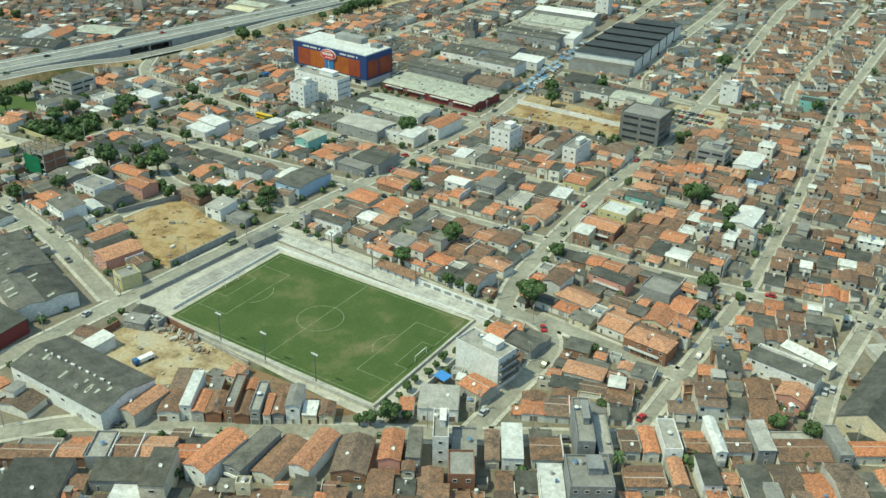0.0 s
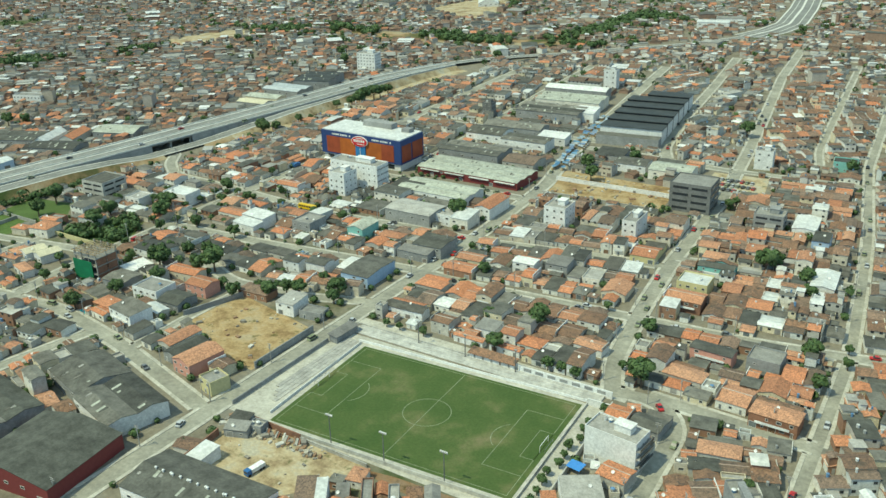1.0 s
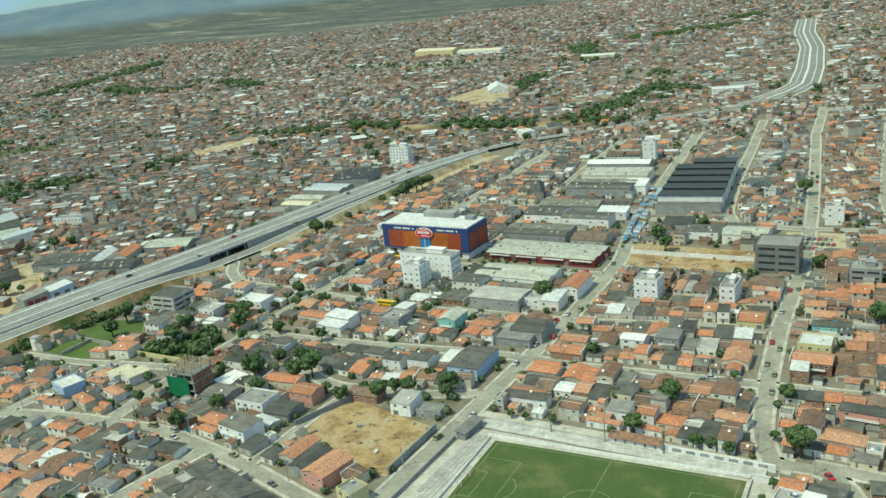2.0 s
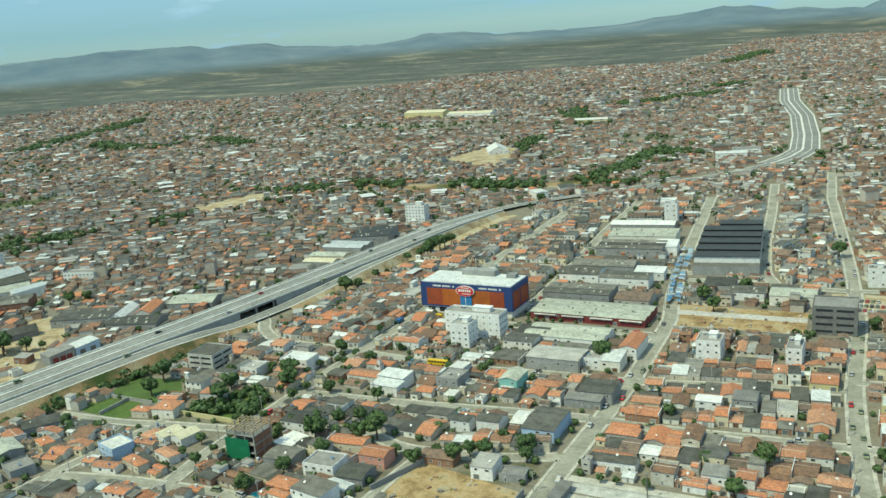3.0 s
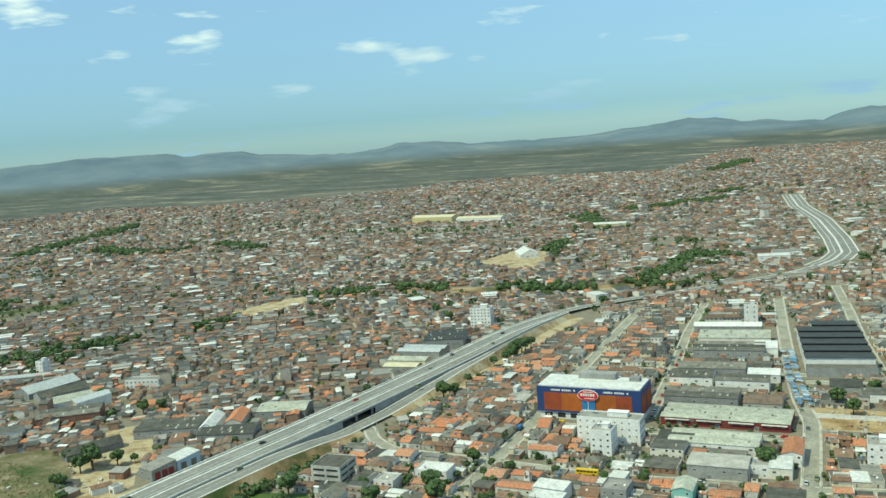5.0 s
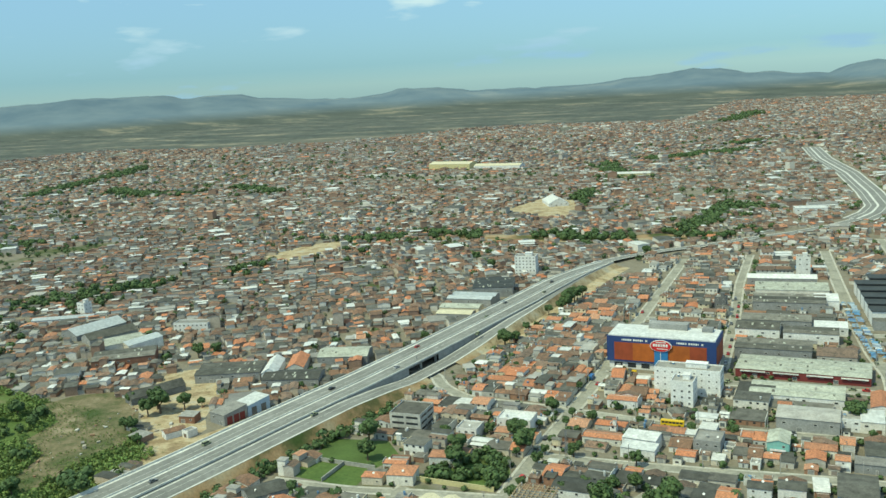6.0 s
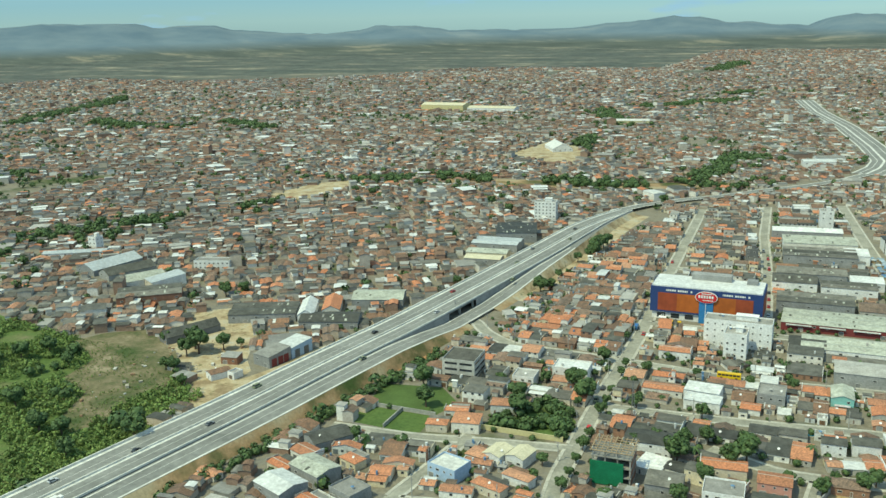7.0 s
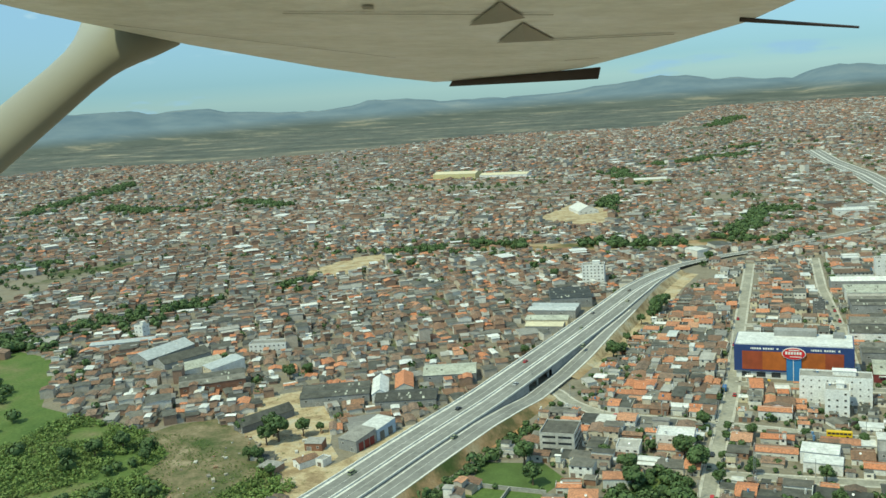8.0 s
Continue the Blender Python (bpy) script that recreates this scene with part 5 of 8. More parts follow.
def hall(x, y, w, d, h, roof="fibro", style="gable_x", wall="wall_grey", turn=0.0, rise=None, label="", bays=1):
    """A shed or warehouse, with one or more ridges side by side."""
    claim(x, y, radians(turn), w + 0.6, d + 0.6)
    g = thing("warehouse", x, y, 0, radians(turn), label or f"low {WALL_WORDS[wall]} warehouse with a {ROOF_WORDS[roof]}", "warehouse")
    for k in range(bays):
        dd = d / bays
        m = Matrix.Translation((0, -d / 2 + dd * (k + 0.5), 0))
        rr = rise if rise is not None else dd * 0.1
        part("wall", body_shape(w, dd, h, style, rr).mesh("wall", wall), g, m)
        part("roof", roof_shape(w, dd, h, style, rr, 0.2).mesh("roof", roof), g, m)
    if style == "gable_x" and roof in ("fibro", "skylight", "black_roof"):
        # replaced and bleached sheets on the slope that faces the street
        rng = random.Random(int(abs(x * 3 + y * 5)))
        dd = d / bays
        rr = rise if rise is not None else dd * 0.1
        for k in range(bays):
            for _ in range(int(w * dd / 40) + 1):
                a, c = rng.uniform(-0.46, 0.42) * w, rng.uniform(-0.47, -0.12) * dd
                e = min(c + rng.uniform(0.8, 2.6), -0.05 * dd)
                s = Shape()
                s.slab([(px, py - d / 2 + dd * (k + 0.5), h + rr * (1 + 2 * py / dd) + 0.14) for px, py in ((a, c), (a + rng.uniform(0.5, 1.1), c), (a + 0.8, e), (a, e))], 0.04)
                part("roof_sheet", s.mesh("roof_sheet", rng.choice(("skylight", "skylight", "slab", "fibro"))), g)
    n = max(2, int(w / 5))
    for j in range(n):
        if j % 3 == 1:
            part("garage_door", DOORS[1], g, Matrix.Translation(((j + 0.5) / n * w - w / 2, -d / 2 - 0.01, 0.02)))
        else:
            part("window", WINDOWS[1], g, Matrix.Translation(((j + 0.5) / n * w - w / 2, -d / 2 - 0.01, h * 0.55)))
    return g


# market hall with the maroon front, and the sheds behind it
g = hall(-86.4, 174.0, 52, 20, 3.6, "skylight", "gable_x", "maroon_paint", bays=3, rise=0.6, label="market hall with a maroon front and patched translucent roof")
for j in range(4):
    s = Shape()
    s.box(-24 + j * 13, -14 + j * 13, -11.0, -10.02, 2.7, 3.0)
    part("awning", s.mesh("awning", "white_roof"), g)
hall(-100.3, 196.0, 32, 16, 5.5, "fibro", "gable_x", "wall_grey", 2, label="dark grey shed behind the market hall", bays=2)
hall(-74.3, 197.0, 16, 14, 3.4, "tile_old", "gable_x", "wall", 2)
hall(-110.6, 228.0, 20, 15, 5, "fibro", "gable_x", "wall_white", 3)
hall(-86.6, 224.0, 24, 12, 5, "fibro", "gable_x", "wall_white", 3, bays=2)
hall(-78.7, 238.0, 15, 9, 4, "white_roof", "mono", "wall_white", 4)
hall(-103.8, 244.0, 32, 13, 5, "fibro", "gable_x", "wall_grey", 4)
hall(-101.2, 282.0, 36, 20, 5.5, "fibro", "gable_x", "wall_grey", 5, bays=3)
hall(-83.2, 287.0, 12, 12, 5, "white_roof", "mono", "wall_white", 6)
hall(-102.4, 310.0, 38, 20, 5.5, "skylight", "gable_x", "wall", 6, bays=2)
hall(-109.7, 334.0, 38, 12, 5.5, "white_roof", "gable_x", "wall_grey", 6, label="long pale warehouse with a light metal roof")
hall(-80.4, 115.0, 21, 13, 5, "slab", "gable_x", "wall_grey", 1, rise=0.6, label="long grey shed with a smooth metal roof")
hall(-86.3, 142.5, 34, 16, 3.8, "skylight", "gable_x", "wall_white", 1, bays=2, label="low white hall with an old sheet roof")
hall(-101.2, 140.2, 14, 11, 3.2, "fibro", "mono", "wall_grey", 1)
hall(-59.6, 119.0, 8, 10, 4.2, "white_roof", "mono", "wall", 2)
H(-56.8, 135.8, 7, 17, 5.6, "tile_new", "gable_y", "wall_white", 1)
H(-66.6, 117.8, 7, 8, 4.8, "slab", "flat", "wall_white", 2)
H(-55.5, 93, 12, 17, 5, "fibro", "gable_x", "wall_grey", 3, rise=0.5)
H(-58, 82, 13, 5, 3.6, "slab", "mono", "wall_grey", 2)
hall(-8.0, 214.0, 19, 13, 4.6, "skylight", "gable_x", "wall", 3, label="shed with a yellowish curved roof beside the sandy lot")
hall(-28.0, 217.0, 15, 11, 3.8, "fibro", "gable_x", "wall_white", 3)
hall(-42.0, 226.0, 14, 10, 3.6, "fibro", "mono", "wall_grey", 3)
hall(-273.0, 256.0, 27, 17, 4.6, "steel_roof", "gable_x", "wall_grey", 4, bays=2, label="pale warehouse with a light metal roof beside the highway")
hall(-270.0, 232.5, 23, 10, 4.6, "skylight", "gable_x", "wall", 6)
hall(-268.0, 220.5, 20, 9, 4.2, "sand_roof", "gable_x", "wall_grey", 6)
hall(-271.5, 285.0, 24, 28, 6.0, "black_roof", "gable_x", "wall_grey", 18, bays=3, label="large shed with a dark roof beside the highway")
for x, y, roof, wall, words, leaves in ((-294.6, 57.2, "slab", "wall_grey", "grey workshop with dark red doors beside the highway", (-3.2, 0.2, 3.2)), (-292.0, 69.0, "white_roof", "blue_wall", "pale blue-white workshop beside the highway", (-2.6, 2.4))):
    g = hall(x, y, 9, 11.6, 4.4, roof, "mono", wall, -13, label=words)
    for k in leaves:
        s = Shape()
        s.box(4.5, 4.58, k - 1.3, k + 1.3, 0.05, 3.3)
        part("workshop_door", s.mesh("workshop_door", "maroon_paint" if len(leaves) == 3 else "wall_dark"), g)
H(-309.5, 51.0, 7.0, 5.0, 3.4, "slab", "mono", "wall_brick", 10)
H(-305.0, 36.5, 5.0, 8.0, 3.0, "tile_old", "gable_y", "wall_white", -30)
H(-298.8, 38.5, 3.6, 4.6, 2.6, "slab", "flat", "wall_white", -12)
hall(-345.5, 70.5, 7, 25, 3.0, "fibro", "gable_y", "wall_dark", -24, label="long dark-roofed shed across the sandy yard")
hall(-330, 104, 30, 18, 4, "fibro", "gable_x", "wall_grey", 25, bays=2)
hall(-312, 112, 7, 22, 4, "white_roof", "gable_y", "wall_white", 25)
hall(-305, 122, 8, 20, 3.6, "tile_new", "gable_y", "wall", 25)
hall(-290, 140, 24, 16, 4, "skylight", "gable_x", "wall_grey", 20)
hall(-296, 105, 26, 14, 3.4, "fibro", "gable_x", "wall_grey", 20)
hall(-461, 146, 15, 32, 3.2, "steel_roof", "gable_y", "wall_grey", -10, label="pale factory shed far beyond the highway")
hall(-442, 139, 12, 27, 3.2, "fibro", "gable_y", "wall_grey", -22, label="grey-roofed factory shed far beyond the highway")
hall(-424, 129, 14, 22, 3.4, "skylight", "gable_y", "wall", -30, label="factory shed with a smooth grey roof")
hall(-409, 130, 11, 18, 3.8, "steel_roof", "mono", "wall", -30)
hall(-398, 106, 30, 18, 5, "fibro", "gable_x", "wall_brick", 38, bays=2, label="brick factory with dark roofs beyond the highway")
building(-405, 165, 20, 8, 4.8, 2, "wall_white", turn=18, label="long white two-storey building beyond the highway", cols=8, top=False)
hall(-500, 160, 36, 8, 3, "steel_roof", "gable_x", "wall_white", 30)
hall(-229, -18, 13, 9, 4.4, "skylight", "gable_x", "wall_grey", -20)
hall(-233, -30, 12, 10, 4.4, "white_roof", "gable_x", "wall_grey", -20)
hall(-354.0, 650.0, 20, 36, 3, "white_roof", "gable_y", "wall_white", 30, 5.0, label="sports hall with a bright white pitched roof")
hall(-622.0, 985.0, 66, 26, 9, "sand_roof", "gable_x", "yellow_wall", -2, label="long pale yellow school block in the distance")
hall(-548.0, 982.0, 70, 22, 6, "sand_roof", "gable_x", "wall_white", 0, label="low pale school wing in the distance")
hall(-112.0, 608.0, 26, 13, 5, "white_roof", "gable_x", "wall_white", 12, bays=2, label="white sheds beside the winding highway")
hall(-104.0, 632.0, 24, 12, 5, "slab", "gable_x", "wall_white", 12)
hall(-330.0, 866.0, 46, 16, 6, "white_roof", "gable_x", "yellow_wall", 10, label="long pale hall in the outer town")

# warehouses south-west of the pitch
g = hall(-21.5, -58.5, 33, 15.5, 5.2, "fibro", "gable_x", "wall_white", 3, rise=1.6, label="large white-walled warehouse with a dark grey roof and roof vents")
for k in range(14):
    s = Shape()
    s.tube(0, 0, -0.2, 0.45, 0.2, 0.2, 8)
    s.tube(0, 0, 0.45, 0.7, 0.36, 0.1, 8)
    part("roof_vent", s.mesh("roof_vent", "wall_white"), g, Matrix.Translation((-12 + k * 1.75 + 0.6 * (k % 3), -0.6 - 0.1 * (k % 2), 6.8)))
H(-33.6, -46.4, 5, 7.6, 3.2, "white_roof", "mono", "wall_white", 0, label="small white shed at the edge of the sandy yard")
H(-2.8, -55.2, 4.6, 10.6, 4.2, "tile_new", "gable_y", "wall", 6, rise=0.8)
H(-34.6, -33.0, 6.4, 3.6, 2.6, "slab", "mono", "wall_grey", 20)
H(-37.0, -29.2, 5.6, 3.4, 2.4, "fibro", "mono", "wall_grey", 12)
H(-31.2, -29.4, 4.0, 3.4, 2.2, "slab", "flat", "wall_grey", 8)
hall(-68, -42, 20, 17, 4.6, "fibro", "gable_x", "wall_white", -14, bays=2, label="grey-roofed workshop hall with a pale wall")
hall(-88, -36, 18, 16, 4, "fibro", "gable_x", "wall_grey", -14)
hall(-66, -66, 26, 24, 4.4, "fibro", "gable_y", "maroon_paint", 8, label="wide warehouse with a grey roof and a dark red wall")
hall(-98, -62, 26, 20, 4.2, "fibro", "gable_x", "wall_grey", -8, bays=2)

# round the dirt lot
H(-68.5, -14, 8, 12, 4.8, "tile_new", "gable_y", "pink_wall", -8)
H(-55.5, -20.5, 6, 6, 4.4, "slab", "flat", "yellow_wall", -14)
H(-60, -13, 5, 6, 3.2, "tile_old", "gable_x", "wall", -8)
H(-77, -11, 5.5, 12, 3.4, "fibro", "gable_y", "wall_grey", -6)
H(-84, -7, 5.5, 12, 3.0, "tile_new", "gable_y", "wall", -4)
H(-69, 27, 7, 8, 4.8, "slab", "mono", "wall_white", 4)
H(-60, 27, 8, 5, 2.6, "slab", "flat", "wall_grey", 8)
H(-86.5, 29.5, 12, 6, 2.8, "tile_old", "hip", "wall", 3)
H(-63, 60, 11, 17, 4.8, "fibro", "gable_x", "blue_wall", 2, rise=0.6)
H(-81, 57, 8, 9, 4.6, "fibro", "gable_x", "wall_white", 3)
H(-90, 54, 7, 8, 4.6, "fibro", "gable_x", "wall_white", 3)
H(-104.5, 22, 9, 7, 4.6, "tile_new", "gable_x", "pink_wall", 2)
H(-119, 28, 13, 6, 3.4, "tile_new", "gable_x", "wall", 6)
H(-109, -4.5, 12, 8, 5.4, "fibro", "mono", "wall_white", -8)
H(-122, -1, 9, 9, 3.0, "tile_new", "hip", "wall", -4)
H(-117, 12, 11, 9, 4.4, "slab", "flat", "wall_white", 3)
H(-105, 11, 9, 9, 3.0, "fibro", "gable_x", "wall_grey", 3)
H(-179.5, 82, 13, 9, 5.8, "white_roof", "flat", "wall_white", 3)
H(-179, 74, 11, 5.5, 3.2, "tile_new", "gable_x", "wall", 3)
H(-194, 71, 8, 8, 4.4, "slab", "flat", "wall_white", 3)
H(-132, 79, 12, 7, 5.0, "white_roof", "mono", "wall_white", -4)
H(-131, 71.5, 12, 5.5, 4.2, "white_roof", "mono", "wall_white", -4)
H(-110, 84, 9, 10, 5.4, "slab", "flat", "wall_grey", 0)
H(-88, 90, 7, 11, 5.6, "skylight", "gable_y", "teal_wall", 2)
H(-75, 93, 10, 9, 3.0, "tile_new", "hip", "wall", 2)
H(-76, 83, 6, 7, 3.0, "tile_new", "gable_y", "wall", 2)
H(-148, 118, 12, 9, 4.0, "tile_new", "gable_x", "wall_white", 2)
H(-146, 92, 11, 7, 3.2, "tile_new", "hip", "wall", 1)
H(-146, 81, 14, 8, 3.0, "tile_new", "gable_x", "wall", 1)
H(-193, 46, 9, 6, 3.8, "tile_new", "hip", "wall", 12)
H(-200, 29, 9, 8, 4.2, "tile_new", "hip", "wall", 12)
H(-207, 38, 8, 7, 3.2, "tile_new", "gable_x", "wall", 12)
H(-209, 26, 7, 7, 3.2, "tile_new", "hip", "wall", 12)
H(-176, 13, 6, 8, 3.8, "sand_roof", "gable_y", "wall_white", -12)
H(-183, 12, 6, 8, 3.8, "sand_roof", "gable_y", "wall_white", -12)
H(-172, 2, 9, 7, 3.2, "tile_new", "hip", "wall_white", -15)
H(-178, -6, 10, 7, 3.2, "tile_new", "hip", "wall", -15)
H(-193, -2, 10, 8, 4.6, "white_roof", "flat", "blue_wall", -15)
H(-188, 10, 7, 6, 3.0, "tile_new", "hip", "wall", -10)
H(-142, 35, 14, 9, 5.0, "fibro", "gable_x", "wall_white", 2, rise=0.6)
H(-133, 12, 10, 9, 4.0, "fibro", "gable_x", "wall_grey", 2, rise=0.6)
H(-237, 3, 9, 13, 3.8, "fibro", "gable_y", "wall_grey", -35)
H(-238, -8, 9, 6, 3.2, "tile_new", "gable_x", "wall", -20)
H(-240, -17, 9, 7, 3.2, "tile_new", "gable_x", "wall", -20)
H(-222, -6, 7, 7, 3.0, "tile_new", "hip", "wall", -20)
H(-214, -24, 9, 8, 3.6, "slab", "flat", "wall_grey", -20)
H(-220, -32, 10, 7, 3.0, "tile_new", "gable_x", "wall", -20)

# east and north-east of the pitch
H(80.5, 40.5, 12, 10, 4.8, "tile_new", "hip", "wall_brick", -2)
H(69, 44, 8, 9, 3.0, "tile_new", "gable_x", "wall", -2)
H(72, 20, 10, 8, 2.8, "tile_new", "hip", "wall", 12)
H(54, 50, 11, 9, 3.0, "tile_new", "hip", "wall", -4)
H(57, 63, 12, 5, 4.6, "fibro", "gable_x", "pink_wall", -3, rise=0.4)
H(71, 66, 9, 8, 4.6, "slab", "flat", "wall_grey", 0)
H(55, -3, 7, 6, 3.6, "tile_new", "gable_x", "wall", -6)
H(51.0, -13.2, 9.4, 8.6, 4.2, "slab", "mono", "wall_white", 32, rise=0.3)
H(45.6, -18.6, 3.6, 4.0, 2.8, "tile_new", "mono", "wall", 32)
H(46, 21, 6, 6, 3.0, "tile_new", "gable_x", "wall", 0)
H(54, 22, 8, 9, 3.0, "fibro", "gable_x", "wall_grey", -4)
H(112, 49.5, 17, 8, 5.2, "fibro", "gable_x", "wall_white", -4, rise=0.5)
H(115, 57.5, 14, 3, 3.8, "white_roof", "mono", "wall", -14)
H(117, 40, 7, 6, 3.6, "tile_new", "gable_y", "pink_wall", 0)
H(74, 128, 7.5, 15, 3.8, "white_roof", "gable_y", "wall_white", 4, rise=0.6)
H(57.5, 177, 8.5, 15, 3.8, "white_roof", "gable_y", "wall_white", 4, rise=0.6)
H(66, 162, 6, 9, 5, "fibro", "mono", "blue_wall", 4)
H(40.5, 121, 12, 7, 4.6, "fibro", "gable_x", "teal_wall", 4)
H(38, 127, 8, 6, 5.2, "tile_new", "hip", "wall", 4)
H(38, 105, 10, 9, 4.8, "white_roof", "flat", "yellow_wall", 2)
H(39, 92, 12, 8, 4.6, "tile_new", "gable_x", "wall_brick", 2)
H(56, 261, 10, 8, 4.8, "fibro", "flat", "teal_wall", 6)
hall(135, 52, 12, 34, 4.4, "fibro", "gable_y", "wall", -4, label="long grey-roofed hall with a ribbed pale wall")
H(-18, 93, 8, 8, 4.6, "white_roof", "gable_x", "wall_white", 4, rise=0.6)
H(-7, 96, 8, 7, 5.0, "slab", "mono", "wall_grey", 4)
H(-36, 78.5, 11, 7, 3.2, "tile_new", "gable_x", "wall", 2)
H(-38, 64, 10, 9, 3.0, "tile_new", "hip", "wall", 2)
H(-38, 88, 10, 6, 3.0, "tile_new", "gable_x", "wall", 3)
H(-35, 44, 14, 7, 3.6, "fibro", "gable_x", "wall_white", 3)
H(-6, 45, 7, 6, 3.4, "slab", "mono", "wall_white", 3)
H(4, 37.5, 10, 2.4, 2.6, "tile_new", "gable_x", "wall_white", -1)
H(-8, 37, 10, 2.4, 2.6, "tile_new", "gable_x", "wall_white", -1)
H(25, 52, 9, 7, 2.8, "tile_new", "gable_x", "wall_white", -3)
H(17, 90, 8, 10, 3.0, "tile_new", "gable_y", "wall", 4)
H(14, 126, 9, 16, 3.0, "tile_new", "gable_x", "yellow_wall", 4)

# along the slanting street south of the pitch; x and y are the front's middle
def front_house(x, y, w, d, h, roof, style, wall="wall", turn=34, back=0.0):
    """A deep narrow house that runs back from its street front."""
    a = radians(turn)
    k = d / 2 + back
    H(x - math.sin(a) * k, y + math.cos(a) * k, w, d, h, roof, style, wall, turn, rise=0.6)


for x, y, w, d, h, roof, style, wall in ((4.2, -54.2, 5.0, 8.0, 3.2, "tile_old", "gable_y", "wall"), (7.0, -51.4, 2.6, 12.5, 5.0, "white_roof", "mono", "wall_white"),
                                         (9.6, -50.2, 2.8, 8.0, 3.4, "tile_new", "gable_y", "wall"), (12.6, -48.2, 3.6, 8.0, 3.2, "tile_old", "gable_y", "wall_brick"),
                                         (15.6, -46.0, 2.6, 13.0, 4.6, "slab", "flat", "wall"), (18.2, -44.6, 3.2, 8.5, 3.0, "tile_old", "gable_y", "wall_brick"),
                                         (20.8, -43.0, 2.4, 11.0, 4.4, "slab", "flat", "wall_grey"), (22.9, -41.4, 1.7, 7.0, 3.4, "tile_new", "mono", "wall"),
                                         (24.9, -39.7, 2.7, 7.0, 3.4, "tile_old", "gable_y", "wall_grey"), (27.5, -37.6, 3.2, 8.0, 5.8, "slab", "gable_y", "wall_white"),
                                         (30.6, -35.5, 3.4, 4.4, 3.2, "white_roof", "mono", "wall"), (33.6, -33.2, 3.2, 5.0, 3.0, "tile_old", "gable_y", "wall")):
    front_house(x, y, w, d, h, roof, style, wall)
front_house(4.2, -54.2, 5.0, 8.5, 2.8, "tile_old", "mono", "wall_brick", back=8.2)
front_house(11.0, -49.4, 3.2, 5.0, 2.6, "slab", "mono", "wall_brick", back=8.6)
front_house(18.4, -44.6, 2.6, 4.0, 3.6, "tile_new", "gable_y", "wall_brick", back=9.0)
front_house(24.4, -40.2, 3.8, 4.0, 2.4, "tile_old", "mono", "wall_brick", back=7.4)

# south of the slanting street, from west to east
H(-9.7, -79.7, 11.7, 7.0, 3.0, "tile_old", "gable_x", "wall", 35)
H(-2.2, -73.7, 5.7, 6.9, 3.2, "tile_new", "gable_x", "wall", 36)
H(2.4, -70.4, 4.5, 8.6, 3.6, "slab", "flat", "wall_grey", 36)
H(7.1, -67.4, 5.3, 7.5, 3.0, "tile_old", "gable_x", "wall", 36)
H(12.4, -63.5, 7.0, 7.8, 3.0, "tile_new", "gable_x", "wall", 36)
H(18.2, -59.4, 6.8, 7.8, 3.0, "tile_new", "gable_x", "wall", 36)
H(12.0, -72.8, 11.2, 6.5, 3.4, "fibro", "mono", "wall_grey", 36)
H(0.5, -85.2, 13.1, 11.9, 3.4, "fibro", "mono", "wall_grey", 36)
H(24.8, -57.7, 5.9, 13.5, 5.4, "tile_new", "gable_y", "wall_white", 6, rise=1.0)
H(29.8, -52.0, 4.5, 14.0, 4.6, "fibro", "gable_y", "wall_grey", 8, rise=0.5)
H(35.0, -49.2, 5.3, 13.0, 3.0, "tile_old", "gable_y", "wall", 12)
H(40.2, -43.8, 4.9, 13.0, 4.0, "tile_new", "gable_y", "wall_white", 12, rise=0.8)
H(47.4, -39.4, 7.6, 11.9, 3.0, "tile_old", "gable_y", "wall", 30)
H(52.8, -33.0, 4.7, 9.7, 4.2, "tile_new", "gable_y", "pink_wall", 32)
H(56.6, -29.8, 3.2, 9.3, 4.6, "fibro", "mono", "wall_grey", 33)
building(60.2, -25.0, 3.4, 9.7, 7.8, 3, "wall_white", turn=35, label="narrow white three-storey house", cols=1)
H(65.2, -23.2, 5.5, 9.7, 4.4, "slab", "flat", "wall_grey", 34)
H(69.6, -18.8, 3.0, 9.9, 3.0, "tile_old", "gable_y", "wall", 34)
H(73.0, -16.0, 4.7, 11.0, 4.0, "white_roof", "mono", "wall_white", 34, rise=0.5)
H(78.8, -11.4, 6.8, 10.2, 3.0, "tile_old", "gable_x", "wall", 35)
building(84.4, -5.4, 3.8, 15.1, 8.0, 3, "wall_grey", turn=34, label="long narrow grey three-storey house", cols=1)
H(88.4, -3.6, 3.2, 14.0, 5.6, "slab", "flat", "wall_grey", 35)
H(92.8, 1.2, 3.8, 8.2, 3.0, "tile_old", "gable_x", "wall", 35)
H(96.4, 3.4, 3.4, 8.6, 3.2, "tile_new", "gable_y", "wall", 35)
H(100.0, 6.0, 4.0, 10.4, 4.8, "slab", "flat", "wall_white", 35)
H(104.4, 9.6, 5.1, 7.8, 3.0, "tile_old", "gable_x", "wall", 36)
H(108.0, 12.4, 2.3, 11.9, 4.8, "white_roof", "gable_y", "wall_white", 36, rise=0.4)
H(111.8, 15.0, 5.5, 7.6, 3.0, "tile_old", "gable_x", "wall", 36)
H(116.4, 18.0, 4.0, 9.5, 4.8, "slab", "mono", "wall_grey", 36)
H(123.6, 21.8, 11.4, 10.4, 3.0, "tile_old", "gable_x", "wall", 37)
H(130.6, 26.4, 3.0, 10.2, 4.8, "slab", "flat", "wall_grey", 37)
H(135.8, 31.8, 8.3, 8.0, 3.0, "tile_new", "gable_x", "wall", 37)
building(92.6, -17.6, 9.1, 9.7, 6.4, 3, "wall_grey", turn=36, label="grey three-storey house with many small windows", cols=4)
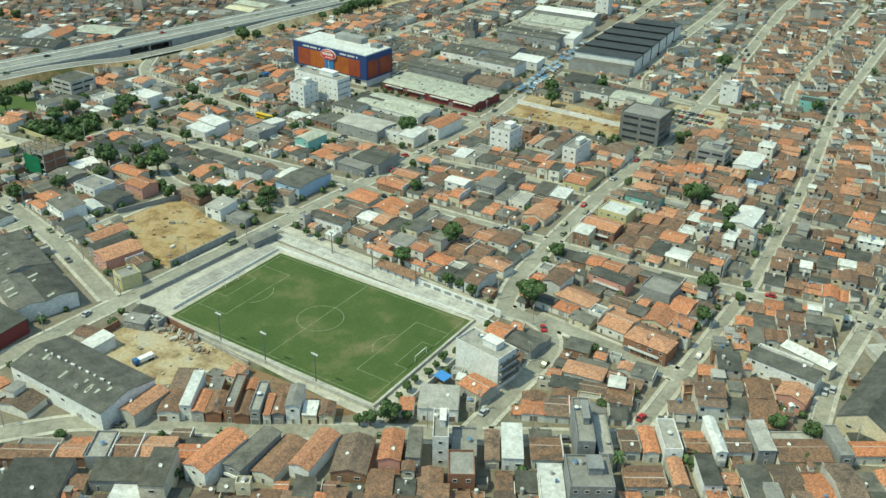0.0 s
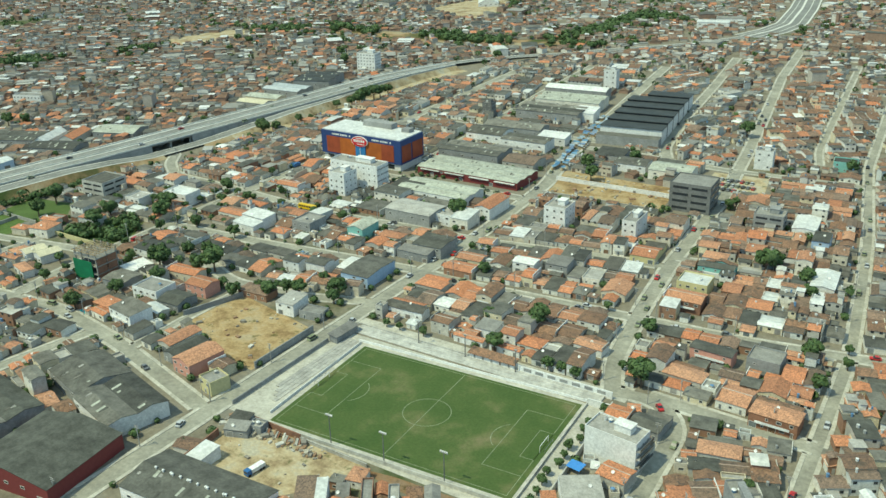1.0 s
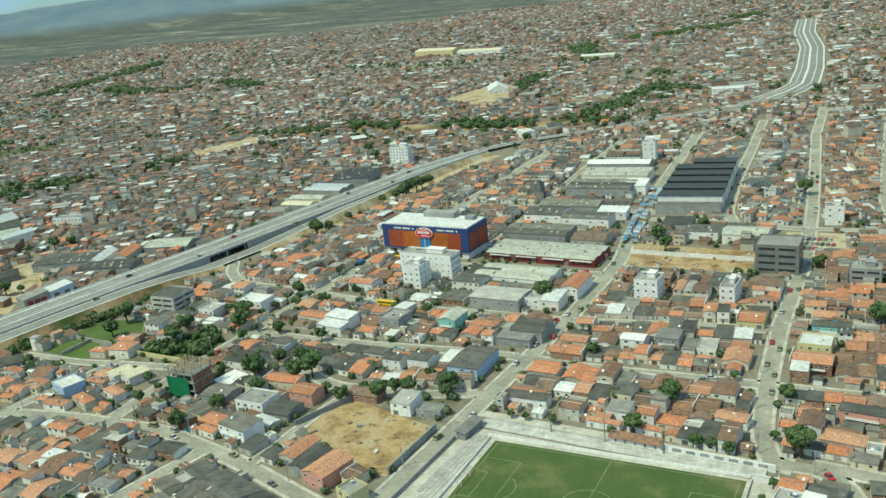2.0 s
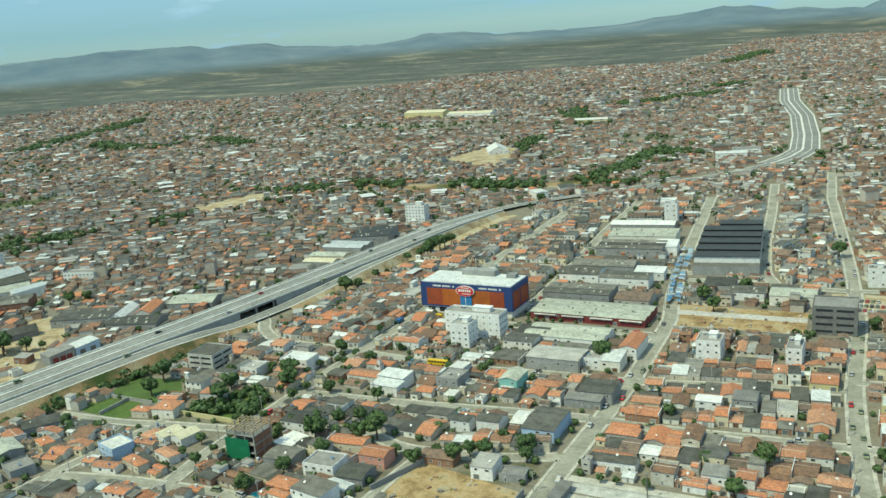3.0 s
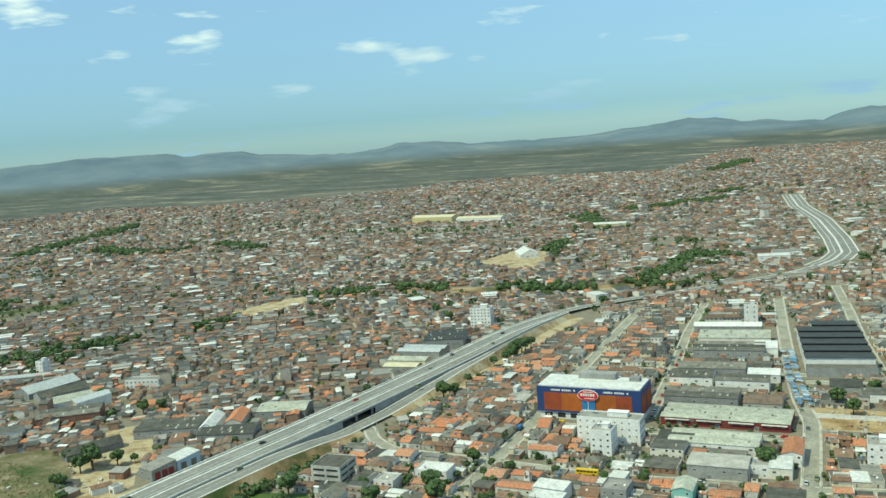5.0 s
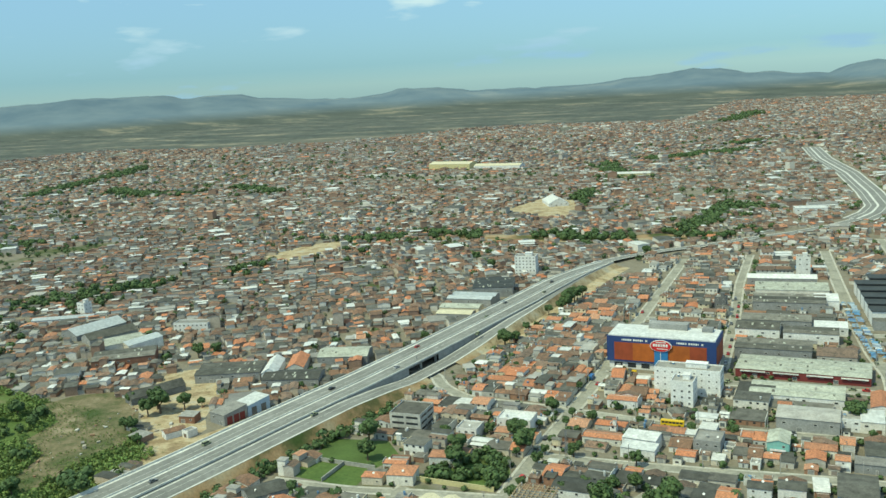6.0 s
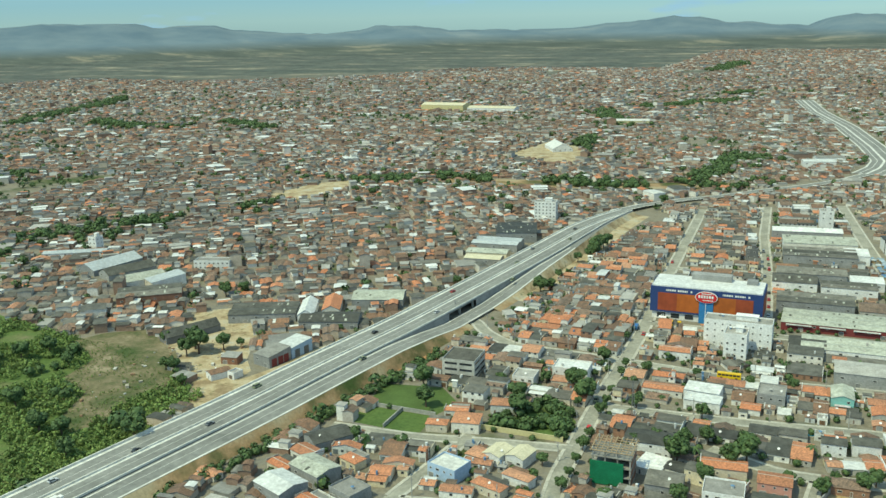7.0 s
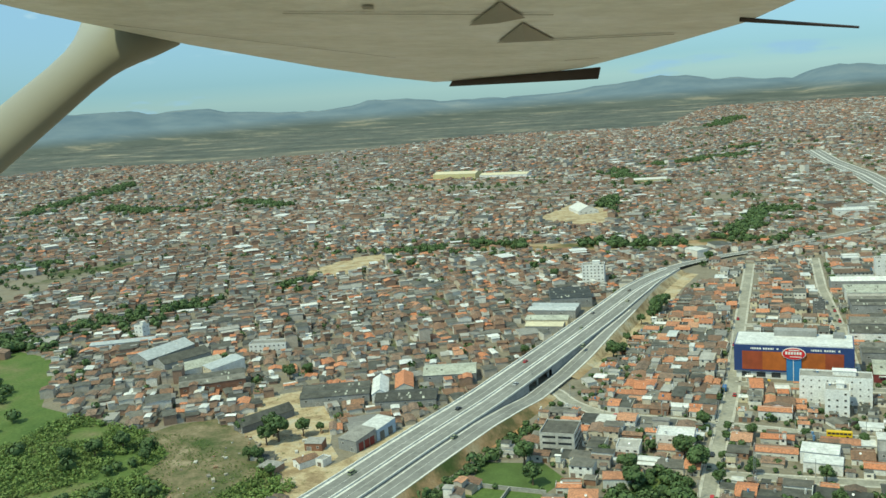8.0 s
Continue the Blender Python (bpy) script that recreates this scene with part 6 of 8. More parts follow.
H(105.8, -2.4, 3.0, 8.2, 3.2, "tile_new", "gable_y", "wall", 36)
H(111.2, 0.6, 4.0, 8.6, 4.4, "fibro", "mono", "wall_white", 36)
H(100.4, -7.6, 8.5, 6.7, 3.0, "tile_old", "gable_x", "wall", 36)
building(69.6, -30.6, 5.5, 7.6, 5.6, 2, "wall_brick", turn=36, label="brick two-storey house with open terraces", cols=2, top=False)


# ---- rows of houses that line the streets ----
PLOTS = []
KINDS = ["tile_new", "tile_old", "fibro", "white_roof", "slab"]
block_rng = random.Random(11)


def block(a, b, c, d, rows=2, mix=(3, 4, 3, 0.6, 1.0), wide=(4.2, 7.5), yard=0.1, tall=0.22, cross=0.28):
    """Plots in rows over the four corners a, b, c, d (anticlockwise); rows run along a-b, two by two back to back."""
    rng = block_rng
    a, b, c, d = (Vector((*p, 0)) for p in (a, b, c, d))
    across, along = (b - a).normalized() * 2.7, (d - a).normalized() * 2.7
    a, b, c, d = a - across - along, b + across - along, c + across + along, d - across + along
    for r in range(rows):
        v0, v1 = r / rows, (r + 1) / rows
        p0, p1 = a.lerp(d, v0), b.lerp(c, v0)
        q0, q1 = a.lerp(d, v1), b.lerp(c, v1)
        front_low = r % 2 == 0
        length, u = (p1 - p0).length, 0.0
        base = rng.uniform(1.9, 2.3)
        while u < length - 2.5:
            w = min(rng.uniform(*wide), length - u)
            t = (u + w / 2) / length
            lo, hi = p0.lerp(p1, t), q0.lerp(q1, t)
            depth = (hi - lo).length
            dd = depth * (1 - rng.uniform(0.02, yard * 2))
            dirv = (p1 - p0).normalized().lerp((q1 - q0).normalized(), 0.5)
            turn = math.atan2(dirv.y, dirv.x)
            up = (hi - lo).normalized()
            set_back = rng.choice((0.2, 0.2, 0.6, 1.6)) if yard > 0.05 else 0.1
            mid = lo + up * (dd / 2 + set_back) if front_low else hi - up * (dd / 2 + set_back)
            if not front_low:
                turn += math.pi
            dd -= set_back
            kind = rng.choices(range(5), mix)[0]
            h = base + rng.choice((0, 0, 0.15, 0.3)) + (rng.uniform(1.7, 2.2) if rng.random() < tall * 0.55 else 0) + (rng.uniform(2, 4) if rng.random() < 0.02 else 0)
            PLOTS.append((mid.x, mid.y, turn, w - rng.choice((0.06, 0.1, 0.5)), max(dd, 3.0), h, kind, 0.77 + 0.2 * rng.random() if rng.random() < cross else 0.75 * rng.random()))
            u += w


# between the pitch and the cross streets
block((-44, 37), (27, 37), (24, 70), (-44, 67), 3, (4, 2, 4, 0.5, 0.8))
block((-44, 78), (23, 83), (20, 112), (-45, 102), 3, (5, 2, 3, 0.7, 0.8))
block((-45, 112), (19, 122), (15, 158), (-46, 157), 4, (4, 3, 3, 0.6, 0.8))
block((-48, 198), (4, 198), (6, 231), (-52, 231), 2, (0.5, 1, 5, 0.5, 1), (9, 16))
block((-52, 245), (-14, 243), (-30, 400), (-78, 430), 12, (1, 4, 3, 0.6, 1))
# east of the pitch
block((45, -23), (56, -16), (56, 29), (45, 29), 4, (3, 2, 3, 0.6, 1))
block((66, -9), (86, 5), (86, 29), (65, 30), 3, (3, 3, 4, 0.6, 1))
block((43, 41), (85, 40), (84, 77), (33, 72), 4, (3, 3, 4, 0.6, 1), tall=0.15)
block((32, 87), (85, 91), (82, 131), (27, 126), 5, (2.5, 5, 2, 0.6, 0.8))
block((25, 133), (81, 139), (69, 236), (16, 230), 12, (2, 8, 1.3, 0.3, 0.4), yard=0.04, cross=0.25)
block((14, 242), (36, 264), (28, 420), (-3, 420), 18, (1.6, 8, 1.3, 0.3, 0.4), yard=0.04, cross=0.25)
block((48, 262), (62, 272), (50, 430), (32, 430), 17, (1.6, 8, 1.3, 0.3, 0.4), yard=0.04, cross=0.25)
block((96, 10), (119, 25), (118, 84), (95, 79), 8, (1.5, 6, 2.5, 0.5, 0.8), yard=0.04, cross=0.25)
block((95, 90), (118, 96), (116, 136), (90, 133), 5, (1.5, 5, 3, 0.6, 1))
block((89, 145), (114, 145), (100, 300), (70, 270), 16, (1.6, 8, 1.3, 0.3, 0.4), yard=0.04, cross=0.25)
block((131, 35), (158, 56), (154, 138), (129, 110), 9, (1.2, 8, 1.6, 0.3, 0.5), yard=0.04, cross=0.25)
block((124, 147), (154, 147), (140, 300), (112, 300), 17, (1.2, 8, 1.6, 0.3, 0.5), yard=0.04, cross=0.25)
block((170, 70), (230, 110), (215, 330), (160, 300), 26, (1.2, 8, 1.6, 0.3, 0.5), yard=0.04, cross=0.25)
# south of the slanting street
for k in range(6):
    o, p = 5.2 + k * 12.5, 5.2 + (k + 1) * 12.5 - (3.5 if k % 2 else 0.2)
    block((-20 + 0.62 * p, -80 - 0.8 * p), (180 + 0.55 * p, 58 - 0.83 * p), (180 + 0.55 * o, 58 - 0.83 * o), (-20 + 0.62 * o, -80 - 0.8 * o), 1, (1.6, 6.5, 2.0, 0.6, 0.7), (4.0, 6.5), tall=0.1 if k % 2 == 0 else 0.4)
block((4, -49), (38, -27), (38, -26), (4, -27), 2, (3, 4, 2, 0.8, 1), (3.6, 5))
block((0, -28), (43, -28), (46, -24), (30, -27), 1, (3, 4, 3, 0.6, 1))
# west of the pitch
block((-90, 41), (-55, 50), (-55, 69), (-91, 68), 2, (3, 2, 5, 0.8, 1.2))
block((-160, 78), (-55, 79), (-55, 101), (-160, 98), 2, (3, 1.5, 4, 0.8, 1.2))
block((-160, 45), (-98, 43), (-98, 66), (-160, 64), 2, (2.5, 1.5, 5, 0.5, 1.2), (6, 9))
block((-157, -5), (-99, -11), (-99, 26), (-130, 38), 4, (2.5, 1.5, 5, 0.5, 1.5), (6, 9), 0.25)
block((-92, -12), (-60, -22), (-60, -6), (-92, 2), 2, (3, 2, 3, 0.5, 1))
block((-116, -55), (-54, -75), (-54, -36), (-112, -22), 4, (2, 2, 6, 0.8, 1.2), (6, 10))
block((-198, -70), (-126, -70), (-121, -20), (-198, -28), 4, (4, 2, 3, 0.6, 1.5), (6, 9), 0.3)
block((-225, 60), (-171, 60), (-171, 101), (-222, 100), 4, (3, 1.5, 4, 1, 1.5), (6, 9))
block((-208, 111), (-171, 111), (-176, 240), (-204, 240), 11, (3, 4, 3, 0.6, 1))
block((-205, 242), (-177, 245), (-183, 400), (-208, 400), 14, (2, 5, 3, 0.6, 1))
block((-198, -16), (-168, -10), (-168, 6), (-196, 6), 2, (6, 1, 2, 0.5, 0.5), (7, 10), 0.3)
block((-246, -75), (-211, -60), (-204, 10), (-236, 8), 5, (5, 1, 3, 0.5, 1), (6, 10), 0.35)
block((-160, 190), (-124, 190), (-126, 244), (-166, 244), 5, (2, 4, 3, 0.8, 1))
block((-115, 188), (-60, 190), (-66, 244), (-118, 246), 3, (0.3, 1, 6, 0.6, 1), (12, 20))
block((-168, 256), (-127, 256), (-136, 410), (-172, 400), 14, (2, 5, 3, 0.7, 1))
block((-118, 256), (-68, 256), (-88, 430), (-128, 420), 12, (1, 3, 5, 0.7, 1), (7, 14))
block((-160, 111), (-140, 111), (-140, 150), (-162, 146), 3, (3, 2, 3, 0.5, 1))
block((-104, 112), (-55, 112), (-56, 149), (-106, 148), 3, (2, 1, 4, 0.8, 1), (8, 15))


def settle_plots():
    """Drops the plots that meet a street, an open lot or a house already placed."""
    p = np.array(PLOTS)
    kept = []
    # a plot that does not fit whole is tried again smaller, at its front, middle and back
    for shrink, shift in ((1, 0), (0.75, -0.12), (0.75, 0.12), (0.5, -0.25), (0.5, 0.25), (0.5, 0)):
        q = p.copy()
        q[:, 0] -= shift * p[:, 4] * np.sin(p[:, 2])
        q[:, 1] += shift * p[:, 4] * np.cos(p[:, 2])
        q[:, 4] *= shrink
        ok = fits(q)
        kept.append(q[ok])
        p = p[~ok]
        if not len(p):
            break
    return np.concatenate(kept)


def fits(p):
    ok = p[:, 4] > 2.0
    c, s = np.cos(p[:, 2]), np.sin(p[:, 2])
    for fx, fy in ((0, 0), (-0.5, -0.5), (0.5, 0.5), (-0.5, 0.5), (0.5, -0.5), (0, 0.5), (0, -0.5), (-0.5, 0), (0.5, 0), (-0.25, 0.25), (0.25, -0.25), (0.25, 0.25), (-0.25, -0.25),
                   (-0.5, 0.25), (0.5, 0.25), (-0.5, -0.25), (0.5, -0.25), (0.25, 0.5), (-0.25, 0.5), (0.25, -0.5), (-0.25, -0.5)):
        i = np.where(ok)[0]
        if not len(i):
            break
        q = np.stack([p[i, 0] + fx * p[i, 3] * c[i] - fy * p[i, 4] * s[i], p[i, 1] + fx * p[i, 3] * s[i] + fy * p[i, 4] * c[i]], 1)
        ok[i] = (street_gap(q) > -0.2) & is_free(q)
    return ok


def infill(plots):
    """Sheds and back houses in the gaps left between the plots."""
    rng = np.random.default_rng(21)
    out = [plots]
    for x, y, turn, w, d, *_ in plots:
        claim(x, y, turn, w, d)
    wide_area, south = (-235, 165, -90, 330), (-20, 150, -95, 60)
    for size, n, (x0, x1, y0, y1) in ((7.0, 7000, wide_area), (5.0, 9000, wide_area), (5.0, 5000, south), (3.6, 9000, wide_area), (3.6, 7000, south), (2.6, 9000, wide_area), (2.4, 8000, south)):
        q = np.zeros((n, 8))
        q[:, 0], q[:, 1] = rng.uniform(x0, x1, n), rng.uniform(y0, y1, n)
        base = plots[np.argmin((plots[None, :, 0] - q[:, None, 0]) ** 2 + (plots[None, :, 1] - q[:, None, 1]) ** 2, 1)]
        q[:, 2] = base[:, 2]
        q[:, 3], q[:, 4] = size * rng.uniform(0.85, 1.2, n), size * rng.uniform(0.8, 1.3, n)
        q[:, 5] = rng.uniform(1.6, 2.3, n) + (rng.random(n) < 0.07) * 1.9
        q[:, 6] = rng.choice(5, n, p=[0.2, 0.4, 0.24, 0.04, 0.12])
        q[:, 7] = rng.random(n)
        q = q[np.hypot(base[:, 0] - q[:, 0], base[:, 1] - q[:, 1]) < 16]
        q = q[fits(q)]
        chosen = np.zeros((0, 8))
        for row in q:
            if len(chosen) and (np.hypot(chosen[:, 0] - row[0], chosen[:, 1] - row[1]) < 0.62 * (chosen[:, 3] + row[3])).any():
                continue
            chosen = np.vstack([chosen, row])
            claim(row[0], row[1], row[2], row[3], row[4])
        out.append(chosen)
    return np.concatenate(out)


plots = infill(settle_plots())
order = np.argsort(np.hypot(plots[:, 0] + 30, plots[:, 1] - 25))
plots = plots[order]
NEAR = 250
for x, y, turn, w, d, h, kind, r in plots[:NEAR]:
    roof = KINDS[int(kind)]
    if roof.startswith("tile"):
        style = "gable_x" if r < 0.72 else "gable_y" if r < 0.86 or w > d * 1.4 else "hip"
    elif roof == "slab":
        style = "flat"
    else:
        style = "mono" if r < 0.5 else "gable_x"
    rise = {"fibro": 0.45, "white_roof": 0.45}.get(roof)
    house(x, y, math.degrees(turn), w, d, h, roof, style, "wall", rise=rise)


def joined(rows):
    out = []
    for x, y, turn, w, d, h, kind, r in rows:
        tiled = kind < 2
        if r > 0.76 and tiled:
            turn, w, d = turn + math.pi / 2, d, w
        out.append((x, y, turn, w, d, h, d * 0.12 if tiled else 0.35 if kind < 4 else 0.02, kind))
    return out


def split_rows(rows, seed, share, near=900.0):
    """Splits many houses across into a front and a lower back part with roofs of their own."""
    rng = np.random.default_rng(seed)
    cut = (rng.random(len(rows)) < share) & (rows[:, 4] > 4.5) & (np.hypot(rows[:, 0], rows[:, 1] + 190) < near)
    a = rows[cut].copy()
    b = a.copy()
    k = rng.uniform(0.4, 0.68, len(a))
    side = np.where(rng.random(len(a)) < 0.5, 1.0, -1.0)
    for part_, share_, sign in ((a, k, -1.0), (b, 1 - k, 1.0)):
        off = sign * side * (1 - share_) * part_[:, 4] / 2
        part_[:, 0] -= off * np.sin(part_[:, 2])
        part_[:, 1] += off * np.cos(part_[:, 2])
        part_[:, 4] *= share_
        part_[:, 6] = np.where(part_[:, 7] < 2, part_[:, 4] * 0.15, np.where(part_[:, 7] < 4, 0.3, 0.02))
    b[:, 5] = np.maximum(1.4, b[:, 5] - rng.uniform(0.1, 0.9, len(b)))
    b[:, 7] = np.where(rng.random(len(b)) < 0.6, b[:, 7], rng.choice(5, len(b), p=[0.16, 0.4, 0.24, 0.06, 0.14]))
    b[:, 6] = np.where(b[:, 7] < 2, b[:, 4] * 0.15, np.where(b[:, 7] < 4, 0.3, 0.02))
    b[:, 3] *= rng.uniform(0.7, 1.0, len(b))
    return np.concatenate([rows[~cut], a, b])


def upper_rooms(rows, seed, share):
    """Rooms added on top of houses: small boxes that stand over part of the roof."""
    rng = np.random.default_rng(seed)
    up = rows[rng.random(len(rows)) < share].copy()
    n = len(up)
    k, j = rng.uniform(0.4, 0.75, n), rng.uniform(0.3, 0.6, n)
    ox, oy = rng.choice([-1.0, 1.0], n) * (1 - k) * up[:, 3] / 2, rng.choice([-1.0, 1.0], n) * (1 - j) * up[:, 4] / 2
    c, s_ = np.cos(up[:, 2]), np.sin(up[:, 2])
    up[:, 0] += ox * c - oy * s_
    up[:, 1] += ox * s_ + oy * c
    up[:, 3] *= k * 0.97
    up[:, 4] *= j * 0.97
    up[:, 5] += rng.uniform(1.3, 2.6, n)
    up[:, 7] = rng.choice(5, n, p=[0.14, 0.2, 0.2, 0.16, 0.3])
    up[:, 6] = np.where(up[:, 7] < 2, up[:, 4] * 0.13, np.where(up[:, 7] < 4, 0.2, 0.02))
    return up


near_rows = np.array(joined(plots[NEAR:]))
town("town_houses", "rows of low rendered houses with brown, orange and grey roofs", np.concatenate([split_rows(near_rows, 14, 0.55), upper_rooms(near_rows, 22, 0.16)]))


def party_walls(rows):
    """Thin parapets that stand between neighbouring roofs, and ridge caps of pale mortar."""
    rng = random.Random(18)
    s = Shape()
    for x, y, turn, w, d, h, kind, r in rows:
        if rng.random() > 0.55:
            continue
        c, sn = math.cos(turn), math.sin(turn)
        side = rng.choice((-1, 1)) * (w / 2 + 0.02)
        a, b_, top = -d / 2, d / 2 * rng.uniform(0.2, 1.0), h + rng.uniform(0.25, 0.75)
        q = [(side - 0.08, a), (side + 0.08, a), (side + 0.08, b_), (side - 0.08, b_)]
        s.prism([(x + px * c - py * sn, y + px * sn + py * c) for px, py in q], 0.02, top)
    tagged(new("party_walls", s.mesh("party_walls", "wall")), "thin rendered parapet walls between the house roofs", "walls", kind="stuff")


party_walls(plots[NEAR:])

# ---- the wider town, district by district ----
def districts():
    rng = np.random.default_rng(5)
    seeds = []
    for k in range(70):
        seeds.append((rng.uniform(-2600, 700), rng.uniform(-60, 3200), rng.uniform(0, math.pi)))
    seeds[:8] = [(20, 330, -0.07), (-100, 380, -0.06), (130, 200, -0.05), (-330, 180, 0.55), (-420, 420, 0.75), (-300, 500, 0.7), (-180, 620, 0.4), (60, 560, -0.1)]
    xy = np.array(seeds)[:, :2]
    rows = []
    for k, (sx, sy, turn) in enumerate(seeds):
        far = math.hypot(sx, sy + 190)
        grow = 1.0 + max(0.0, far - 600) / 2600
        reach = 330 + far * 0.12
        u = np.arange(-reach, reach, 5.6 * grow)
        pitch = 8.2 * grow
        v, y = [], -reach
        j = 0
        while y < reach:
            v.append(y)
            y += pitch + (2.4 * grow if j % 2 else 0.1)
            j += 1
        gu, gv = np.meshgrid(u, np.array(v))
        gu = gu + rng.uniform(-0.5, 0.5, gv.shape[0])[:, None] * 5 + 5 * np.sin(gv / 70)
        # side streets every so often
        gap = ((np.floor(gu / (5.6 * grow)) + 7 * np.floor(gv / (50 * grow))) % 19) != 0
        gu, gv = gu[gap], gv[gap]
        n = len(gu)
        x = sx + gu * math.cos(turn) - gv * math.sin(turn)
        y = sy + gu * math.sin(turn) + gv * math.cos(turn)
        p = np.stack([x, y], 1)
        near = np.argmin(((p[:, None] - xy[None]) ** 2).sum(2), 1) == k
        dist = np.hypot(x + 500, y - 500)
        limit = np.array([1500 + 700 * noise.noise(Vector((a / 700, b / 700, 3.0))) + (1000 if a > -500 and b > 1200 else 0) for a, b in p[near]])
        keep = near.copy()
        keep[near] = (dist[near] < limit) & (rng.random(near.sum()) < np.where(p[near, 0] < -850, 0.68, 0.94))
        # only what the wide view ahead can take in
        keep &= (x < 180 + 0.22 * y) & (x > -360 - 1.5 * (y + 150))
        p, x, y = p[keep], x[keep], y[keep]
        n = len(x)
        if not n:
            continue
        wild = np.array([noise.noise(Vector((a / 160, b / 160, 8.0))) for a, b in p])
        ok = (street_gap(p) > 3.5) & is_free(p, 3.0) & (wild < 0.5) & (band_gap(p) > 6.0)
        x, y = x[ok], y[ok]
        n = len(x)
        kind = rng.choice(5, n, p=[0.13, 0.54, 0.15, 0.06, 0.12])
        dark = (x < -262) & (y < 330) & (rng.random(n) < 0.16)
        kind = np.where(dark, 2, kind)
        x = x + rng.normal(0, 1.1, n)
        y = y + rng.normal(0, 1.1, n)
        w = rng.uniform(4.0, 6.6, n) * grow
        d = rng.uniform(5.6, 9.4, n) * grow
        shed = rng.random(n) < 0.025
        w, d = np.where(shed, w * 2.2, w), np.where(shed, d * 1.7, d)
        kind = np.where(shed, rng.choice([2, 2, 3, 4], n), kind)
        h = rng.uniform(1.5, 2.3, n) + (rng.random(n) < 0.14) * 2.0 + shed * 1.2 + (rng.random(n) < 0.004) * rng.uniform(3, 7, n)
        swap = rng.random(n) < 0.5
        tr = turn + swap * math.pi / 2 + rng.normal(0, 0.12, n)
        w, d = np.where(swap, d, w), np.where(swap, w, d)
        rise = np.where(kind < 2, d * 0.14, np.where(kind < 4, 0.35, 0.02))
        rows.append(np.stack([x, y, tr, w, d, h, rise, kind], 1))
    rows = np.concatenate(rows)
    rows = np.concatenate([split_rows(rows, 13, 0.6), upper_rooms(rows, 19, 0.3)])
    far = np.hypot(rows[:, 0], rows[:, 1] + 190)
    # orange roofs turn brown with distance: haze put into the roof colours
    haze_fade = (rows[:, 7] == 0) & (rng.random(len(rows)) < np.clip((far - 450) / 700, 0, 0.75))
    rows[haze_fade, 7] = 1
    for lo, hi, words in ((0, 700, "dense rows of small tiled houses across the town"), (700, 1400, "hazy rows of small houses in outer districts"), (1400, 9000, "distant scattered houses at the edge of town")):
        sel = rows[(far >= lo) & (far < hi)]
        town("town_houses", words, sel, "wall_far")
    return rows


wide = districts()


def facade_bits(rows, name, label, mat, boxes, seed, chance=0.9, stuff_kind="stuff"):
    """Small upright pieces set on the front and back walls of the joined houses."""
    rng = random.Random(seed)
    v, f = [], []
    for x, y, turn, w, d, h, kind, r in rows:
        for side in (0, 1):
            a = turn + side * math.pi
            c, s = math.cos(a), math.sin(a)
            for px, pz, bw, bh in boxes(w, h, side, rng):
                if rng.random() > chance:
                    continue
                i = len(v)
                for yy in (-d / 2 - 0.05, -d / 2 + 0.02):
                    for xx, zz in ((px - bw / 2, pz), (px + bw / 2, pz), (px + bw / 2, pz + bh), (px - bw / 2, pz + bh)):
                        v.append((x + xx * c - yy * s, y + xx * s + yy * c, zz))
                f += [(i, i + 1, i + 2, i + 3), (i, i + 4, i + 5, i + 1), (i + 3, i + 2, i + 6, i + 7), (i, i + 3, i + 7, i + 4), (i + 1, i + 5, i + 6, i + 2)]
    tagged(new(name, mesh(name, v, f, [mat])), label, name.replace("_", " "), kind=stuff_kind)


def window_boxes(w, h, side, rng):
    n = max(1, int(w / 2.2))
    for fl in range(max(1, round(h / 2.4))):
        for j in range(n):
            if fl == 0 and side == 0 and j % 2 == 0:
                continue
            yield ((j + 0.5) / n * w - w / 2, fl * 2.3 + 0.9, 0.9, 0.75)


def door_boxes(w, h, side, rng):
    n = max(1, int(w / 2.2))
    if side == 0:
        for j in range(0, n, 2):
            yield ((j + 0.5) / n * w - w / 2, 0.03, rng.choice((0.75, 1.7)), 1.6)


facade_bits(plots[NEAR:], "house_windows", "small dark windows of the house rows", "glass", window_boxes, 3)
facade_bits(plots[NEAR:], "house_doors", "doors and garage gates of the house rows", "door", door_boxes, 4)


def roof_clutter(rows):
    """Water tanks and dishes standing on the roofs of the house rows."""
    rng = random.Random(8)
    s = Shape()
    for x, y, turn, w, d, h, kind, r in rows:
        for _ in range(rng.choice((0, 0, 1, 2))):
            px, py = rng.uniform(-0.3, 0.3) * w, rng.uniform(-0.3, 0.3) * d
            c, sn = math.cos(turn), math.sin(turn)
            qx, qy = x + px * c - py * sn, y + px * sn + py * c
            rad = rng.uniform(0.22, 0.45)
            s.tube(qx, qy, h - 0.8, h + 0.75 + rad * 1.2, rad * 0.85, rad, 8)
    tagged(new("roof_tanks", s.mesh("roof_tanks", "tank")), "white and blue water tanks on the roofs", "water tanks", kind="stuff")


roof_clutter(plots[NEAR:])


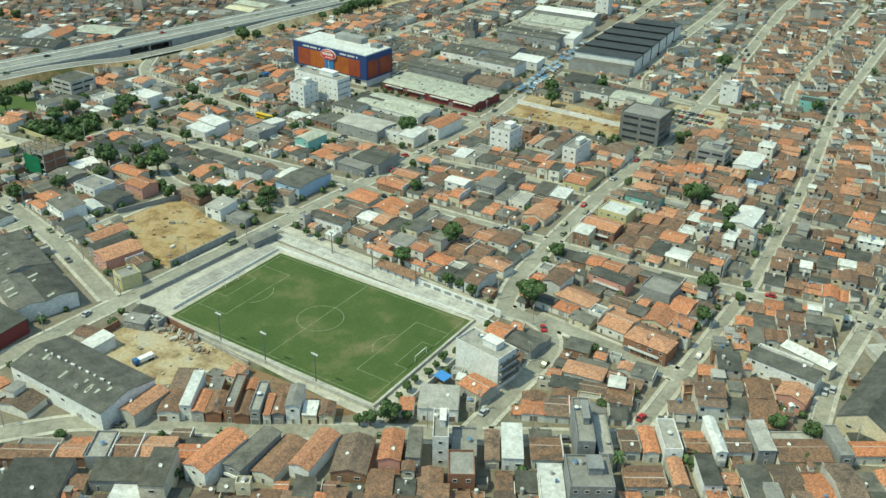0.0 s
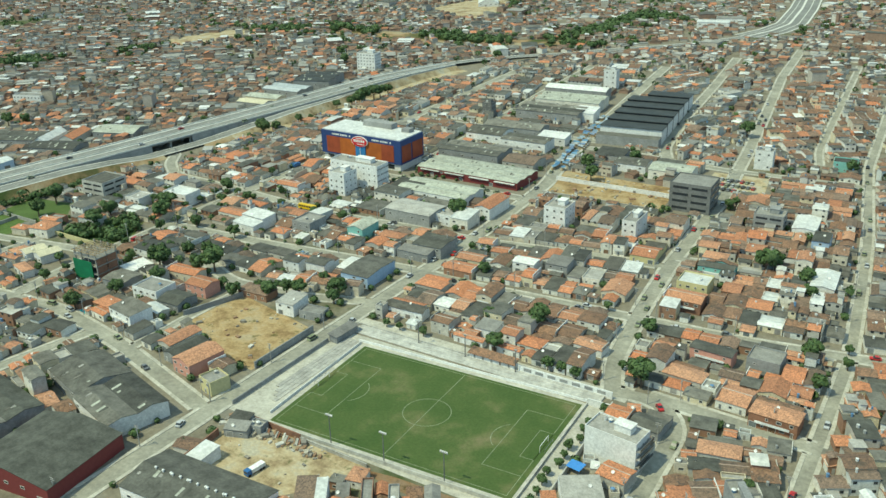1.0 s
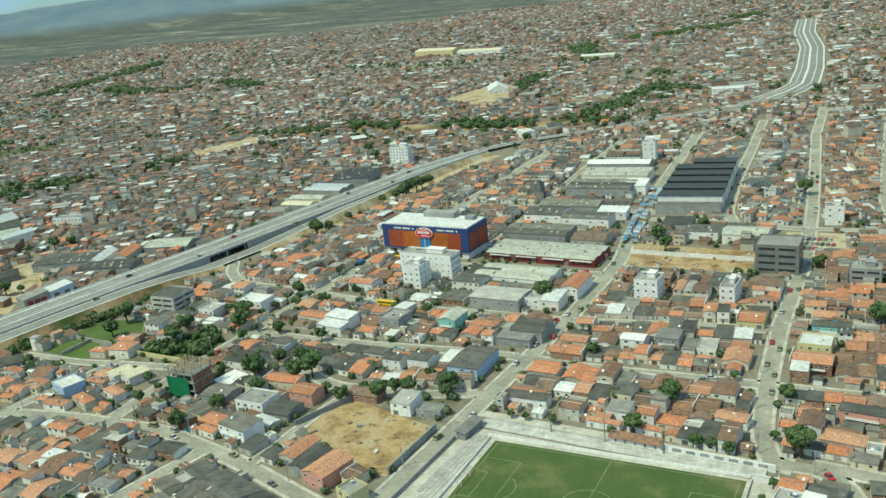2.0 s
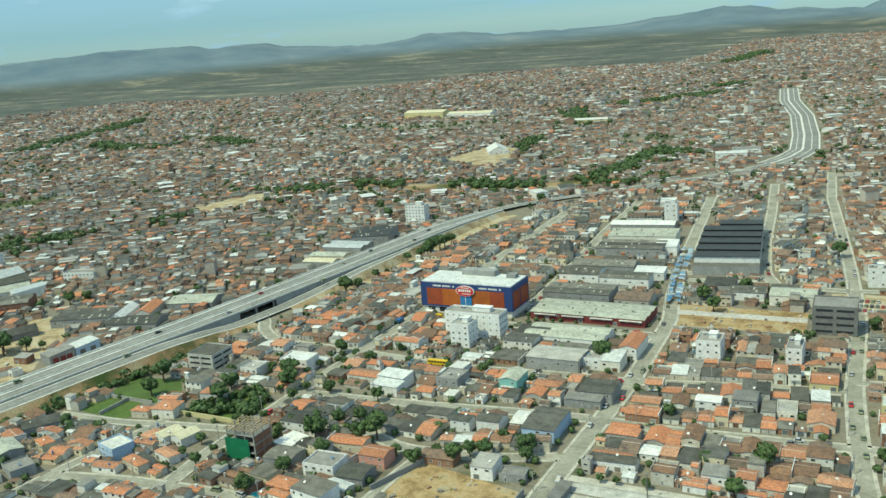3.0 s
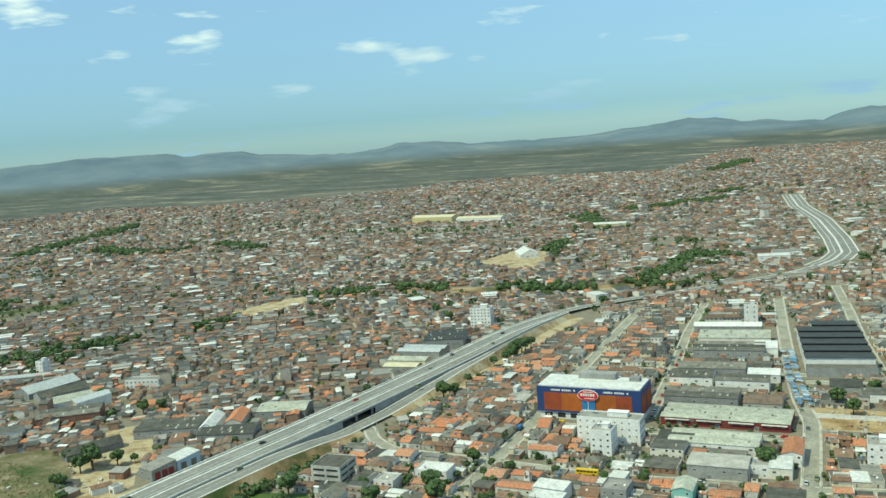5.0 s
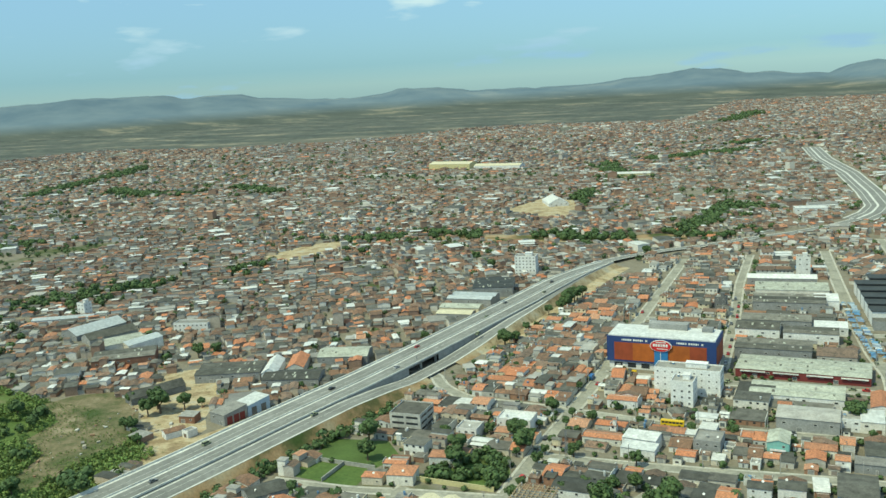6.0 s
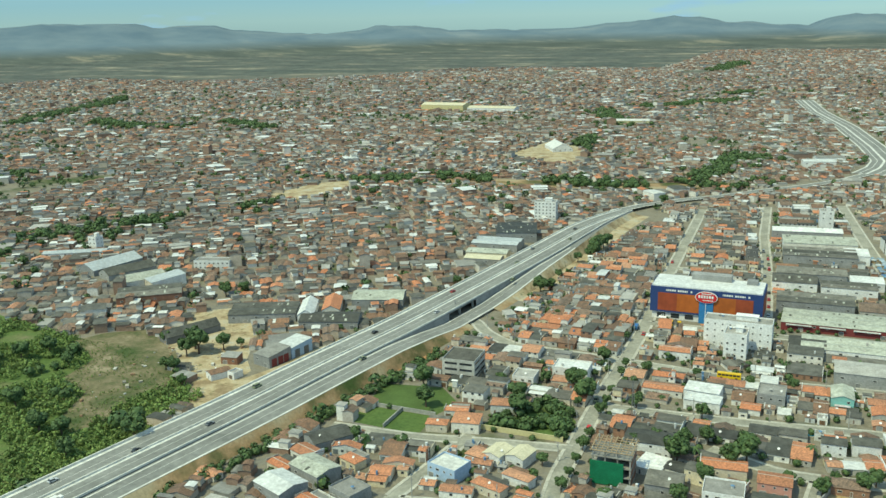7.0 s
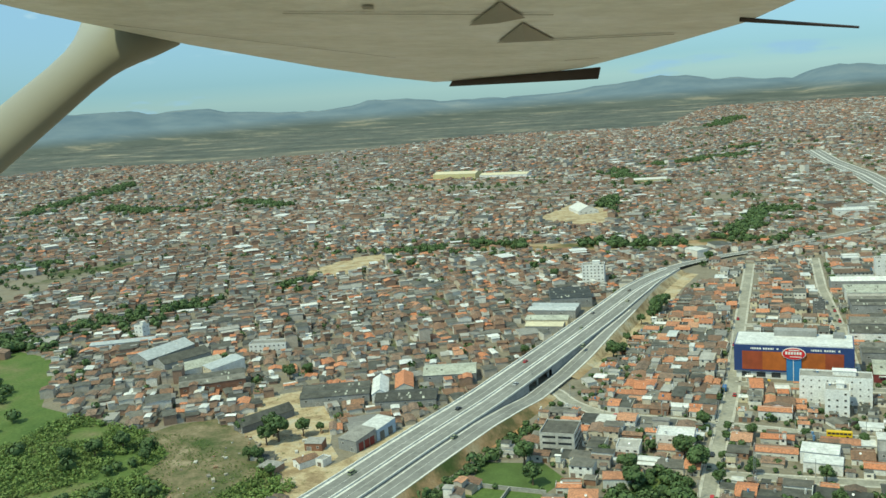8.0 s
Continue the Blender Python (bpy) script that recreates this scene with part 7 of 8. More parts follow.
# ---- trees and open ground ----
flat("bare_lot", ZONES["dirt_lot"], 0.02, "tan_earth", "bare sandy building lot with sparse weeds", "ground")
flat("bare_lot", ZONES["south_lot"], 0.02, "sand", "bare sandy yard beside the pitch", "ground")
flat("bare_lot", ZONES["sand_lot"], 0.02, "tan_earth", "cleared sandy lot behind a low wall", "ground")
flat("playing_field", ZONES["field"], 0.02, "lawn", "bright green lawn beside the highway", "ground")
flat("old_court", ZONES["court"], 0.02, "wild", "fenced worn grass court", "ground")
flat("bare_bank", ZONES["soil_bank"], 0.024, "soil", "bare orange soil bank", "ground")
flat("wild_ground", ZONES["park"], 0.02, "wild", "rough green wasteland beside the highway", "ground")
flat("bare_slope", ZONES["bare_slope"], 0.026, "dry", "bare brown slope with rubble in the wasteland", "ground")
flat("verge", ZONES["road_verge"], 0.032, "sand", "pale sandy strip along the foot of the highway", "ground")
flat("bare_yard", ZONES["row_yard"], 0.02, "brown_earth", "bare red-brown yard between the houses and the pitch", "ground")
flat("bare_lot", ZONES["dirt_patch"], 0.02, "sand", "pale cleared earth among the houses", "ground")
flat("bare_lot", ZONES["far_lot"], 0.02, "sand", "pale open sports ground of bare earth", "ground")
flat("wild_ground", ZONES["wood_belt"], 0.02, "bank", "green belt of trees along a stream", "ground")
flat("bare_lot", ZONES["sand_yard"], 0.02, "sand", "sandy yard between sheds", "ground")
flat("parking_lot", ZONES["parking"], 0.02, "sand", "dusty parking lot", "ground")
flat("garden_ground", ZONES["gardens"], 0.02, "wild", "overgrown green gardens", "ground")


def woods():
    rng = np.random.default_rng(9)
    p, r = [], []
    for name, n, r0, r1 in (("park", 150, 1.2, 4.4), ("wood_belt", 150, 1.4, 4.6), ("gardens", 62, 1.3, 2.7), ("field", 3, 1, 1.5)):
        z = np.array(ZONES[name])
        q = rng.uniform(z.min(0), z.max(0), (n * 4, 2))
        q = q[inside(ZONES[name], q)]
        q = q[[noise.noise(Vector((a / 35, b / 35, 1.0))) > (-0.02 if name == "park" else 0.0 if name == "wood_belt" else -0.2) for a, b in q]][:n]
        q = q[~inside(ZONES["bare_slope"], q)]
        p.append(q)
        r.append(rng.uniform(r0, r1, len(q)))
    # loose trees round the green belt and the pale earth lots
    z = np.array(ZONES["wood_belt"] + [(-430, 470), (-415, 420), (-400, 455), (-300, 640), (-290, 590)])
    q = z[rng.integers(0, len(z), 150)] + rng.normal(0, 16, (150, 2))
    q = q[is_free(q) & (street_gap(q) > 1.0)]
    p.append(q)
    r.append(rng.uniform(1.4, 3.6, len(q)))
    # rows of trees along streams and field edges in the wider town
    q = np.repeat(BAND_PTS, 9, 0) + rng.normal(0, 1, (len(BAND_PTS) * 9, 2)) * rng.choice([4.0, 8.0, 14.0], (len(BAND_PTS) * 9, 1))
    q = q[is_free(q) & (street_gap(q) > 1.0)]
    p.append(q)
    r.append(rng.uniform(1.3, 3.4, len(q)) * (1 + np.hypot(q[:, 0], q[:, 1]) / 2500))
    # bushes down the highway's bank
    line = resample(HW_LINE, 2.5)
    nn = normals(line)
    for off in (19, 21, 23):
        k = rng.random(len(line)) < 0.8
        k &= line[:, 1] < 92
        p.append(line[k] - nn[k] * (off + rng.uniform(-1, 1, k.sum()))[:, None])
        r.append(rng.uniform(1.0, 2.2, k.sum()))
    scatter("tree_belt", "dense green trees and bushes on open ground", np.concatenate(p), np.concatenate(r), 3, 120, fine=0.72)
    z = np.array(ZONES["park"])
    q = rng.uniform((-440, -110), (-290, 80), (15000, 2))
    q = q[inside(ZONES["park"], q)]
    q = q[[noise.noise(Vector((a / 28, b / 28, 2.0))) > -0.32 for a, b in q]]
    scatter("wild_shrubs", "low wild shrubs and tall grass on the wasteland", q, rng.uniform(0.5, 1.8, len(q)) * np.where(inside(ZONES["bare_slope"], q), 0.3, 1.0), 6, 22, "shrubs", "grass_blade", 0.8)
    # trees among the far houses
    q = np.stack([rng.uniform(-2200, 400, 60000), rng.uniform(-60, 3000, 60000)], 1)
    q = q[(q[:, 0] < 180 + 0.22 * q[:, 1]) & (q[:, 0] > -360 - 1.5 * (q[:, 1] + 150))]
    q = q[[noise.noise(Vector((a / 120, b / 120, 5.0))) + 0.6 * noise.noise(Vector((a / 400, b / 400, 6.0))) > 0.42 or rng.random() < 0.24 or noise.noise(Vector((a / 160, b / 160, 8.0))) > 0.47 for a, b in q]]
    q = q[(street_gap(q) > 1.0) & is_free(q)]
    d = np.hypot(q[:, 0], q[:, 1] + 190)
    keep = rng.random(len(q)) < np.clip(1.6 - d / 1300, 0.0, 1.0)
    q, d = q[keep], d[keep]
    scatter("tree_groups", "scattered dark green trees between distant houses", q, rng.uniform(0.9, 2.7, len(q)) * (1 + d / 2500), 4, 30)


woods()


def rubble():
    """Broken blocks and heaps of spoil along the foot of the pitch's wall and on the bare lots."""
    rng = random.Random(77)
    s = Shape()
    for x0, x1, y0, y1, n in ((-42, -10, -32, -28, 150), (-34, 0, -46, -30, 14), (-92, -58, -4, 22, 30), (-48, 0, 168, 198, 90), (-350, -322, -10, 34, 24), (-348, -312, 34, 70, 60)):
        for _ in range(n):
            x, y = rng.uniform(x0, x1), rng.uniform(y0, y1)
            a, k = rng.uniform(0, 3.1), rng.uniform(0.15, 0.75) * rng.choice((0.5, 1, 1, 1.5))
            c, sn = math.cos(a), math.sin(a)
            q = [(-k, -k * 0.6), (k, -k * 0.5), (k * 0.8, k * 0.6), (-k * 0.9, k * 0.5)]
            s.prism([(x + px * c - py * sn, y + px * sn + py * c) for px, py in q], 0.0, k * rng.uniform(0.5, 1.1))
    tagged(new("rubble", s.mesh("rubble", "rubble")), "broken concrete and brick rubble on bare ground", "rubble", kind="stuff")


def ruins():
    """Broken buttresses of the old wall that lean over the sandy yard."""
    rng = random.Random(5)
    for k in range(6):
        g = thing("broken_buttress", -35.5 + k * 3.3, -29.2 + 0.3 * (k % 2), 0, rng.uniform(-0.3, 0.3), "leaning broken concrete and brick buttress of an old wall", "ruin", "ruined wall buttresses")
        for name, m, x, hgt, lean in (("slab_piece", "rubble", -0.6, 1.6, 0.4), ("slab_piece", "concrete", 0.2, 1.3, 0.6), ("brick_pier", "wall_brick", 0.8, 1.1, 0.3)):
            s = Shape()
            w, t = rng.uniform(0.7, 1.1), 0.25
            q = [(x - w / 2, -lean, 0), (x + w / 2, -lean - 0.2, 0), (x + w * 0.35, 0.4, hgt), (x - w * 0.4, 0.5, hgt * rng.uniform(0.8, 1.0))]
            s.v = q + [(a, b + t, c) for a, b, c in q]
            s.f = [(0, 1, 2, 3), (7, 6, 5, 4), (1, 0, 4, 5), (2, 1, 5, 6), (3, 2, 6, 7), (0, 3, 7, 4)]
            s.w = [0] * 6
            part(name, s.mesh(name, m), g)


M["rubble"] = speckled("broken_rubble", [(0.4, 0.36, 0.29), (0.3, 0.19, 0.12), (0.5, 0.48, 0.43), (0.24, 0.22, 0.19)], 0.7, 1.2, 0.8, 3.0, mode="CONSTANT")
rubble()
ruins()


# ---- street trees ----
for x, y, r in ((-132.4, 27.9, 4.2), (-169.3, 61.4, 4.2), (-174.9, 70.4, 4.1), (-187.3, 42.8, 3.8), (-190.9, 53.2, 3.8), (-113.4, 36, 4.2), (-117.4, 32.9, 3.4), (-92.2, 24.1, 2.6), (-89.1, 32.6, 1.7), (-78.5, 34.8, 2.5), (-81.2, 29.7, 2.9), (-73.6, 35.6, 2.9), (-62, 41.7, 3.3), (-60.3, 37.3, 2.4), (-130.1, 63, 2.5), (-222.6, 178.7, 4), (-225.1, 269.2, 4.2), (-65.1, 122.1, 3.9), (-131.2, -9.1, 3.1), (-240, 136.2, 3.9), (-172.5, 101.6, 2.8), (-28.1, 80, 2.5), (-226.9, 53.3, 4.2), (-219.7, 39.6, 3.4), (-128.2, 5.2, 2.7), (39.9, -29, 1.4), (42, -27.5, 1.9), (45.1, -24.1, 2.8), (47.8, -21.3, 1.4), (0.9, 36.0, 2.9)):
    tree(x, y, r)
for x, y, r in ((-22.5, 33.6, 1.5), (-35.8, 33.0, 1.3), (-31.0, 33.2, 1.2), (18.9, 34.6, 2.0), (27.7, 34.4, 1.9), (44.8, 39.3, 4), (37, 45.1, 1.5), (36.2, 67.5, 2.6), (81.2, 75, 3.2), (86.4, 60, 2.7), (90.7, 76.4, 1.8), (89.4, 85.4, 1.5), (85.6, 18.2, 1.3), (68.9, 67.6, 1.8), (41.5, 22.1, 1.4), (117.5, 26.4, 2.3), (124.5, 28.5, 2.2), (-44.7, 203.1, 3.9), (-30.2, 225.3, 2.9), (54.5, 129.2, 4.2), (68.7, 126.1, 2.9), (56.7, 133.8, 3.2), (3.1, 292.5, 3.8), (59.7, 256, 2.9), (11.3, 208.4, 2.4), (19.1, 77.2, 1.5), (6, 54.6, 3.7), (72, 116, 2.6), (-10, 52, 2.2), (23, 35.0, 1.7), (-73, 48, 2)):
    tree(x, y, r)
for x, y, r in ((-132, 41, 2.6), (-126, 45, 2.6), (-146, 34, 2.4), (-141, 40, 2.2), (-147, -1, 2.2), (-187, 74, 2.2), (-202, 66, 2.4), (126, 19.5, 1.5), (82, 9, 1.5), (21, -67, 2), (-38, 192, 3.4), (-123, 19, 3), (-193, 86, 1.8), (-221, 240, 2.6), (-205, 148, 1.6), (26, 185, 2.2), (27, 191, 1.8), (-101, 28, 1.8)):
    tree(x, y, r)
for k in range(9):
    tree(40.2 + 0.6 * (k % 3), 15 - k * 3.9, 1.1 + 0.25 * (k % 2), label="small round tree in the row beside the pitch")
for k in range(12):
    if k not in (5, 9):
        tree(-159.6 - 0.35 * k, 0 + k * 9.0, 1.7 + 0.5 * (k % 3 == 0))
    if k not in (2, 4, 7):
        tree(-169.0 - 0.3 * k, 4 + k * 9.0, 1.6 + 0.4 * (k % 3 == 1))


def palm(x, y, h=4.2):
    g = thing("palm_tree", x, y, 0, 0, "tall palm with drooping dark green fronds", "palm")
    s = Shape()
    s.tube(0, 0, 0, h, 0.2, 0.13, 8)
    part("trunk", s.mesh("trunk", "trunk"), g)
    for k in range(13):
        a = k * math.tau / 13 + (0.2 if k % 2 else 0)
        s = Shape()
        up = 0.9 if k % 2 else 0.35
        prev = None
        for j in range(7):
            t = j / 6
            rr, zz = 2.1 * t, h + up * math.sin(t * 2.6) - 1.0 * t * t
            wd = 0.34 * math.sin(0.35 + t * 2.6)
            c, sn = math.cos(a), math.sin(a)
            row = [(rr * c - wd * sn, rr * sn + wd * c, zz - 0.12), (rr * c, rr * sn, zz), (rr * c + wd * sn, rr * sn - wd * c, zz - 0.12)]
            if prev:
                s.face([prev[0], prev[1], row[1], row[0]])
                s.face([prev[1], prev[2], row[2], row[1]])
            prev = row
        part("frond", s.mesh("frond", "leaf"), g)


palm(94, -7)
palm(-96, 47, 3.4)
palm(-128, 33, 3.6)


def yard_trees():
    """Trees and shrubs in yards too many to count."""
    rng = np.random.default_rng(17)
    n = 9000
    q = np.stack([rng.uniform(-235, 160, n), rng.uniform(-75, 250, n)], 1)
    q = q[(street_gap(q) > 0.4) & is_free(q, 0.25)]
    keep = []
    for p in q:
        if all((p[0] - k[0]) ** 2 + (p[1] - k[1]) ** 2 > 9 for k in keep):
            keep.append(p)
    keep = np.array(keep)
    west = keep[:, 0] < -55
    keep = keep[(rng.random(len(keep)) < np.where(west, 0.75, 0.4))]
    scatter("yard_trees", "small dark green trees and shrubs in yards between houses", keep, rng.uniform(0.7, 1.7, len(keep)), 12, 90)


yard_trees()


# ---- vehicles ----
def car_thing(paint, long=3.1, wide=1.3, tall=1.08, van=False):
    g = thing("car", 0, 0, -50, 0, "", "car")
    L, W = long / 2, wide / 2
    s = Shape()
    z0, z1 = 0.18, tall * 0.58
    prof = [(-L, z0), (L, z0), (L, z1 * 0.86), (L * 0.55, z1), (-L * 0.9, z1), (-L, z1 * 0.92)]
    i = 0
    s.v += [(x, -W, z) for x, z in prof] + [(x, W, z) for x, z in prof]
    n = len(prof)
    s.f += [tuple(range(n)), tuple(range(2 * n - 1, n - 1, -1))] + [((k + 1) % n, k, n + k, n + (k + 1) % n) for k in range(n)]
    s.w += [0] * (n + 2)
    part("body", s.mesh("body", paint), g)
    a, b, c, d = (-L * 0.95, L * 0.62, -L * 0.9, L * 0.4) if van else (-L * 0.78, L * 0.45, -L * 0.58, L * 0.12)
    s = Shape()
    w2 = W * 0.84
    s.v += [(a, -W * 0.96, z1), (b, -W * 0.96, z1), (b, W * 0.96, z1), (a, W * 0.96, z1), (c, -w2, tall), (d, -w2, tall), (d, w2, tall), (c, w2, tall)]
    s.f += [(0, 1, 5, 4), (1, 2, 6, 5), (2, 3, 7, 6), (3, 0, 4, 7)]
    s.w += [0] * 4
    part("window", s.mesh("window", "glass"), g)
    s = Shape()
    s.box(c, d, -w2, w2, tall, tall + 0.04)
    part("roof", s.mesh("roof", paint), g)
    for x in (-L * 0.62, L * 0.62):
        for y in (-W, W):
            t = Shape()
            k = 12
            i = 0
            t.v += [(x + 0.22 * math.cos(j * math.tau / k), y + sgn * 0.08, 0.22 + 0.22 * math.sin(j * math.tau / k)) for sgn in (-1, 1) for j in range(k)]
            t.f += [(j, (j + 1) % k, k + (j + 1) % k, k + j) for j in range(k)] + [tuple(range(k - 1, -1, -1)), tuple(range(k, 2 * k))]
            t.w += [0] * (k + 2)
            part("wheel", t.mesh("wheel", "tyre"), g)
    return g


PAINTS = (("white", (0.72, 0.72, 0.71)), ("silver", (0.42, 0.43, 0.44)), ("black", (0.02, 0.02, 0.022)), ("grey", (0.13, 0.135, 0.14)), ("red", (0.42, 0.02, 0.02)))
FIRST = {}


def car(x, y, turn, colour="white", z=0.05, van=False):
    key = (colour, van)
    words = f"{colour} {'van' if van else 'hatchback car'} on the street"
    m = Matrix.Translation((x, y, z)) @ Matrix.Rotation(turn, 4, "Z")
    if key not in FIRST:
        name = "paint_" + colour
        if name not in M:
            M[name] = plain("car_" + name, dict(PAINTS)[colour], 0.28, 0.0, 0.5, 0.04)
        g = car_thing(name, 3.5 if van else 3.1, 1.35, 1.4 if van else 1.08, van)
        tagged(g, words, "van" if van else "car", "cars in the streets")
        g.matrix_world = m
        FIRST[key] = g
        return g
    return copy_thing(FIRST[key], m)


def parked(street, t0, t1, n, seed, z=0.12):
    """Cars by the kerb along a stretch of a street."""
    rng = random.Random(seed)
    line, w = STREETS[street]
    pts = resample(line, 1.0)
    nn = normals(pts)
    used = []
    others = [(resample(STREETS[m][0], 2.0), STREETS[m][1] / 2 + 1) for m in STREETS if m != street]
    for _ in range(n * 3):
        if len(used) >= n:
            break
        k = int(rng.uniform(t0, t1) * (len(pts) - 2)) + 1
        side = rng.choice((-1, 1))
        if any(abs(k - j) < 5 and s == side for j, s in used):
            continue
        p = pts[k] + nn[k] * side * (w / 2 - 0.85)
        if street_gap(p, others)[0] < 0:
            continue
        used.append((k, side))
        d = pts[k + 1] - pts[k - 1]
        car(p[0], p[1], math.atan2(d[1], d[0]) + (math.pi if rng.random() < 0.5 else 0), rng.choice(("white", "white", "white", "silver", "silver", "black", "grey", "red")), z, rng.random() < 0.12)


for street, t0, t1, n in (("avenue_b", 0.2, 0.6, 9), ("avenue_d", 0.05, 0.7, 20), ("avenue_h", 0.0, 0.5, 9), ("avenue_j", 0.0, 0.35, 14), ("avenue_x", 0.0, 0.7, 9), ("street_f", 0.3, 0.95, 12),
                          ("street_i", 0.3, 0.85, 7), ("street_c", 0.2, 1.0, 12), ("street_e", 0.0, 0.9, 3), ("street_a", 0.2, 1.0, 5), ("avenue_p", 0.0, 0.5, 14), ("avenue_r", 0.0, 0.6, 9), ("street_market", 0.1, 0.95, 12)):
    parked(street, t0, t1, n, sum(map(ord, street)))
car(90.6, 12.5, 1.5, "red", 0.12)
car(-50.5, -38, 1.9, "silver", 0.12)
for k in range(26):
    car(10 + (k % 9) * 2.2, 208 + (k // 9) * 6.5, 1.5, ("white", "silver", "white", "black", "grey", "red")[k % 6], 0.06)
hw_pts = resample(HW_LINE, 1.0)
hw_n = normals(hw_pts)
for k, off, col, van in ((40, 9, "white", False), (70, 11.5, "silver", False), (95, 6.5, "black", False), (120, 2, "grey", False), (150, 11, "white", True), (190, -5, "white", False), (215, 9.5, "black", False),
                         (250, 1.5, "silver", False), (280, 11, "red", False), (310, -5.5, "white", True), (340, 7, "white", False), (370, 12, "grey", False), (400, 2, "white", False), (425, 9, "black", False)):
    p = hw_pts[k] + hw_n[k] * off
    d = hw_pts[k + 1] - hw_pts[k - 1]
    car(p[0], p[1], math.atan2(d[1], d[0]), col, hw_rise(p) + 0.02, van)


def lorry(x, y, turn, cab, load, long, label, z=0.03, tall=1.6, name="truck"):
    g = thing(name, x, y, z, turn, label, name)
    s = Shape()
    s.box(long / 2 - 1.3, long / 2, -0.75, 0.75, 0.3, 1.7)
    part("cab", s.mesh("cab", cab), g)
    s = Shape()
    s.box(long / 2 - 0.02, long / 2 + 0.03, -0.62, 0.62, 0.95, 1.5)
    part("windscreen", s.mesh("windscreen", "glass"), g)
    s = Shape()
    s.box(-long / 2, long / 2 - 1.4, -0.8, 0.8, 0.55, 0.55 + tall)
    part("load_box", s.mesh("load_box", load), g)
    for k in (-0.38, -0.22, 0.4):
        for w in (-0.78, 0.78):
            t = Shape()
            t.box(k * long - 0.3, k * long + 0.3, w - 0.12, w + 0.12, 0, 0.6)
            part("wheel", t.mesh("wheel", "tyre"), g)
    return g


lorry(-20.0, -42.6, radians(262), "truck_blue", "wall_white", 5.4, "blue truck with a white tank parked on the sandy yard", tall=1.0)

hw_k = 62
hw_q = hw_pts[hw_k] - hw_n[hw_k] * 0.6
hw_d = hw_pts[hw_k + 1] - hw_pts[hw_k - 1]
lorry(hw_q[0], hw_q[1], math.atan2(hw_d[1], hw_d[0]), "wall_white", "wall_white", 6.5, "white box truck driving on the highway", hw_rise(hw_q) + 0.02, 1.6)


def bus(x, y, turn, z=0.12):
    g = thing("bus", x, y, z, turn, "yellow city bus on the street", "bus")
    s = Shape()
    s.box(-4.2, 4.2, -0.9, 0.9, 0.35, 2.2)
    part("body", s.mesh("body", "yellow"), g)
    for w in (-0.92, 0.92):
        for k in range(6):
            s = Shape()
            s.box(-3.8 + k * 1.3, -2.7 + k * 1.3, min(w, w * 0.97), max(w, w * 0.97), 1.2, 1.9)
            part("window", s.mesh("window", "glass"), g)
    for k in (-2.6, 2.6):
        for w in (-0.85, 0.85):
            s = Shape()
            s.box(k - 0.4, k + 0.4, w - 0.12, w + 0.12, 0, 0.75)
            part("wheel", s.mesh("wheel", "tyre"), g)
    return g


bus(-126, 101.4, radians(2))
bus(-156, 153.2, radians(0))


# ---- market stalls in the northern avenue ----
def stalls():
    rng = random.Random(31)
    protos = []
    for k in range(4):
        g = thing("market_stall", -60, 240, 0, 0, ("faded blue tarpaulin market stall on thin posts", "grey-blue tarpaulin market stall on thin posts", "bright blue tarpaulin market stall on thin posts", "pale tarpaulin market stall on thin posts")[k], "market stall", "street market stalls")
        s = Shape()
        w, d = 2.6 + 0.3 * k, 2.2
        s.slab([(-w / 2, -d / 2, 1.7), (w / 2, -d / 2, 1.7), (w / 2, 0, 2.15), (-w / 2, 0, 2.15)], 0.05)
        s.slab([(-w / 2, 0, 2.15), (w / 2, 0, 2.15), (w / 2, d / 2, 1.7), (-w / 2, d / 2, 1.7)], 0.05)
        part("canopy", s.mesh("canopy", "blue_tarp"), g)
        for a in (-1, 1):
            for b in (-1, 1):
                s = Shape()
                s.tube(a * (w / 2 - 0.1), b * (d / 2 - 0.1), 0, 1.68, 0.04, 0.04, 6)
                part("post", s.mesh("post", "steel"), g)
        s = Shape()
        s.box(-w / 2 + 0.3, w / 2 - 0.3, -0.5, 0.5, 0.05, 0.7)
        part("table", s.mesh("table", "timber"), g)
        protos.append(g)
    line = resample([(-57, 196), (-67, 250), (-73, 292)], 3.2)
    nn = normals(line)
    first = set()
    for j, p in enumerate(line):
        for off in (-1.9, 1.9):
            if rng.random() < 0.28:
                continue
            k = rng.randrange(4)
            q = p + nn[j] * (off + rng.uniform(-0.4, 0.4))
            m = Matrix.Translation((q[0], q[1], 0.1)) @ Matrix.Rotation(rng.uniform(-0.3, 0.3) + 1.6 * (rng.random() < 0.3), 4, "Z")
            if k not in first:
                first.add(k)
                protos[k].matrix_world = m
            else:
                copy_thing(protos[k], m)


stalls()


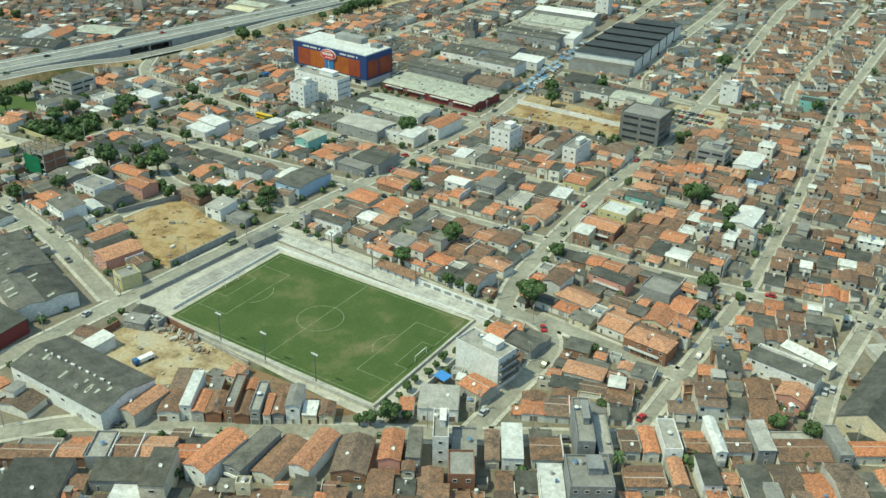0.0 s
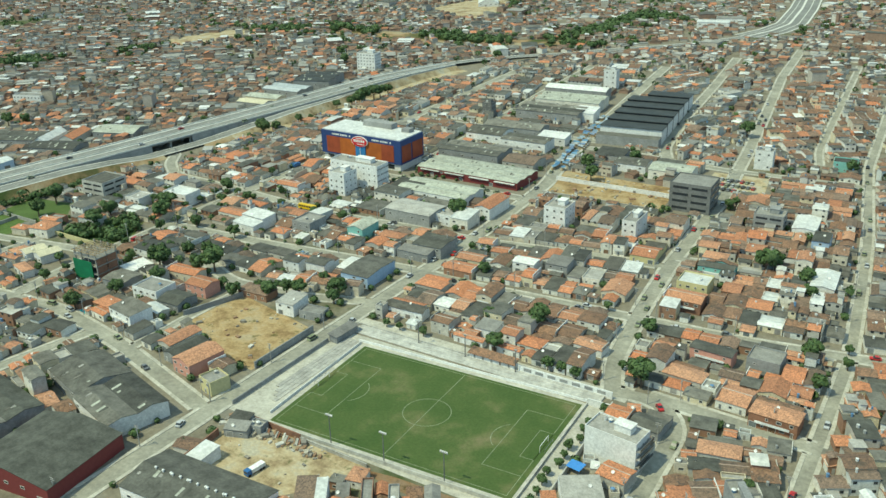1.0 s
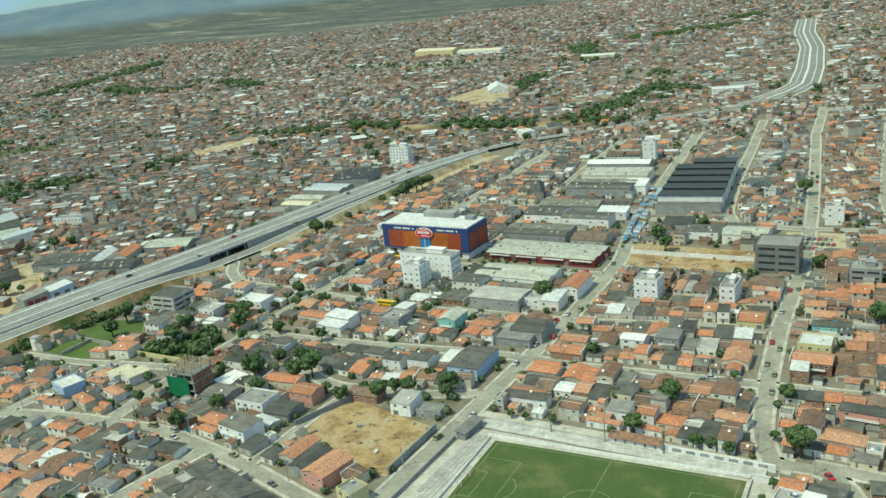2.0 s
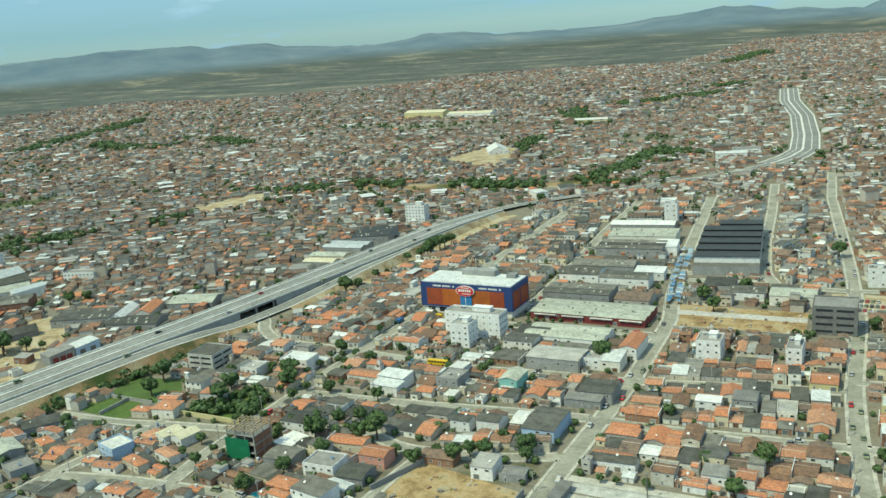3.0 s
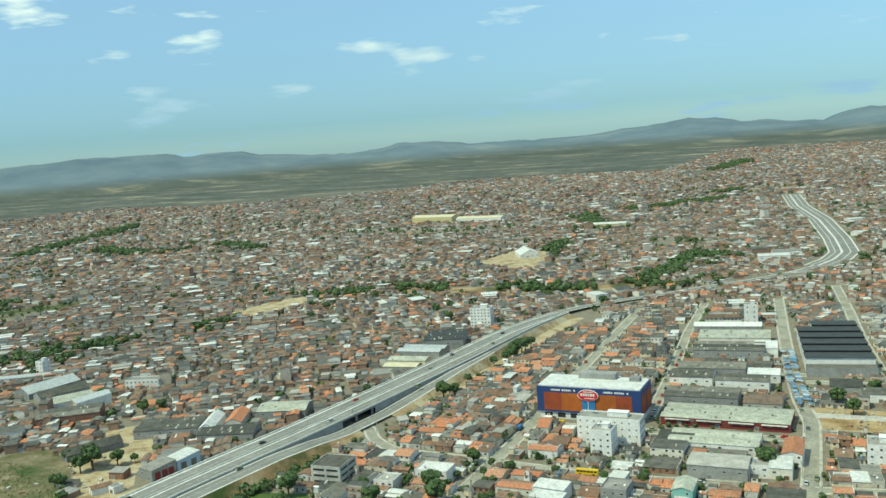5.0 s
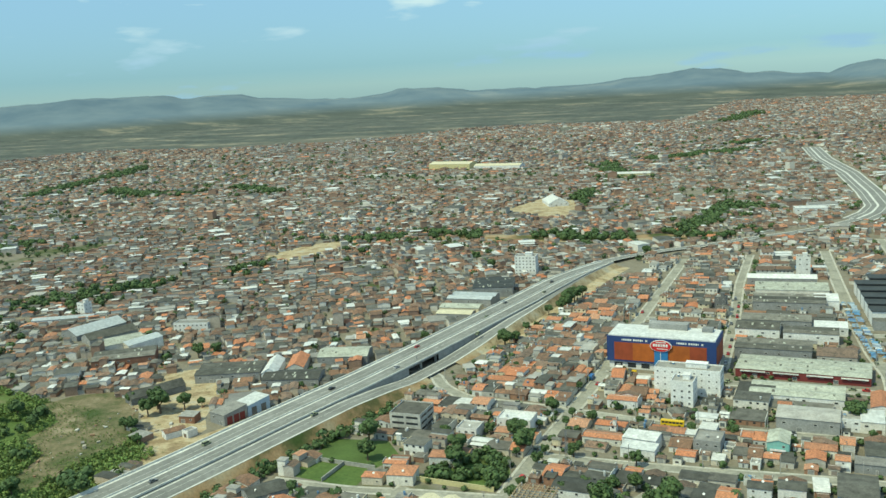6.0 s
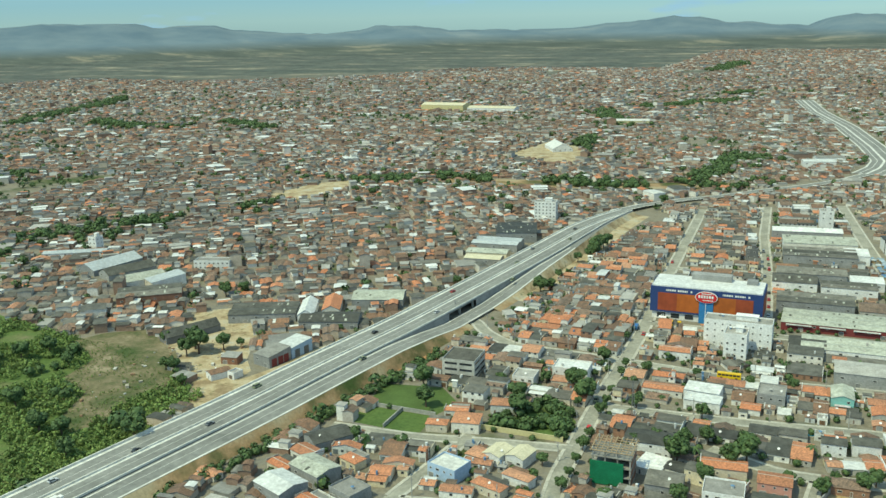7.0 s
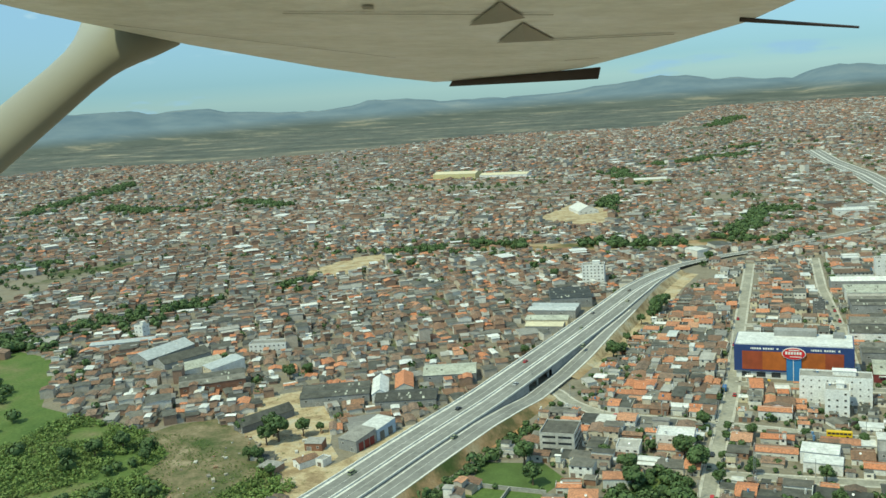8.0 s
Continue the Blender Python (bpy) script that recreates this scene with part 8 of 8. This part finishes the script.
# ---- utility poles ----
def poles():
    g = thing("utility_pole", 0, 0, 0, 0, "weathered concrete utility pole with a crossarm", "utility pole", "utility poles")
    s = Shape()
    s.tube(0, 0, 0, 6.2, 0.14, 0.08, 8)
    part("pole", s.mesh("pole", "pole"), g)
    for z in (5.5, 6.0):
        s = Shape()
        s.box(-0.75, 0.75, -0.05, 0.05, z, z + 0.1)
        part("crossarm", s.mesh("crossarm", "pole"), g)
    s = Shape()
    s.tube(0.2, 0, 4.6, 5.2, 0.16, 0.16, 8)
    part("transformer", s.mesh("transformer", "steel"), g)
    used = False
    for n in ("avenue_b", "avenue_d", "avenue_h", "avenue_j", "avenue_x", "street_f", "street_i", "street_a", "street_c", "street_g", "street_e"):
        line, w = STREETS[n]
        pts = resample(line, 1.0)
        nn = normals(pts)
        others = [(resample(STREETS[m][0], 2.0), STREETS[m][1] / 2 + 0.4) for m in STREETS if m != n]
        for k in range(8, len(pts) - 4, 24):
            p = pts[k] + nn[k] * (w / 2 + 0.35)
            if p[1] > 240 or street_gap(p, others)[0] < 0:
                continue
            m = Matrix.Translation((p[0], p[1], 0.14)) @ Matrix.Rotation(math.atan2(nn[k][1], nn[k][0]), 4, "Z")
            if used:
                copy_thing(g, m)
            else:
                g.matrix_world, used = m, True


poles()

def mast(x, y, h):
    """Slim three-legged lattice mast."""
    g = thing("radio_mast", x, y, 0, 0, "slim grey steel lattice mast among the houses", "mast")

    def at(k, z):
        a, r = k * math.tau / 3, 0.75 - 0.5 * z / h
        return Vector((r * math.cos(a), r * math.sin(a), z))

    def bar(name, p, q, r):
        s = Shape()
        d = (q - p).normalized()
        u = d.orthogonal().normalized()
        v = d.cross(u)
        s.v = [tuple(c + (u * math.cos(j * math.tau / 5) + v * math.sin(j * math.tau / 5)) * r) for c in (p, q) for j in range(5)]
        s.f = [(j, (j + 1) % 5, 5 + (j + 1) % 5, 5 + j) for j in range(5)]
        s.w = [0] * 5
        part(name, s.mesh(name, "steel"), g)
    for k in range(3):
        bar("leg", at(k, 0), at(k, h), 0.07)
        for j in range(10):
            bar("brace", at(k, h * j / 10), at((k + 1) % 3, h * (j + 1) / 10), 0.035)
    bar("aerial", Vector((0, 0, h - 0.3)), Vector((0, 0, h + 2.2)), 0.04)


mast(-151, 53, 14.5)
lorry(-169.0, 143.8, radians(92), "truck_blue", "truck_blue", 5.0, "small blue box truck on the avenue", 0.12, 1.5)


def tarpaulin(x, y):
    g = thing("tarpaulin", x, y, 0, radians(-12), "bright blue tarpaulin stretched over posts beside the house", "tarpaulin")
    s = Shape()
    s.slab([(-2.0, -1.4, 2.0), (2.0, -1.5, 2.3), (1.9, 1.4, 2.7), (-2.1, 1.3, 2.4)], 0.04)
    part("sheet", s.mesh("sheet", "tarp_blue"), g)
    for a, b in ((-1.8, -1.2), (1.8, -1.2), (1.7, 1.2), (-1.8, 1.1)):
        s = Shape()
        s.tube(a, b, 0, 2.1, 0.05, 0.05, 6)
        part("post", s.mesh("post", "steel"), g)


M["tarp_blue"] = plain("bright_blue_tarpaulin", (0.05, 0.2, 0.5), 0.5)
tarpaulin(45.6, -4.2)

# ---- walls, pools ----
for x0, y0, x1, y1, h, mat, words in ((-53.6, -7, -53.6, 19, 2.2, "wall_grey", "long blue-grey wall beside the dirt lot"), (-97, 6, -90, 27, 1.8, "wall_grey", "plain wall round the dirt lot"),
                                      (-49, 166, 2, 168, 1.6, "concrete", "low wall along the sandy lot"), (-52, 186, 1, 187, 1.8, "wall_white", "white wall across the sandy lot"),
                                      (-38, -27, -19, -27.2, 1.7, "wall_brick", "crumbling brick wall above the sandy yard"), (-19, -27.2, 2, -27.6, 1.0, "concrete", "low broken concrete wall above the sandy yard"), (-37.4, -49, -38.6, -36, 2.0, "wall_brick", "brick wall of the sandy yard"),
                                      (-240, 33.8, -213.5, 33.8, 1.3, "concrete", "low wall of the fenced court"), (-226, 19.5, -226, 33.6, 1.3, "concrete", "low wall across the court"), (-240, 20, -240, 33.6, 1.3, "concrete", "low wall at the end of the court"), (-200, 30, -168, 30.5, 1.6, "yellow_wall", "ochre garden wall"), (36, 24, 44, 24, 2.0, "wall_white", "white wall at the pitch corner")):
    d = math.hypot(x1 - x0, y1 - y0)
    s = Shape()
    s.box(0, d, -0.12, 0.12, 0, h)
    s.box(-0.05, d + 0.05, -0.18, 0.18, h, h + 0.12)
    ob = tagged(new("yard_wall", s.mesh("yard_wall", mat)), words, "wall", kind="structure")
    ob.matrix_world = Matrix.Translation((x0, y0, 0)) @ Matrix.Rotation(math.atan2(y1 - y0, x1 - x0), 4, "Z")
for x, y, turn in ((-128, -8, -0.2), (-97.5, 63, 0.1), (-79, 52, 0.1)):
    g = thing("swimming_pool", x, y, 0, turn, "small turquoise swimming pool with a pale rim", "pool")
    s = Shape()
    s.box(-2.4, 2.4, -1.3, 1.3, 0.02, 0.14)
    part("rim", s.mesh("rim", "wall_white"), g)
    s = Shape()
    s.box(-2.1, 2.1, -1.0, 1.0, 0.06, 0.16)
    part("water", s.mesh("water", "pool"), g)


# ---- the aircraft's wing, at the end of the flight ----
def wing():
    g = new("aircraft_wing")
    g.matrix_world = look((-129.71, -229.30, 131.49), (-168.72, -138.89, 114.06), -4.31)
    tagged(g, "beige aircraft wing with painted-in reflections, seen from below with its strut", "aircraft wing")

    def at(x, f, lift=0.0):
        return (x, 0.3 + 0.14 * f + lift, -f)
    edge = [(-1.42, -0.6), (-1.36, 1.5), (-1.3, 2.6), (-1.15, 3.64), (-0.78, 5.2), (-0.42, 6.3), (-0.08, 7.05), (0.3, 6.75), (0.62, 6.0), (0.9, 5.2), (1.0, 3.94), (1.06, 2.8), (1.0, 2.2), (1.0, -0.6)]
    mid = len(edge)
    s = Shape()
    inner = [(x * 0.86 + 0.0, f * 0.97) for x, f in edge]
    s.v = [at(x, f, 0.07) for x, f in edge] + [at(x, f, 0.0) for x, f in inner] + [at(x, f, 0.3) for x, f in inner]
    for k in range(mid - 1):
        s.f += [(k, k + 1, mid + k + 1, mid + k), (k + 1, k, 2 * mid + k, 2 * mid + k + 1)]
    s.f += [tuple(range(mid, 2 * mid)), tuple(range(3 * mid - 1, 2 * mid - 1, -1))]
    s.w = [0] * len(s.f)
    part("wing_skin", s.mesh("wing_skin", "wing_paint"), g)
    s = Shape()
    a, b = Vector((-1.209, 0.737, -3.30)), Vector((-1.41, 0.088, -2.40))
    b = a + (b - a) * 1.5
    axis = (b - a).normalized()
    wide_ = axis.cross(Vector((0, 0, 1))).normalized()
    thin = axis.cross(wide_)
    n = 20
    rings = ((-0.06, 0.19, 0.07), (0.0, 0.165, 0.065), (0.05, 0.135, 0.06), (0.1, 0.112, 0.056), (0.17, 0.096, 0.052), (0.3, 0.088, 0.048), (1.75, 0.082, 0.045))
    for d_, wd, th in rings:
        s.v += [tuple(a + axis * (d_ - 1.3 * (wd - 0.082) * abs(math.cos(j * math.tau / n))) + wide_ * wd * math.cos(j * math.tau / n) + thin * th * math.sin(j * math.tau / n)) for j in range(n)]
    for r in range(len(rings) - 1):
        s.f += [(r * n + j, r * n + (j + 1) % n, (r + 1) * n + (j + 1) % n, (r + 1) * n + j) for j in range(n)]
    s.w = [0] * len(s.f)
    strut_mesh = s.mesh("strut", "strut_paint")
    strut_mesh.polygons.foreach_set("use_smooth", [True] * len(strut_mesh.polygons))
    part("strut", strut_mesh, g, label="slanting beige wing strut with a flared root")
    s = Shape()
    rim = [Vector((0.045, 1.180, -6.600)), Vector((0.855, 0.936, -5.000)), Vector((0.868, 0.998, -5.000)), Vector((0.066, 1.217, -6.600))]
    s.v = [tuple(p) for p in rim] + [tuple(p + Vector((0, 0.01, -0.03))) for p in rim]
    s.f = [(0, 1, 2, 3), (7, 6, 5, 4)] + [((k + 1) % 4, k, 4 + k, 4 + (k + 1) % 4) for k in range(4)]
    s.w = [0] * 6
    part("aileron", s.mesh("aileron", "wing_dark"), g, label="dark brown edge strip near the tip")
    for a, b, c in (((0.079, 0.682, -2.774), (0.233, 0.653, -2.567), (0.140, 0.607, -2.234)), ((0.204, 0.763, -3.352), (0.398, 0.751, -3.261), (0.238, 0.674, -2.711))):
        s = Shape()
        mid_ = (Vector(a) + Vector(b) + Vector(c)) / 3 - Vector((0, 0.02, 0))
        s.v = [a, b, c, tuple(mid_)]
        s.f = [(0, 1, 3), (1, 2, 3), (2, 0, 3)]
        s.w = [0, 0, 0]
        part("hinge_fairing", s.mesh("hinge_fairing", "wing_shade"), g)
    for a, b, wd in (((0.202, 0.767, -3.375), (0.776, 0.719, -3.035), 0.02), ((0.584, 0.903, -4.349), (0.714, 0.877, -4.161), 0.015), ((-0.996, 0.678, -2.742), (-0.217, 0.877, -4.161), 0.01), ((-0.435, 0.639, -2.462), (0.303, 0.642, -2.487), 0.01), ((-0.208, 0.619, -2.320), (-0.179, 0.619, -2.320), 0.05)):
        s = Shape()
        s.slab([a, b, (b[0], b[1] + 0.14 * wd, b[2] - wd), (a[0], a[1] + 0.14 * wd, a[2] - wd)], 0.004)
        part("panel_seam", s.mesh("panel_seam", "wing_shade"), g)
    s = Shape()
    a, b = Vector((0.853, 0.659, -2.609)), Vector((1.292, 0.689, -2.822))
    for c, r in ((a, 0.007), (b, 0.004)):
        s.v += [(c.x, c.y + r * math.sin(j * math.tau / 6), c.z + r * math.cos(j * math.tau / 6)) for j in range(6)]
    s.f = [(j, (j + 1) % 6, 6 + (j + 1) % 6, 6 + j) for j in range(6)]
    s.w = [0] * 6
    part("static_wick", s.mesh("static_wick", "wing_dark"), g)


# streaky reflections on the wing's underside are painted into its colour
n_wing = Nodes("worn_wing_paint", 0.38, 0.0, 0.6)
w_sheen = n_wing.mix(n_wing.ramp(n_wing.noise(3.0, 6, 0.75, (1.0, 1.0, 2.5)), [(0.32, (0.74, 0.72, 0.6)), (0.5, (0.88, 0.86, 0.76)), (0.66, (0.96, 0.95, 0.89))]), n_wing.ramp(n_wing.noise(14.0, 4, 0.7), [(0.3, (0.86,) * 3), (0.7, (1.05,) * 3)]), 1.0, "MULTIPLY")
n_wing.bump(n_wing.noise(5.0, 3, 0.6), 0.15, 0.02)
M["wing_paint"] = n_wing.done(w_sheen)
# same beige as the wing, darkened: the strut's shade is in its colour
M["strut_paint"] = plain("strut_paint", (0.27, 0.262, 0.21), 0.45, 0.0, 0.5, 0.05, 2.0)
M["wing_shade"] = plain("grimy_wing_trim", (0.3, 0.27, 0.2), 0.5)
M["wing_dark"] = plain("dark_brown_trim", (0.06, 0.035, 0.025), 0.5)
wing()
for x, y, r in ((-217, 249, 3.0), (-216, 255, 3.8), (-217, 262, 4.2), (-215.5, 269, 4.2), (-216, 276, 3.8), (-215, 283, 3.2), (-223, 180, 3.2), (-220, 186, 2.8), (-222, 207, 2.2), (-219, 214, 1.6), (-296, -19, 4.2), (-330, -26, 4.0), (-321, -25, 3.4),
                (-354, -14, 4.0), (-366, -20, 3.6), (-328, 54, 4.8), (-333, 58, 4.2), (-331, 50, 3.6), (-321, 61, 3.4), (-324, 34, 3.0), (-329, 35, 2.4), (-366, 123, 3.4), (-360, 130, 3.0),
                (-391, 22, 3.6), (-385, 31, 3.8), (-368, 24, 2.8), (-399, 15, 3.4), (-308, -36, 3.4), (-205, 404, 3.6), (-298, 345, 3.4), (-319, 368, 3.4), (-416, 371, 3.4), (-434, 377, 3.2)):
    tree(x, y, r)
for x, y, r in ((-230, 8, 2.2), (-316, 66, 2.0), (-312, 24, 2.2), (-286, 96, 1.8), (-350, 60, 2.4), (-266, 178, 2.4), (-152, 64, 2.4), (-155, 96, 2.2), (-137, 98, 1.8), (-118, 96, 2.0), (-104, 97, 2.2), (-170, 128, 2.0)):
    tree(x, y, r)
